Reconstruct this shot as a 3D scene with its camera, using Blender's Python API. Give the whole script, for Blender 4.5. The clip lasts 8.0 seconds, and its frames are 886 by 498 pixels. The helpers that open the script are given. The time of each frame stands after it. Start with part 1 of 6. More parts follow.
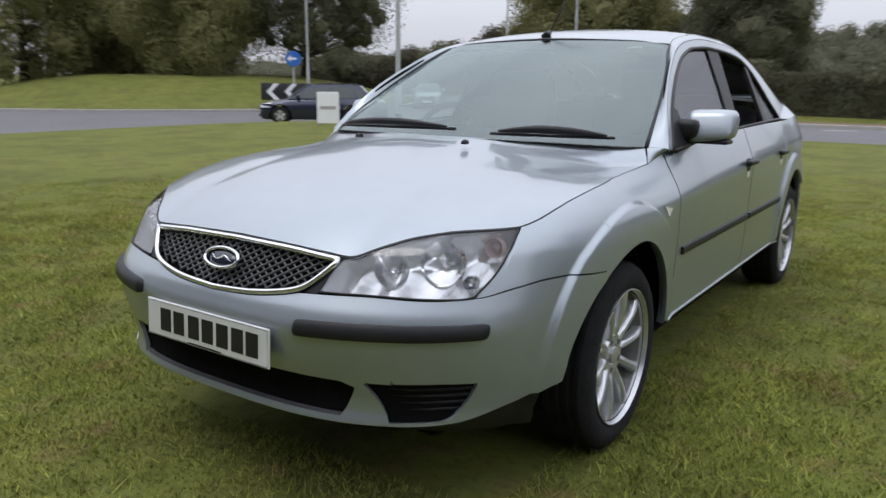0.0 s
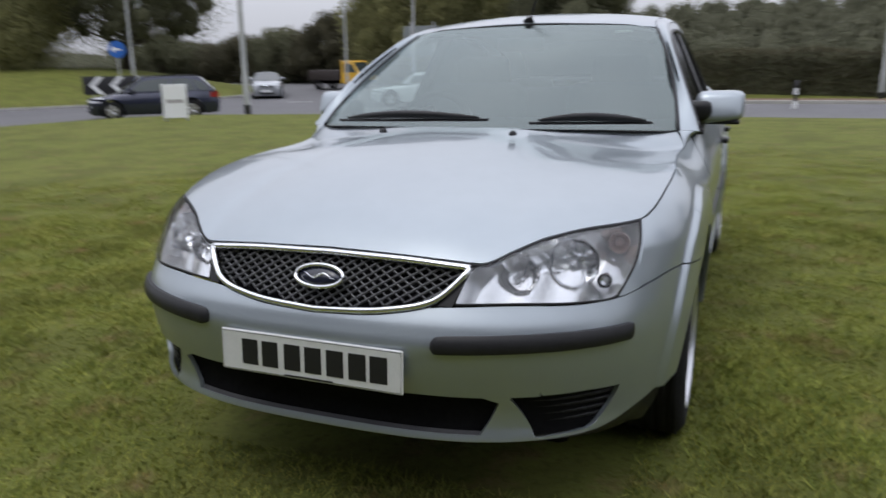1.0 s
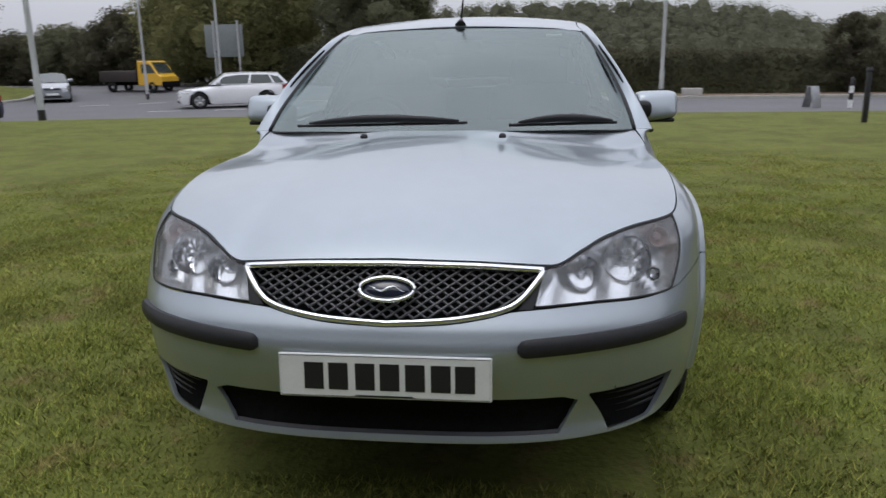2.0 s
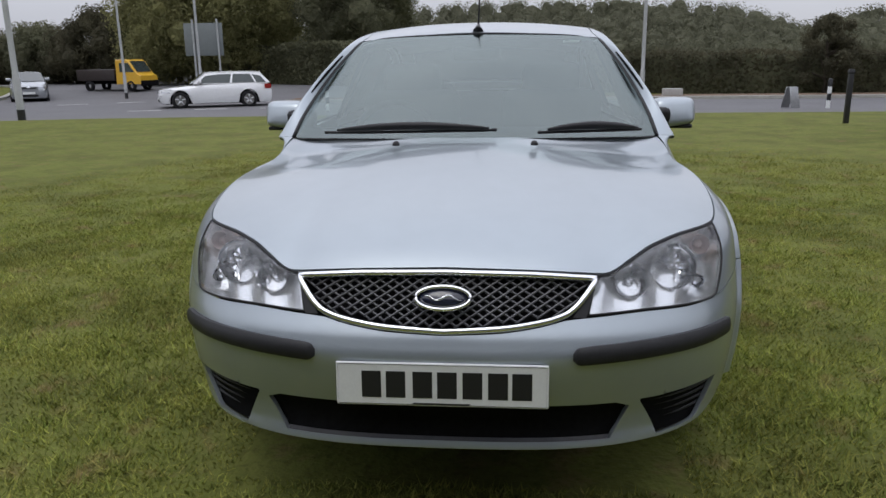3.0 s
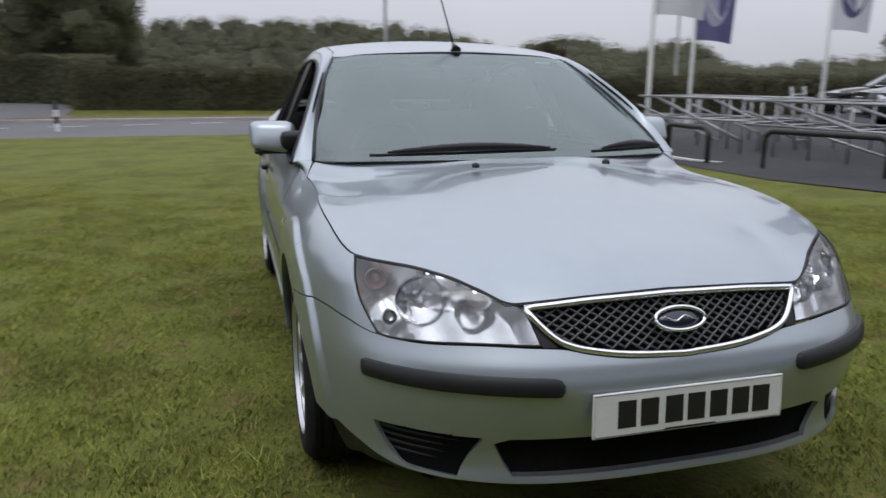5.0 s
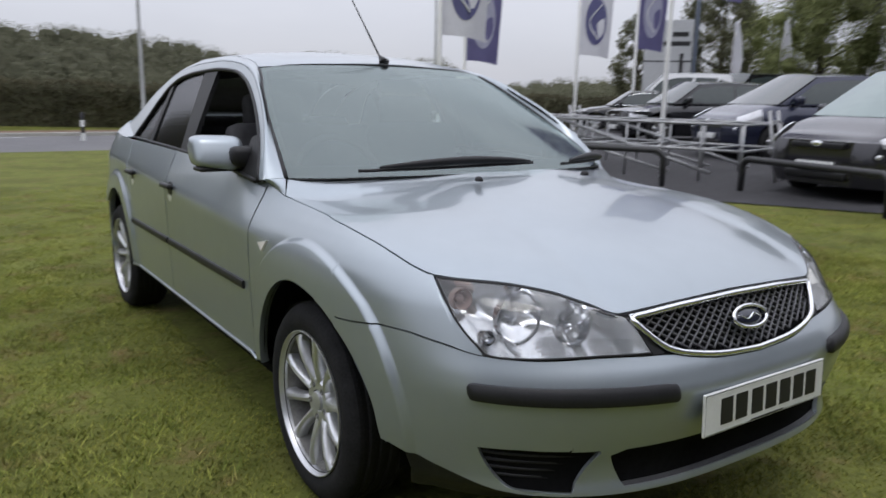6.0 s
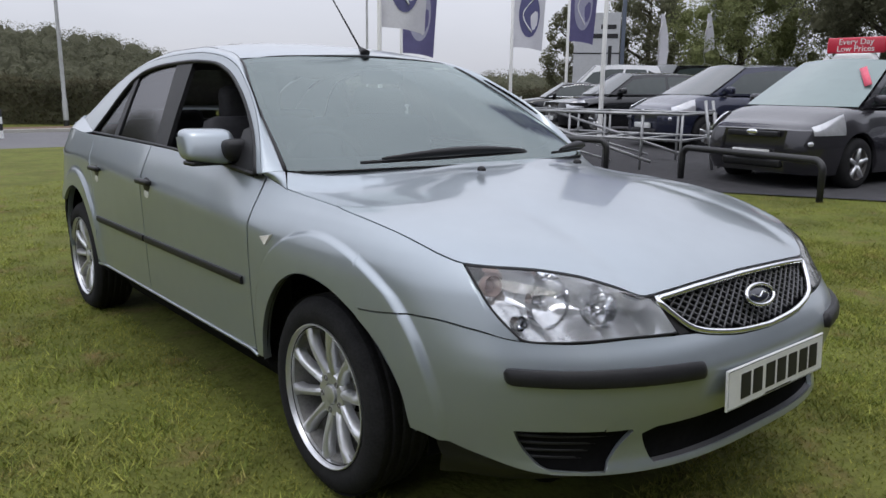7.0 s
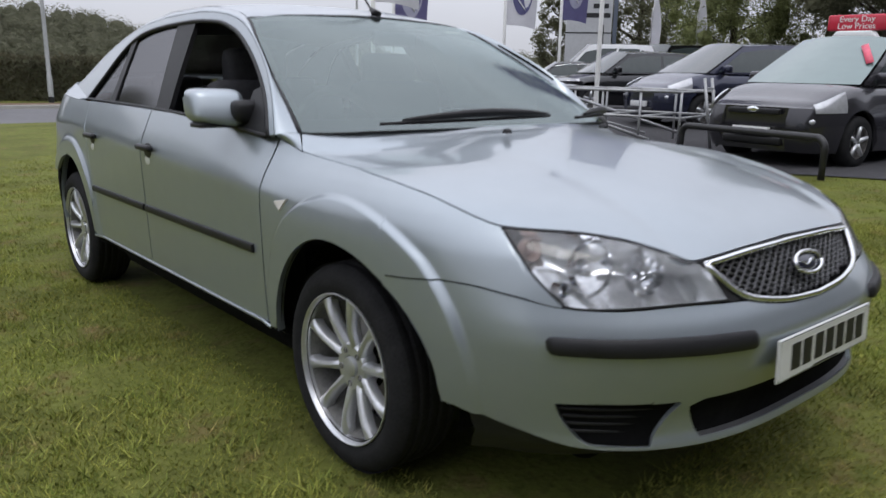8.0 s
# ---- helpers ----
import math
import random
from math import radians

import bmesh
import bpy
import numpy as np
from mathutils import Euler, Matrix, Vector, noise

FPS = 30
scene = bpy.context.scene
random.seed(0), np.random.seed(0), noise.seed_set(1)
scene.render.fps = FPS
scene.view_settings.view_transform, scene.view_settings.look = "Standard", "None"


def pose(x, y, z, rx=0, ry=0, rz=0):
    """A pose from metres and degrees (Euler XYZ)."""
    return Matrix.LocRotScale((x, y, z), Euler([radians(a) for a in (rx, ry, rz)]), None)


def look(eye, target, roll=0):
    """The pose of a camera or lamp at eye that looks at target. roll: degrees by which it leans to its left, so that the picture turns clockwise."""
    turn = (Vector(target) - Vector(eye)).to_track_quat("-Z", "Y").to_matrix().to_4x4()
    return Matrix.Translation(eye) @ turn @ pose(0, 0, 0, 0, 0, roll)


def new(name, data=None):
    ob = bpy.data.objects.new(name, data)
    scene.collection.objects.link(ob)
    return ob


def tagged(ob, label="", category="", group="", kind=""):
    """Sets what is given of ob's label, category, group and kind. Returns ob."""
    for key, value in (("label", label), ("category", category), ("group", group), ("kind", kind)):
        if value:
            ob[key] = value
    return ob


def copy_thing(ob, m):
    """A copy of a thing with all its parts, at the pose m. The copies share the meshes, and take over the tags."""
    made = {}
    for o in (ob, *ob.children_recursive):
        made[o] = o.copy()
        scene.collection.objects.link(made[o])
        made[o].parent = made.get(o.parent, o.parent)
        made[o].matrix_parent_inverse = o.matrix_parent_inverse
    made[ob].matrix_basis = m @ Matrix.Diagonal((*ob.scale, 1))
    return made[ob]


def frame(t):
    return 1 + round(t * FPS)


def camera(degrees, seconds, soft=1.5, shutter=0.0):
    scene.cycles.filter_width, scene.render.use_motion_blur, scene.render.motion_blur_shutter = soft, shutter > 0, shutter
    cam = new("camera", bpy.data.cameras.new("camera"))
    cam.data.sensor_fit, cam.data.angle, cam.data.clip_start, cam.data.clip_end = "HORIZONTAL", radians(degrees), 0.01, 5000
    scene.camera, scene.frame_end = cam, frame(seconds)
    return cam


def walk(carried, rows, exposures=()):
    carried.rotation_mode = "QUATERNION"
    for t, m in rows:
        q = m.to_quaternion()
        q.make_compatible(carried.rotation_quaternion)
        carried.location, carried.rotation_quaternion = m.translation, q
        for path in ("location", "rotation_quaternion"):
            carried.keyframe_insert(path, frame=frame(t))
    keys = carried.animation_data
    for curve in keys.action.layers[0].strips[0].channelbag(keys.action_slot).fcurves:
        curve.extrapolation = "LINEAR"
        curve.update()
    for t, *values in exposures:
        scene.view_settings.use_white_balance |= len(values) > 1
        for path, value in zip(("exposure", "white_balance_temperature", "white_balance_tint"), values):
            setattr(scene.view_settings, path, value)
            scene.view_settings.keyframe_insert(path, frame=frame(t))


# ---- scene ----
cam = camera(61.0, 8.0, shutter=0.5)
PATH = [
    (0, (1.684, -1.959, 1.234), (0.586, -0.347, 0.791), 0.6),
    (0.5, (1.385, -2.117, 1.255), (0.459, -0.401, 0.811), 1.2),
    (0.8, (1.076, -2.151, 1.223), (0.22, -0.398, 0.784), -1.8),
    (1, (0.971, -2.18, 1.248), (0.249, -0.378, 0.769), -0.9),
    (1.2, (0.823, -2.235, 1.25), (0.244, -0.379, 0.78), 0.3),
    (2.3, (0.239, -2.345, 1.287), (0.08, -0.412, 0.796), -1.3),
    (2.5, (0.188, -2.365, 1.298), (0.062, -0.43, 0.809), -1.1),
    (3, (0.167, -2.359, 1.305), (-0.014, -0.429, 0.814), -0.8),
    (3.5, (0.168, -2.354, 1.295), (0.003, -0.422, 0.803), -0.6),
    (4, (-0.11, -2.381, 1.294), (-0.065, -0.439, 0.817), 2.5),
    (4.2, (-0.279, -2.367, 1.311), (-0.067, -0.433, 0.845), 3.2),
    (4.5, (-0.549, -2.281, 1.287), (-0.208, -0.358, 0.859), 0.7),
    (4.7, (-0.766, -2.237, 1.315), (-0.43, -0.316, 0.87), 0.4),
    (5, (-1.03, -2.14, 1.308), (-0.509, -0.261, 0.861), 0.2),
    (5.25, (-1.25, -2.04, 1.302), (-0.577, -0.21, 0.853), -0.1),
    (5.5, (-1.45, -1.925, 1.296), (-0.629, -0.156, 0.843), -0.4),
    (5.8, (-1.637, -1.791, 1.289), (-0.65, -0.112, 0.832), -0.8),
    (6, (-1.745, -1.73, 1.286), (-0.648, -0.106, 0.887), 1.1),
    (6.2, (-1.842, -1.701, 1.284), (-0.66, -0.144, 0.861), 1.2),
    (6.5, (-1.897, -1.636, 1.286), (-0.64, -0.142, 0.855), -0.2),
    (7, (-1.949, -1.6, 1.274), (-0.711, -0.085, 0.86), 0.7),
    (7.5, (-1.95, -1.59, 1.264), (-0.71, -0.081, 0.83), 0.5),
    (7.8, (-1.953, -1.536, 1.252), (-0.709, -0.036, 0.8), 0.9),
    (8, (-1.967, -1.444, 1.201), (-0.711, 0.042, 0.739), 1.1),
]
walk(cam, [(t, look(eye, target, roll)) for t, eye, target, roll in PATH],
     exposures=[(0, 0.3), (1, 0.14), (2.5, 0.03), (3.5, 0.03), (4.5, 0.0), (6, 0.15), (8, 0.18)])

# ---- world, sun, exposure ----
world = bpy.data.worlds.new("overcast_sky")
scene.world = world
world.use_nodes = True
wn = world.node_tree
wn.nodes.clear()
w_out, w_bg = wn.nodes.new("ShaderNodeOutputWorld"), wn.nodes.new("ShaderNodeBackground")
w_sky, w_mix, w_noise, w_ramp = (wn.nodes.new(n) for n in ("ShaderNodeTexSky", "ShaderNodeMix", "ShaderNodeTexNoise", "ShaderNodeValToRGB"))
w_map, w_co = wn.nodes.new("ShaderNodeMapping"), wn.nodes.new("ShaderNodeTexCoord")
w_sky.sky_type, w_sky.sun_disc, w_sky.sun_elevation, w_sky.sun_rotation = "NISHITA", False, radians(48), radians(200)
w_mix.data_type, w_mix.inputs["Factor"].default_value = "RGBA", 0.93
w_map.inputs["Scale"].default_value = (1.0, 1.0, 3.0)
w_noise.inputs["Scale"].default_value, w_noise.inputs["Detail"].default_value = 1.7, 6.0
w_ramp.color_ramp.elements[0].position, w_ramp.color_ramp.elements[0].color = 0.3, (5.2, 5.35, 6.1, 1)
w_ramp.color_ramp.elements[1].position, w_ramp.color_ramp.elements[1].color = 0.75, (6.6, 6.7, 7.4, 1)
for a, b in ((w_co.outputs["Generated"], w_map.inputs[0]), (w_map.outputs[0], w_noise.inputs["Vector"]), (w_noise.outputs[0], w_ramp.inputs[0]),
             (w_sky.outputs[0], w_mix.inputs["A"]), (w_ramp.outputs[0], w_mix.inputs["B"]), (w_mix.outputs["Result"], w_bg.inputs[0]), (w_bg.outputs[0], w_out.inputs[0])):
    wn.links.new(a, b)
w_bg.inputs[1].default_value = 0.1
# an overcast sky is some three times as bright overhead as at the horizon
w_sep, w_grad, w_mul = wn.nodes.new("ShaderNodeSeparateXYZ"), wn.nodes.new("ShaderNodeMapRange"), wn.nodes.new("ShaderNodeVectorMath")
w_grad.inputs["From Min"].default_value, w_grad.inputs["From Max"].default_value = 0.03, 1.0
w_grad.inputs["To Min"].default_value, w_grad.inputs["To Max"].default_value = 0.93, 2.6
w_mul.operation = "MULTIPLY"
for a, b in ((w_co.outputs["Generated"], w_sep.inputs[0]), (w_sep.outputs["Z"], w_grad.inputs[0]), (w_mix.outputs["Result"], w_mul.inputs[0]), (w_grad.outputs[0], w_mul.inputs[1]), (w_mul.outputs[0], w_bg.inputs[0])):
    wn.links.new(a, b)
sun = new("sun", bpy.data.lights.new("sun", "SUN"))
sun.data.energy, sun.data.angle, sun.data.color = 0.5, radians(25), (1.0, 0.97, 0.92)
sun.matrix_world = look((-2.5, -3, 14), (0, 1, 0))


# ---- materials ----
def material(name, base, rough=0.6, metal=0.0, coat=0.0, spec=0.5, vary=0.0, scale=8.0, bump=0.0, bump_scale=60.0, second=None, stretch=(1, 1, 1), per_object=0.0, island=0.0):
    """A surface with two scales of colour variation, fine relief and, where asked, a shade of its own per piece."""
    m = bpy.data.materials.new(name)
    m.use_nodes = True
    t = m.node_tree
    b = t.nodes["Principled BSDF"]
    b.inputs["Roughness"].default_value, b.inputs["Metallic"].default_value = rough, metal
    b.inputs["Coat Weight"].default_value, b.inputs["Specular IOR Level"].default_value = coat, spec
    b.inputs["Coat Roughness"].default_value = 0.05
    b.inputs["Base Color"].default_value = (*base, 1)
    if vary or second:
        co, mp = t.nodes.new("ShaderNodeTexCoord"), t.nodes.new("ShaderNodeMapping")
        mp.inputs["Scale"].default_value = stretch
        t.links.new(co.outputs["Object"], mp.inputs[0])
        mixes = []
        for k, sc in enumerate((scale, scale * 9)):
            n = t.nodes.new("ShaderNodeTexNoise")
            n.inputs["Scale"].default_value, n.inputs["Detail"].default_value = sc, 5
            t.links.new(mp.outputs[0], n.inputs["Vector"])
            mixes.append(n.outputs[0])
        add = t.nodes.new("ShaderNodeMath")
        add.operation = "ADD"
        t.links.new(mixes[0], add.inputs[0]), t.links.new(mixes[1], add.inputs[1])
        ramp = t.nodes.new("ShaderNodeValToRGB")
        half = t.nodes.new("ShaderNodeMath")
        half.operation, half.inputs[1].default_value = "MULTIPLY", 0.5
        t.links.new(add.outputs[0], half.inputs[0]), t.links.new(half.outputs[0], ramp.inputs[0])
        lo = [c * (1 - vary) for c in base]
        hi = list(second) if second else [min(1, c * (1 + vary)) for c in base]
        ramp.color_ramp.elements[0].position, ramp.color_ramp.elements[1].position = 0.34, 0.66
        ramp.color_ramp.elements[0].color, ramp.color_ramp.elements[1].color = (*lo, 1), (*hi, 1)
        out = ramp.outputs[0]
        if per_object or island:
            rnd = t.nodes.new("ShaderNodeNewGeometry").outputs["Random Per Island"] if island else t.nodes.new("ShaderNodeObjectInfo").outputs["Random"]
            hsv, mr = t.nodes.new("ShaderNodeHueSaturation"), t.nodes.new("ShaderNodeMapRange")
            s = island or per_object
            mr.inputs["To Min"].default_value, mr.inputs["To Max"].default_value = 1 - s, 1 + s
            t.links.new(rnd, mr.inputs[0]), t.links.new(mr.outputs[0], hsv.inputs["Value"]), t.links.new(out, hsv.inputs["Color"])
            out = hsv.outputs[0]
        t.links.new(out, b.inputs["Base Color"])
    if bump:
        co = t.nodes.new("ShaderNodeTexCoord")
        n, bp = t.nodes.new("ShaderNodeTexNoise"), t.nodes.new("ShaderNodeBump")
        n.inputs["Scale"].default_value, n.inputs["Detail"].default_value = bump_scale, 4
        bp.inputs["Strength"].default_value, bp.inputs["Distance"].default_value = bump, 0.01
        t.links.new(co.outputs["Object"], n.inputs["Vector"]), t.links.new(n.outputs[0], bp.inputs["Height"]), t.links.new(bp.outputs[0], b.inputs["Normal"])
    return m


def glass(name, tint, ior=1.5, rough=0.0, sheen=(1, 1, 1), even=0.0):
    """A clear sheet: see-through, with gloss by Fresnel, or the same from all sides where even is given."""
    m = bpy.data.materials.new(name)
    m.use_nodes = True
    t = m.node_tree
    t.nodes.remove(t.nodes["Principled BSDF"])
    tr, gl, mx, fr = (t.nodes.new(n) for n in ("ShaderNodeBsdfTransparent", "ShaderNodeBsdfGlossy", "ShaderNodeMixShader", "ShaderNodeFresnel"))
    tr.inputs[0].default_value, gl.inputs["Roughness"].default_value, fr.inputs[0].default_value = (*tint, 1), rough, ior
    gl.inputs["Color"].default_value = (*sheen, 1)
    mx.inputs[0].default_value = even
    if not even:
        t.links.new(fr.outputs[0], mx.inputs[0])
    t.links.new(tr.outputs[0], mx.inputs[1]), t.links.new(gl.outputs[0], mx.inputs[2])
    t.links.new(mx.outputs[0], t.nodes["Material Output"].inputs[0])
    return m


PAINT = material("silver_green_metallic_paint", (0.36, 0.403, 0.434), rough=0.33, metal=0.62, coat=0.75, vary=0.03, scale=1.5)
BLACK_TRIM = material("black_plastic_trim", (0.016, 0.016, 0.0175), rough=0.45, spec=0.3, vary=0.25, scale=20, bump=0.05, bump_scale=400)
UNDER = material("black_underbody", (0.008, 0.008, 0.0085), rough=0.95, spec=0.05, vary=0.3)
CHROME = material("chrome", (0.86, 0.87, 0.88), rough=0.09, metal=1.0, vary=0.03)
ALLOY = material("silver_painted_alloy", (0.62, 0.63, 0.65), rough=0.34, metal=0.75, coat=0.3, vary=0.06, scale=10)
INTAKE_GREY = material("dark_grey_plastic", (0.076, 0.076, 0.080), rough=0.5, spec=0.3, vary=0.2, scale=20)
FRIT = material("black_glass_print", (0.014, 0.015, 0.016), rough=0.25, spec=0.2, vary=0.1)
BARREL = material("brake_dusted_alloy", (0.2, 0.197, 0.19), rough=0.6, metal=0.4, vary=0.3, scale=12)
RUBBER = material("tyre_rubber", (0.017, 0.017, 0.018), rough=0.9, spec=0.2, vary=0.35, scale=14, bump=0.15, bump_scale=120)
SCREEN = glass("green_tinted_windscreen", (0.3, 0.37, 0.35), 2.3, 0.13, (0.88, 1.0, 0.98))
WINDOW = glass("tinted_side_glass", (0.1, 0.11, 0.115), 0, 0.12, (0.95, 0.95, 0.98), 0.24)
LENS = glass("clear_lamp_cover", (0.9, 0.91, 0.92), 1.55, 0.03)
REFLECTOR = material("lamp_reflector", (0.86, 0.87, 0.89), rough=0.07, metal=1.0, vary=0.05, scale=30)
LAMP_GREY = material("lamp_inner_bezel", (0.88, 0.89, 0.9), rough=0.2, metal=0.75, vary=0.1, scale=25, bump=0.18, bump_scale=16)
AMBER = material("dull_amber_bulb", (0.45, 0.34, 0.3), rough=0.3, coat=0.4, vary=0.2, scale=30)
RED_LAMP = material("red_tail_lamp_plastic", (0.28, 0.012, 0.012), rough=0.12, coat=0.6, vary=0.1)
CLOTH = material("grey_seat_cloth", (0.05, 0.05, 0.055), rough=0.95, vary=0.3, scale=30, bump=0.2, bump_scale=300)
CLOTH_LIGHT = material("pale_grey_seat_cloth", (0.08, 0.08, 0.08), rough=0.95, vary=0.2, scale=30, bump=0.2, bump_scale=300)
DASH = material("dark_grey_dashboard", (0.035, 0.036, 0.038), rough=0.7, vary=0.2, scale=30)
PLATE_WHITE = material("white_plate", (0.72, 0.73, 0.72), rough=0.35, coat=0.3, vary=0.05, scale=20)
INK = material("black_ink", (0.012, 0.012, 0.014), rough=0.5)
BADGE_BLUE = material("dark_blue_enamel", (0.01, 0.013, 0.028), rough=0.2, coat=0.6)
DISC = material("brake_disc_steel", (0.3, 0.29, 0.28), rough=0.4, metal=0.9, vary=0.3, scale=20)


# ---- building helpers ----
def mesh_of(bm, name, mat, smooth=True, keep=False):
    me = bpy.data.meshes.new(name)
    if not keep:
        bmesh.ops.recalc_face_normals(bm, faces=bm.faces)
    bm.to_mesh(me)
    bm.free()
    for p in me.polygons:
        p.use_smooth = smooth
    me.materials.append(mat)
    return me


def part(name, bm, mat, parent, label="", smooth=True, sharp=None, keep=False):
    """One mesh object under a thing or under a part."""
    ob = new(name, bm if isinstance(bm, bpy.types.Mesh) else mesh_of(bm, name, mat, smooth, keep))
    if sharp and smooth:
        ob.data.set_sharp_from_angle(angle=radians(sharp))
    ob.parent = parent
    return tagged(ob, label)


def empty(name, m, label, category, group="", kind=""):
    ob = new(name)
    ob.empty_display_size = 0.1
    ob.matrix_world = m
    return tagged(ob, label, category, group, kind)


def box(bm, lo, hi, bevel=0.0, turn=None, segs=2):
    lo, hi = Vector(lo), Vector(hi)
    r = bmesh.ops.create_cube(bm, size=1)
    vs = r["verts"]
    for v in vs:
        v.co = Vector((v.co.x * (hi.x - lo.x), v.co.y * (hi.y - lo.y), v.co.z * (hi.z - lo.z)))
    if bevel:
        es = list({e for v in vs for e in v.link_edges})
        r = bmesh.ops.bevel(bm, geom=es, offset=bevel, segments=segs, affect="EDGES", profile=0.5)
        vs = list({v for f in r["faces"] for v in f.verts} | {v for v in vs if v.is_valid})
    m = Matrix.Translation((lo + hi) / 2)
    if turn is not None:
        m = m @ turn
    for v in vs:
        v.co = m @ v.co
    return vs


def tube(bm, pts, radius, sides=8, closed=False, caps=True):
    """A round bar along points; radius: one number or one a point."""
    pts = [Vector(p) for p in pts]
    n = len(pts)
    rings = []
    up = Vector((0, 0, 1))
    for i, p in enumerate(pts):
        a = pts[(i - 1) % n] if closed or i else p
        b = pts[(i + 1) % n] if closed or i < n - 1 else p
        d = (b - a).normalized()
        s = d.cross(up)
        s = (s if s.length > 1e-3 else d.cross(Vector((1, 0, 0)))).normalized()
        u = s.cross(d)
        r = float(radius[i] if hasattr(radius, "__len__") else radius)
        rings.append([bm.verts.new(p + r * (math.cos(k / sides * math.tau) * s + math.sin(k / sides * math.tau) * u)) for k in range(sides)])
    for i in range(n if closed else n - 1):
        q, w = rings[i], rings[(i + 1) % n]
        for k in range(sides):
            bm.faces.new((q[k], q[(k + 1) % sides], w[(k + 1) % sides], w[k]))
    if caps and not closed:
        bm.faces.new(rings[0]), bm.faces.new(rings[-1])


def lathe(bm, profile, sides, axis="x", centre=(0, 0, 0), closed=False):
    """Turns a profile of (radius, along) about an axis."""
    rings = []
    for r, h in profile:
        row = []
        for k in range(sides):
            c, s = math.cos(k / sides * math.tau) * r, math.sin(k / sides * math.tau) * r
            co = {"x": (h, c, s), "y": (c, h, s), "z": (c, s, h)}[axis]
            row.append(bm.verts.new(Vector(centre) + Vector(co)))
        rings.append(row)
    pairs = list(zip(rings, rings[1:])) + ([(rings[-1], rings[0])] if closed else [])
    for q, w in pairs:
        for k in range(sides):
            bm.faces.new((q[k], q[(k + 1) % sides], w[(k + 1) % sides], w[k]))
    return rings


def grid_faces(bm, g):
    nu, nv = g.shape[:2]
    vs = [[bm.verts.new(g[i, j]) for j in range(nv)] for i in range(nu)]
    for i in range(nu - 1):
        for j in range(nv - 1):
            q = [vs[i][j], vs[i + 1][j], vs[i + 1][j + 1], vs[i][j + 1]]
            try:
                bm.faces.new(q)
            except ValueError:
                pass
    return vs


def normals(g):
    du, dv = np.gradient(g, axis=0), np.gradient(g, axis=1)
    n = np.cross(du, dv)
    n /= np.linalg.norm(n, axis=-1, keepdims=True) + 1e-12
    away = (n * (g - np.array([0, 1.3, 0.5]))).sum()
    return n if away > 0 else -n


def panel(grids, gap=0.0025, depth=0.016, offset=0.0, merge=True):
    """A sheet of bodywork from grids that share edges: its rim turned inwards, with half a shut line's gap all round."""
    bm = bmesh.new()
    for g in grids:
        grid_faces(bm, g + offset * normals(g) if offset else g)
    bmesh.ops.remove_doubles(bm, verts=bm.verts, dist=1e-5)
    bmesh.ops.dissolve_degenerate(bm, edges=bm.edges, dist=1e-5)
    bmesh.ops.recalc_face_normals(bm, faces=bm.faces)
    mid = sum(((f.calc_center_median() - Vector((0, 1.3, 0.5))).dot(f.normal) * f.calc_area() for f in bm.faces))
    if mid < 0:
        bmesh.ops.reverse_faces(bm, faces=bm.faces)
    bm.normal_update()
    rim = [e for e in bm.edges if e.is_boundary]
    moves = {}
    for e in rim:
        f = e.link_faces[0]
        d = (e.verts[1].co - e.verts[0].co).normalized()
        inward = f.normal.cross(d)
        if (f.calc_center_median() - e.verts[0].co).dot(inward) < 0:
            inward.negate()
        for v in e.verts:
            moves.setdefault(v, []).append((inward, f.normal.copy()))
    for v, ms in moves.items():
        v.co += sum((m[0] for m in ms), Vector()).normalized() * gap
    if depth:
        low = {v: bm.verts.new(v.co - depth * sum((m[1] for m in ms), Vector()).normalized()) for v, ms in moves.items()}
        top = {v: bm.verts.new(v.co) for v in moves}
        for e in rim:
            a, b = e.verts
            try:
                bm.faces.new((top[a], top[b], low[b], low[a]))
            except ValueError:
                pass
    return bm


def ruled(surf, lower, upper, us, nv):
    """A grid on a surface between two curves of its own two coordinates. lower, upper: functions of u that give (a, b)."""
    lo, hi = np.array([lower(u) for u in us]), np.array([upper(u) for u in us])
    v = np.linspace(0, 1, nv)[None, :, None]
    c = lo[:, None] * (1 - v) + hi[:, None] * v
    return surf(c[..., 0], c[..., 1])


def path(*pts):
    """A smooth curve through points, over 0 to 1 by their distance."""
    a = np.array(pts, float)
    s = np.r_[0, np.cumsum(np.linalg.norm(np.diff(a, axis=0), axis=1))]
    fs = [curve(*zip(s / s[-1], a[:, k])) for k in range(a.shape[1])]
    return lambda u: np.array([f(u) for f in fs])


# ---- car surfaces (car's own frame: y = 0 at the front axle, nose towards -y) ----
def curve(*pts):
    """A smooth curve through a few (x, y) knots that doesn't overshoot."""
    xs, ys = np.array(pts, float).T
    d = np.diff(ys) / np.diff(xs)
    m = np.zeros(len(xs))
    m[0], m[-1] = d[0], d[-1]
    for i in range(1, len(xs) - 1):
        m[i] = 0 if d[i - 1] * d[i] <= 0 else 2 * d[i - 1] * d[i] / (d[i - 1] + d[i])

    def f(v):
        v = np.clip(v, xs[0], xs[-1])
        i = np.clip(np.searchsorted(xs, v) - 1, 0, len(d) - 1)
        h = xs[i + 1] - xs[i]
        t = (v - xs[i]) / h
        return (2 * t**3 - 3 * t**2 + 1) * ys[i] + (t**3 - 2 * t**2 + t) * h * m[i] + (3 * t**2 - 2 * t**3) * ys[i + 1] + (t**3 - t**2) * h * m[i + 1]
    return f


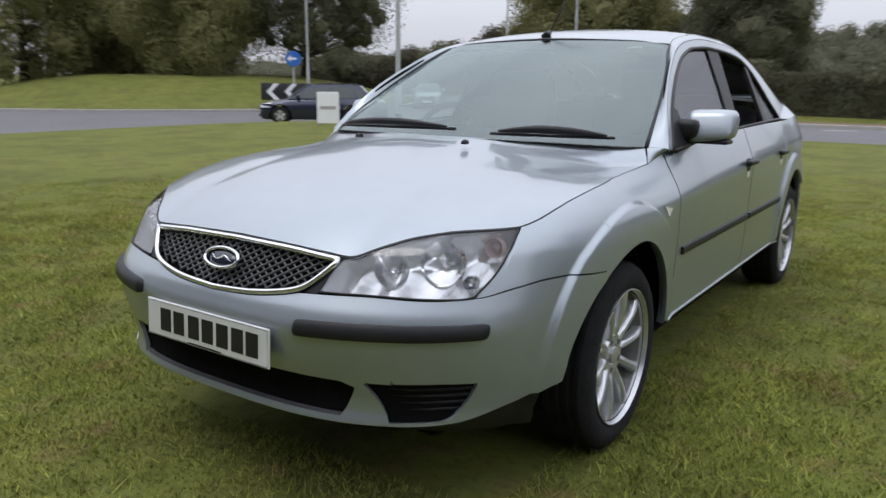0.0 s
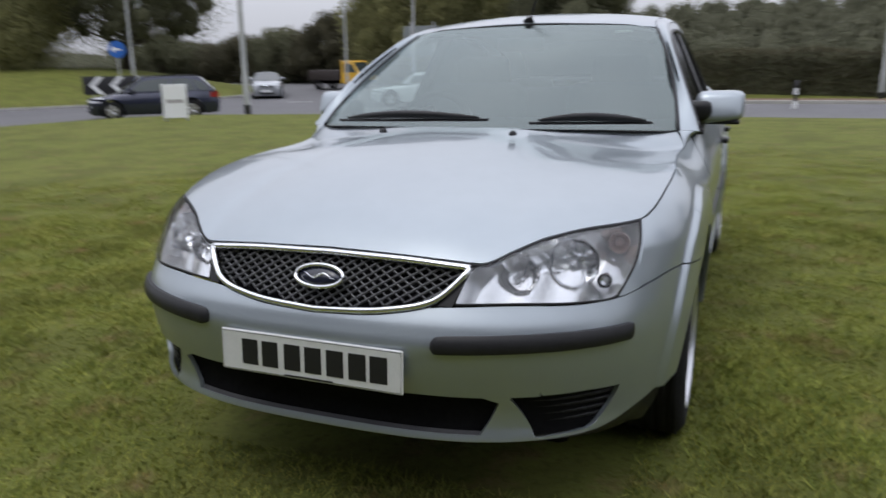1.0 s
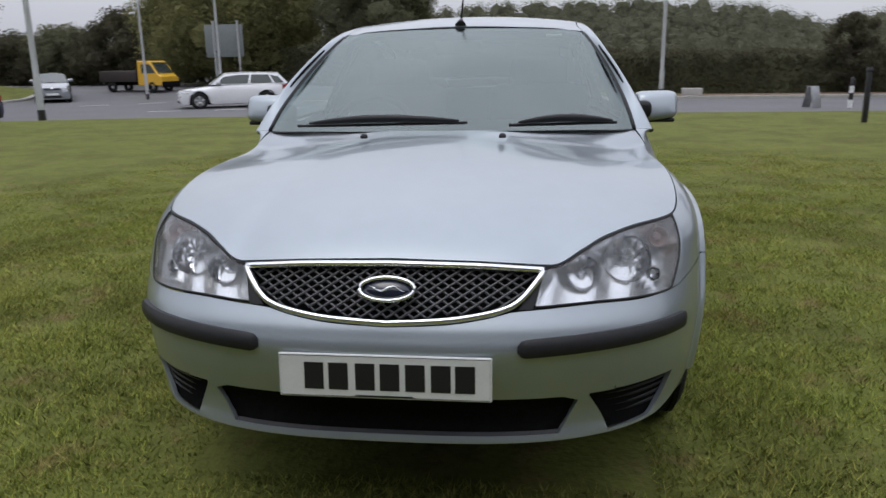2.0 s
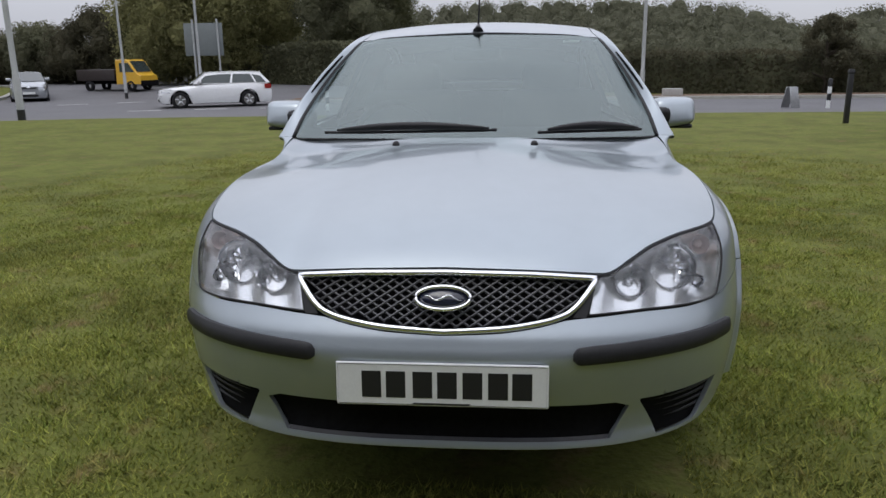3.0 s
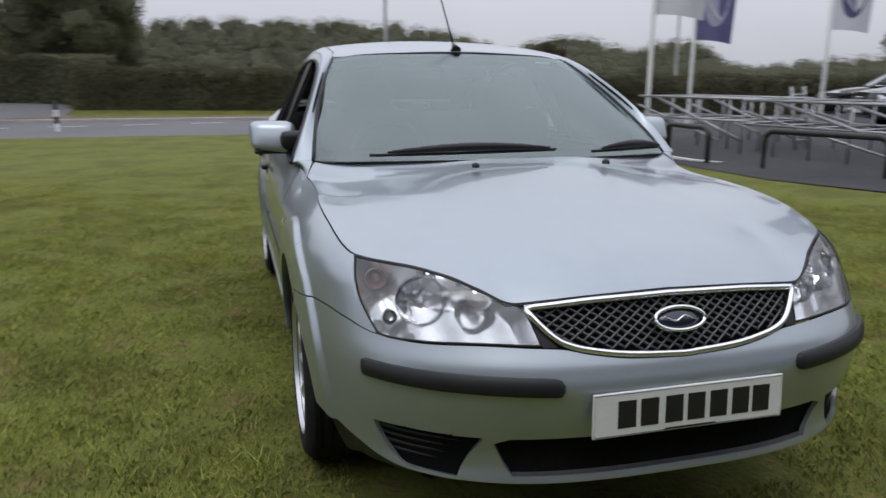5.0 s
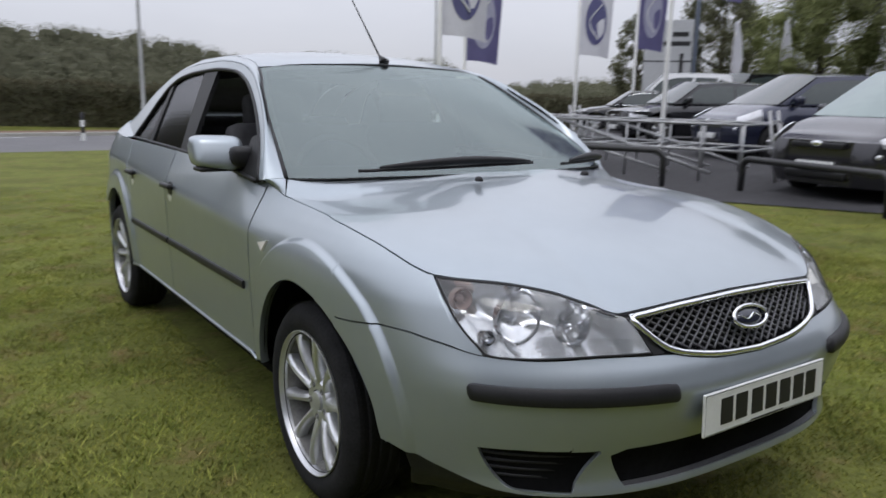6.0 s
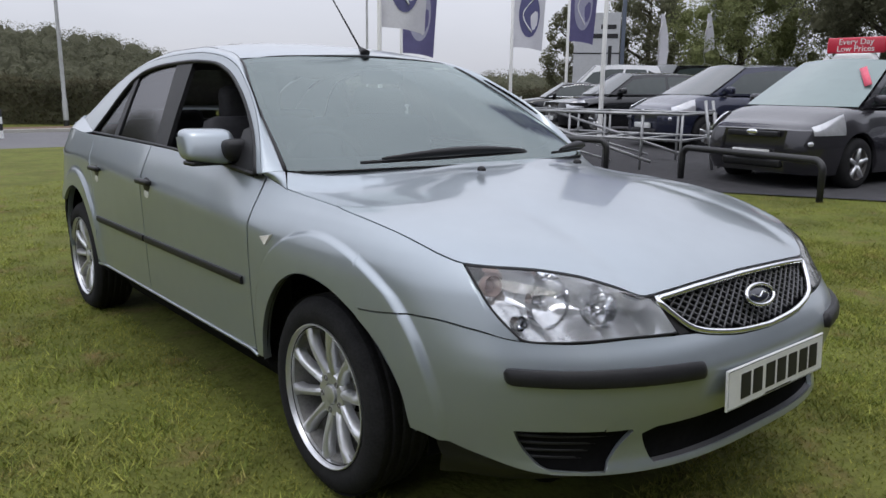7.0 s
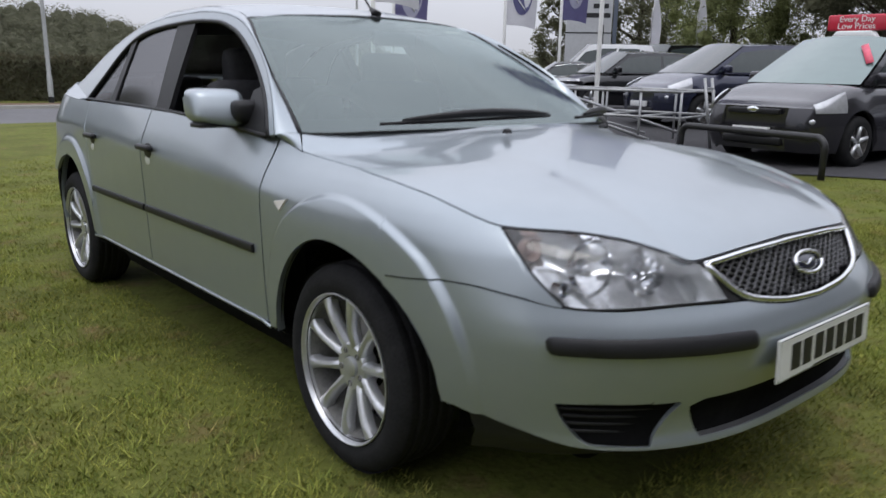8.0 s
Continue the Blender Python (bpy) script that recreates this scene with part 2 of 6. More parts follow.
def step(a, b, v):
    t = np.clip((v - a) / (b - a), 0, 1)
    return t * t * (3 - 2 * t)


WB, HUB, CORNER = 2.754, 0.315, 3.0
nose = curve((0.16, -0.84), (0.25, -0.9), (0.275, -0.947), (0.29, -0.966), (0.3, -0.967), (0.318, -0.962), (0.335, -0.954), (0.37, -0.956), (0.42, -0.972), (0.5, -0.995), (0.548, -1.002), (0.566, -0.999), (0.58, -0.992), (0.6, -0.982), (0.643, -0.95), (0.69, -0.917),
             (0.73, -0.888), (0.75, -0.872), (0.8, -0.79), (0.85, -0.68), (0.9, -0.5), (1.0, -0.4))
tail = curve((0.16, 3.55), (0.3, 3.66), (0.5, 3.72), (0.66, 3.71), (0.8, 3.67), (0.95, 3.64), (1.06, 3.62), (1.12, 3.59))
width_front = curve((0.16, 0.79), (0.31, 0.845), (0.37, 0.86), (0.45, 0.868), (0.55, 0.872), (0.65, 0.873), (0.72, 0.87), (0.78, 0.861), (0.82, 0.845), (0.86, 0.814), (0.89, 0.782), (0.92, 0.752), (1.0, 0.7))
crease = curve((0.0, 0.775), (0.44, 0.8), (1.41, 0.85), (2.3, 0.895), (3.3, 0.925))
low_door = curve((0.16, 0.8), (0.3, 0.846), (0.36, 0.855), (0.48, 0.861), (0.62, 0.866), (0.8, 0.872), (1.0, 0.876))


def door_skin(y, z):
    """Half the width at the doors: upright below the crease, leaning in above it."""
    c = crease(y)
    return np.where(z < c, low_door(z), low_door(c) - 0.38 * (z - c) - 0.25 * (z - c) ** 2)


pinch = curve((1.6, 0.0), (2.75, -0.03), (3.2, -0.06), (3.7, -0.1))


def rise(yc):
    """How far an arch's crown lies above the hub."""
    return 0.387 if yc < 1 else 0.413


def arch(y, z, yc):
    """How far a point lies from an arch's centre, 1 on the arch's edge."""
    front = y < yc
    a = np.where(front & (yc < 1), 0.475, 0.348 if yc < 1 else 0.39)
    return np.hypot((y - yc) / a, (z - HUB) / rise(yc))


def ring(p, z):
    """The body's outer skin below the windows. p: 0 the middle of the nose, 1 the front axle, 2 the rear axle, 3 the middle of the tail."""
    p, z = np.broadcast_arrays(np.asarray(p, float), np.asarray(z, float))
    side, q = np.sign(p) + (p == 0), np.abs(p)
    y = np.clip(q - 1, 0, 1) * WB
    w = width_front(z) + (door_skin(y, z) - width_front(z)) * step(0.1, 0.6, y) + pinch(y) * step(0.5, 0.95, z)
    fa = np.clip(q, 0, 1) * np.pi / 2
    ra = np.clip(3 - q, 0, 1) * np.pi / 2
    a = np.where(q < 1, fa, np.where(q > 2, ra, np.pi / 2))
    r = (np.sin(a) ** CORNER + np.cos(a) ** CORNER) ** (-1 / CORNER)
    x = w * r * np.sin(a)
    y = y + np.where(q < 1, nose(z) * r * np.cos(a), np.where(q > 2, (tail(z) - WB) * r * np.cos(a), 0))
    for yc in (0.0, WB):
        d = arch(y, z, yc)
        edge = 1.13 + (0.17 if yc < 1 else 0.09) * np.clip((z - HUB) / 0.4, 0, 1)
        x = x + 0.016 * (1 - step(edge, edge + 0.032, d)) * (z < 0.9)
    return np.stack([side * x, y, z], -1)


def p_at_y(y):
    """p on the car's side."""
    return 1 + y / WB


def arch_z(y, yc):
    """The height of an arch's edge over y; 0 outside it."""
    a = np.where((y < yc) & (yc < 1), 0.475, 0.348 if yc < 1 else 0.39)
    return np.where(np.abs(y - yc) < a, HUB + rise(yc) * np.sqrt(np.clip(1 - ((y - yc) / a) ** 2, 0, 1)), 0)


belt_w = curve((0.2, 0.824), (0.45, 0.82), (1.2, 0.816), (2.0, 0.804), (2.5, 0.79), (3.1, 0.765))
rail_w = curve((0.2, 0.63), (1.0, 0.615), (1.5, 0.625), (2.0, 0.615), (2.5, 0.582), (2.8, 0.556), (3.1, 0.52))


def house(y, z):
    """The skin beside the windows, from the waistline to the roof rail."""
    t = np.clip((z - 0.96) / 0.43, -0.2, 1.1)
    return np.stack([belt_w(y) + (rail_w(y) - belt_w(y)) * np.sign(t) * np.abs(t) ** 1.08, y + 0 * z, z + 0 * y], -1)


# ---- ground ----
ASPHALT = material("grey_asphalt", (0.115, 0.113, 0.118), rough=0.75, vary=0.14, scale=0.5, bump=0.3, bump_scale=60)
TARMAC = material("dark_car_park_tarmac", (0.048, 0.047, 0.05), rough=0.85, spec=0.25, vary=0.2, scale=0.8, bump=0.3, bump_scale=70)
CONCRETE = material("pale_concrete_kerb", (0.36, 0.35, 0.33), rough=0.9, vary=0.15, scale=3, bump=0.2)
VERGE = material("brown_verge_earth", (0.13, 0.085, 0.055), rough=0.95, vary=0.3, scale=0.7)
WHITE_LINE = material("white_road_paint", (0.6, 0.6, 0.58), rough=0.8, vary=0.15, scale=2)
GALV = material("galvanised_steel", (0.34, 0.345, 0.35), rough=0.45, metal=0.7, vary=0.2, scale=6)
POLE_WHITE = material("white_painted_pole", (0.72, 0.72, 0.70), rough=0.4, vary=0.06, scale=4)
POLE_GREY = material("grey_lamp_post_steel", (0.42, 0.43, 0.43), rough=0.5, metal=0.4, vary=0.12, scale=4)
HOOP = material("black_painted_steel", (0.02, 0.02, 0.021), rough=0.4, vary=0.3, scale=10)
BARK = material("grey_brown_bark", (0.06, 0.048, 0.035), rough=0.95, vary=0.35, scale=4, bump=0.5, bump_scale=20)


def lawn(name, gain, rough_bump, island=0.0, warm=1.0):
    """Mown grass: patches of dry and lush green at several sizes, with fine relief."""
    lit = lambda c: (c[0] * gain * warm, c[1] * gain, c[2] * gain)
    m = material(name, lit((0.104, 0.14, 0.028)), rough=0.9, spec=0.15, vary=0.0, scale=0.35, second=lit((0.144, 0.172, 0.042)), bump=rough_bump, bump_scale=38)
    t = m.node_tree
    b = t.nodes["Principled BSDF"]
    co = t.nodes.new("ShaderNodeTexCoord")
    link = b.inputs["Base Color"].links[0].from_socket
    last = link
    for sc, dark, lo, hi in ((1.3, (0.062, 0.075, 0.02), 0.46, 0.6), (4.0, (0.15, 0.118, 0.058), 0.55, 0.7), (9.0, (0.06, 0.085, 0.014), 0.52, 0.68), (30.0, (0.05, 0.062, 0.012), 0.5, 0.66)):
        n, r, mx = t.nodes.new("ShaderNodeTexNoise"), t.nodes.new("ShaderNodeMapRange"), t.nodes.new("ShaderNodeMix")
        n.inputs["Scale"].default_value, n.inputs["Detail"].default_value, n.inputs["Roughness"].default_value = sc, 6, 0.65
        r.inputs["From Min"].default_value, r.inputs["From Max"].default_value = lo, hi
        r.inputs["To Max"].default_value = {1.3: 0.5, 4.0: 0.8, 9.0: 0.7, 30.0: 0.5}[sc]
        mx.data_type = "RGBA"
        mx.inputs["B"].default_value = (*lit(dark), 1)
        t.links.new(co.outputs["Object"], n.inputs["Vector"]), t.links.new(n.outputs[0], r.inputs[0]), t.links.new(r.outputs[0], mx.inputs["Factor"])
        t.links.new(last, mx.inputs["A"])
        last = mx.outputs["Result"]
    if island:
        geo, hsv, mr, hue = t.nodes.new("ShaderNodeNewGeometry"), t.nodes.new("ShaderNodeHueSaturation"), t.nodes.new("ShaderNodeMapRange"), t.nodes.new("ShaderNodeMapRange")
        mr.inputs["To Min"].default_value, mr.inputs["To Max"].default_value = 1 - island, 1 + island
        hue.inputs["To Min"].default_value, hue.inputs["To Max"].default_value = 0.52, 0.48
        t.links.new(geo.outputs["Random Per Island"], mr.inputs[0]), t.links.new(geo.outputs["Random Per Island"], hue.inputs[0])
        t.links.new(mr.outputs[0], hsv.inputs["Value"]), t.links.new(hue.outputs[0], hsv.inputs["Hue"]), t.links.new(last, hsv.inputs["Color"])
        last = hsv.outputs[0]
    t.links.new(last, b.inputs["Base Color"])
    return m


GRASS = lawn("mown_lawn", 0.96, 0.9, 0.0, 1.14)


def edge_out(x, y):
    """Metres beyond the lawn's crest, towards the road."""
    a, b = y - 15.6 + 0.003 * x * x * (x < 0), -x - 14.8
    return np.logaddexp(0.5 * a, 0.5 * b) / 0.5


ISLE, ISLE_R = (-40.5, 29.5), 16.0


def lot_edge(y):
    return np.interp(y, (-30, -4, -0.5, 1.9, 3.3, 4.6, 6.0, 8.0, 10.6, 13.5, 19.0), (14, 9.4, 8.1, 7.2, 6.6, 6.05, 5.55, 5.4, 6.5, 8.1, 12.5))


def land(x, y):
    e = edge_out(np.asarray(x, float), np.asarray(y, float))
    drop = -0.47 * np.clip((e - 0.3) / 5.2, 0, 1)
    near = np.exp(-((x / 3.5) ** 2 + ((y - 1.7) / 4.0) ** 2))
    slope = np.clip(0.02 * ((x - 7) * 0.75 + (y - 3) * 0.66), 0, 0.4)
    inside = np.clip((x - lot_edge(y)) / 2.5, 0, 1)
    lot = 0.1 * np.clip((x - 5.0) / 2.5, 0, 1) * np.clip((15 - y) / 4, 0, 1) + slope * inside * np.clip((22 - y) / 3, 0, 1)
    d = np.hypot(x - ISLE[0], y - ISLE[1])
    isle = 1.75 * step(0, 1, np.clip((ISLE_R + 1.5 - d) / 13, 0, 1))
    far = 0.35 * np.clip((y - 33.5) / 4, 0, 1)
    return drop - 0.0173 * (y - 1.75) * near + lot + isle + far


def is_road(x, y):
    e = edge_out(x, y)
    d = np.hypot(x - ISLE[0], y - ISLE[1])
    main = (e > 5.6) & (e < 14.2)
    ring_road = (d > ISLE_R) & (d < ISLE_R + 17) & (e > 5.6)
    side = (e > 5.6) & (x < -10.5 - (y - 30) * 0.36) & (x > -34) & (y < 80)
    return (main | ring_road | side) & (d > ISLE_R)


bm = bmesh.new()
xs = np.r_[-900, -300, -120, -80, np.arange(-66, 60.1, 1.2), 90, 150, 300, 900]
ys = np.r_[-900, -300, -100, -40, np.arange(-20, 84, 1.2), 120, 180, 300, 900]
grid_faces(bm, np.array([[(x, y, float(land(x, y))) for y in ys] for x in xs]))
ground = tagged(new("ground", mesh_of(bm, "ground", GRASS)), "mown green lawn falling gently towards the road", "lawn", kind="structure")


def draped(name, mask, x0, x1, y0, y1, cell, lift, mat, label):
    """A thin sheet laid over the ground wherever mask holds."""
    X, Y = np.meshgrid(np.arange(x0, x1, cell), np.arange(y0, y1, cell), indexing="ij")
    inside = mask(X[:-1, :-1] + cell / 2, Y[:-1, :-1] + cell / 2)
    Z = land(X, Y) + lift
    used = np.zeros(X.shape, bool)
    i, j = np.nonzero(inside)
    for a in (0, 1):
        for b in (0, 1):
            used[i + a, j + b] = True
    index = -np.ones(X.shape, int)
    index[used] = np.arange(used.sum())
    me = bpy.data.meshes.new(name)
    faces = np.stack([index[i, j], index[i + 1, j], index[i + 1, j + 1], index[i, j + 1]], 1)
    me.from_pydata(np.stack([X[used], Y[used], Z[used]], 1).tolist(), [], faces.tolist())
    me.materials.append(mat)
    for p in me.polygons:
        p.use_smooth = True
    return tagged(new(name, me), label, "road", kind="structure")


draped("road", is_road, -70, 62, 8, 78, 0.4, 0.03, ASPHALT, "grey asphalt road junction beyond the lawn")
lot = []
for y in np.r_[np.arange(-30, 19.1, 0.5)]:
    x0 = float(lot_edge(y))
    lot.append([(x, y, float(land(x, y)) + 0.016) for x in np.r_[np.linspace(x0, x0 + 3, 8), np.linspace(x0 + 4, 48, 16)]])
bm = bmesh.new()
grid_faces(bm, np.array(lot))
tagged(new("car_park", mesh_of(bm, "car_park", TARMAC)), "dark wet-looking car park tarmac beside the lawn", "car park", kind="structure")


def sweep(bm, pts, w, h, lift=0.0):
    """A square-edged strip, such as a kerb, along points."""
    pts = [Vector(p) for p in pts]
    rows = []
    for i, p in enumerate(pts):
        d = (pts[min(i + 1, len(pts) - 1)] - pts[max(i - 1, 0)]).normalized()
        s = Vector((d.y, -d.x, 0)).normalized() * w / 2
        rows.append([bm.verts.new(p + a) for a in (-s + Vector((0, 0, lift - 0.1)), -s + Vector((0, 0, lift + h)), s + Vector((0, 0, lift + h)), s + Vector((0, 0, lift - 0.1)))])
    for q, w_ in zip(rows, rows[1:]):
        for k in range(3):
            bm.faces.new((q[k], q[k + 1], w_[k + 1], w_[k]))


kerb_line = []
for x in np.arange(-9.5, 45, 0.75):
    yy = np.linspace(20, 40, 400)
    yk = float(np.interp(14.2, edge_out(np.full(400, x), yy), yy))
    kerb_line.append((x, yk + 0.1, float(land(x, yk))))
bm = bmesh.new()
sweep(bm, kerb_line, 0.3, 0.14)
tagged(new("kerb", mesh_of(bm, "kerb", CONCRETE, False)), "pale concrete kerb along the road", "kerb", kind="structure")
bm = bmesh.new()
sweep(bm, [(ISLE[0] + (ISLE_R - 0.1) * math.cos(a), ISLE[1] + (ISLE_R - 0.1) * math.sin(a), float(land(ISLE[0] + ISLE_R * math.cos(a), ISLE[1] + ISLE_R * math.sin(a)))) for a in np.linspace(-2.0, 1.2, 70)], 0.3, 0.13)
tagged(new("kerb", mesh_of(bm, "kerb", CONCRETE, False)), "concrete kerb round the grass traffic island", "kerb", kind="structure")
bm = bmesh.new()
sweep(bm, [(x, y + 1.05, z) for x, y, z in kerb_line], 1.8, 0.13)
tagged(new("verge", mesh_of(bm, "verge", VERGE, False)), "bare brown earth verge beside the road", "verge", kind="structure")
for x0, y0, ang, n in ((-13.5, 25.0, 15, 7), (-19, 29.5, 35, 4)):
    for k in range(n):
        bm = bmesh.new()
        c, s = math.cos(radians(ang)), math.sin(radians(ang))
        x, y = x0 + k * 2.4 * c, y0 + k * 2.4 * s
        for v in box(bm, (-0.6, -0.06, 0), (0.6, 0.06, 0.004)):
            v.co = Matrix.Translation((x, y, float(land(x, y)) + 0.034)) @ Matrix.Rotation(radians(ang), 4, "Z") @ v.co
        tagged(new("road_marking", mesh_of(bm, "road_marking", WHITE_LINE, False)), "worn white dashed road marking on asphalt", "road marking", group="road markings", kind="structure")
bm = bmesh.new()
sweep(bm, [(5.75 + 0.3 * (1 - math.cos(t)), 8.6 - 0.9 * math.sin(t), float(land(5.9, 8.3)) + 0.026) for t in np.linspace(-1.2, 1.6, 20)], 0.09, 0.005)
tagged(new("parking_line", mesh_of(bm, "parking_line", WHITE_LINE, False)), "curved white painted line on the car park", "road marking", kind="structure")


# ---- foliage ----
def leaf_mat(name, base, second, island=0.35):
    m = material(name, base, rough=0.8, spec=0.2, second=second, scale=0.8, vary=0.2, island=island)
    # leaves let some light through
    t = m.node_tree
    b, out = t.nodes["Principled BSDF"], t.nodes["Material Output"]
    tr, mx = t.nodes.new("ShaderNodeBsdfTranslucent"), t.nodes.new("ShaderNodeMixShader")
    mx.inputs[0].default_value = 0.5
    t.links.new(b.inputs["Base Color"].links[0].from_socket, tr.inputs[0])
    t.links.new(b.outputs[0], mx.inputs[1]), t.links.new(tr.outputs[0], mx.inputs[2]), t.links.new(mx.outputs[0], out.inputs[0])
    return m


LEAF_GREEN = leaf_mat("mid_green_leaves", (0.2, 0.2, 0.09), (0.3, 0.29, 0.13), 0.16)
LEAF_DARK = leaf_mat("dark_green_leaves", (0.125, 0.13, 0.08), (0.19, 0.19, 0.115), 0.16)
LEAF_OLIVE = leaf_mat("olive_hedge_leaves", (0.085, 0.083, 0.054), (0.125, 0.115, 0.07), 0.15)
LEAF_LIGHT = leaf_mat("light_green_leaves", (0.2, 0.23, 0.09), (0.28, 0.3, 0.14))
# distance haze put into the colour as a lifted, greyer leaf green
LEAF_FAR = leaf_mat("haze_tinted_woodland_leaves", (0.15, 0.156, 0.105), (0.2, 0.2, 0.135), 0.08)


def leaf_mesh(name, centres, radii, per, size, mat, rng, flat=1.0, core=0.36, lie=0.6, corners=3, reach=(0.6, 1.1)):
    """Many small bent leaves over the outsides of clumps; lie: how flat they lie on the clump."""
    V, Fs = [], []
    for c, r in zip(centres, radii):
        n = rng.normal(size=(per, 3))
        n /= np.linalg.norm(n, axis=1, keepdims=True)
        n[:, 2] *= flat
        p = c + n * r * rng.uniform(*reach, (per, 1))
        a = rng.normal(size=(per, 3))
        a /= np.linalg.norm(a, axis=1, keepdims=True)
        a -= lie * n * (a * n).sum(1, keepdims=True)
        b = np.cross(a, n * lie + rng.normal(size=(per, 3)) * (1 - lie))
        b /= np.linalg.norm(b, axis=1, keepdims=True) + 1e-9
        s = size * rng.uniform(0.6, 1.4, (per, 1))
        quad = np.stack([p - a * s, p + b * s * 0.7 + n * s * 0.15, p + a * s, p - b * s * 0.7][:corners], 1)
        base = sum(len(v) for v in V)
        V.append(quad.reshape(-1, 3))
        Fs.append(base + np.arange(per * corners).reshape(-1, corners))
    V, Fs = np.concatenate(V).tolist(), np.concatenate(Fs).tolist()
    if core:
        ico = bmesh.new()
        bmesh.ops.create_icosphere(ico, subdivisions=2, radius=1)
        iv, it = np.array([v.co[:] for v in ico.verts]), [[v.index for v in f.verts] for f in ico.faces]
        ico.free()
        for c, r in zip(centres, radii):
            k = len(V)
            V += (c + iv * r * core * rng.uniform(0.7, 1.15, (len(iv), 1))).tolist()
            Fs += [[k + i for i in t] for t in it]
    me = bpy.data.meshes.new(name)
    me.from_pydata(V, [], Fs)
    me.materials.append(mat)
    return me


def tree(x, y, height, spread, low, mat, seed, label, clumps=46, per=110, leaf=0.2, lean=0.0, core=0.36):
    """A tapered trunk with limbs that end in clumps of leaves."""
    rng = np.random.default_rng(seed)
    z0 = float(land(x, y))
    t = empty("tree", Matrix.Translation((x, y, z0 - 0.05)), label, "tree")
    bm = bmesh.new()
    tube(bm, [(0, 0, 0), (0.05, 0.02, height * 0.3), (-0.05 + lean, 0.05, height * 0.62), (lean, 0, height * 0.85)], [spread * 0.055 + 0.08, spread * 0.045 + 0.05, spread * 0.025 + 0.03, 0.03], 9)
    cs, rs = [], []
    for k in range(clumps):
        u = (k + 0.5) / clumps
        a = k * 2.39996 + rng.uniform(-0.4, 0.4)
        h = low + (height - low) * (u ** 0.9)
        w = spread * (math.sin(math.pi * min(1, 0.16 + 0.84 * u)) ** 0.6) * rng.uniform(0.45, 1.0)
        c = np.array([w * math.cos(a) + lean * u, w * math.sin(a), h + rng.uniform(-0.25, 0.25)])
        cs.append(c)
        rs.append(spread * rng.uniform(0.2, 0.36))
        if k % 3 == 0:
            st = (0, 0, max(low * 0.5, h - w * 0.7, height * 0.12))
            tube(bm, [st, tuple((np.array(st) + c) / 2 + np.array([0, 0, -0.1])), tuple(c)], [0.05 + spread * 0.012, 0.04, 0.015], 5)
    part("trunk", bm, BARK, t)
    part("crown", leaf_mesh("crown", cs, rs, per, leaf, mat, rng, core=core), mat, t)
    return t


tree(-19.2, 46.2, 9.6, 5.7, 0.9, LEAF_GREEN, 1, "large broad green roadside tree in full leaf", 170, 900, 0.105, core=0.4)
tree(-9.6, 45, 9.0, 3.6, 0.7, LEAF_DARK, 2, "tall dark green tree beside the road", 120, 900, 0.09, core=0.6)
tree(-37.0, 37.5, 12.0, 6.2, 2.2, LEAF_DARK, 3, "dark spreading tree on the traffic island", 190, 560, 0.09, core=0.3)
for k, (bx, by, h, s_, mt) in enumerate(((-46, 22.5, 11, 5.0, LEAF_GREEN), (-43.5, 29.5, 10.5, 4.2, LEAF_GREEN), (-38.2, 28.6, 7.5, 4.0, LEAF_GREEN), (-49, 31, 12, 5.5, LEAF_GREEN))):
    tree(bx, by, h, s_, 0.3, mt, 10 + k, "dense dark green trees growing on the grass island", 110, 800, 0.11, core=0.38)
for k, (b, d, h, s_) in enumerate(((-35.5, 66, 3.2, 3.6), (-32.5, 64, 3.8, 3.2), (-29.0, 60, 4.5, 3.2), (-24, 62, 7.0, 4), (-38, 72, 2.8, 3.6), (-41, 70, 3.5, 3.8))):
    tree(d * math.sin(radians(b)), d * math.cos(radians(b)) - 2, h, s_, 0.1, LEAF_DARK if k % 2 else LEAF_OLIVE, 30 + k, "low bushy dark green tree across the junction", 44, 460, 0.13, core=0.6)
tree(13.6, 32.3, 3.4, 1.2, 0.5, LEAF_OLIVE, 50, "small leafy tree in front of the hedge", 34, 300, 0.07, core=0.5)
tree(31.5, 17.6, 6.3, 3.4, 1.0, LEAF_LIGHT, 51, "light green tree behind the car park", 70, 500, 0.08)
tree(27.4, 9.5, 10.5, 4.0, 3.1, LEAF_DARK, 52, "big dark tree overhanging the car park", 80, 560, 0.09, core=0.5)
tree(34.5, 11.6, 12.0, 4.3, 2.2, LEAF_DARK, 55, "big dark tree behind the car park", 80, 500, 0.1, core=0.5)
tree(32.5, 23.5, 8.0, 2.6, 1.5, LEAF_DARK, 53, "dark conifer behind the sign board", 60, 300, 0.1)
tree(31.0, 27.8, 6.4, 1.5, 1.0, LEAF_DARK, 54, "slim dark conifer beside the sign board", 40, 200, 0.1)


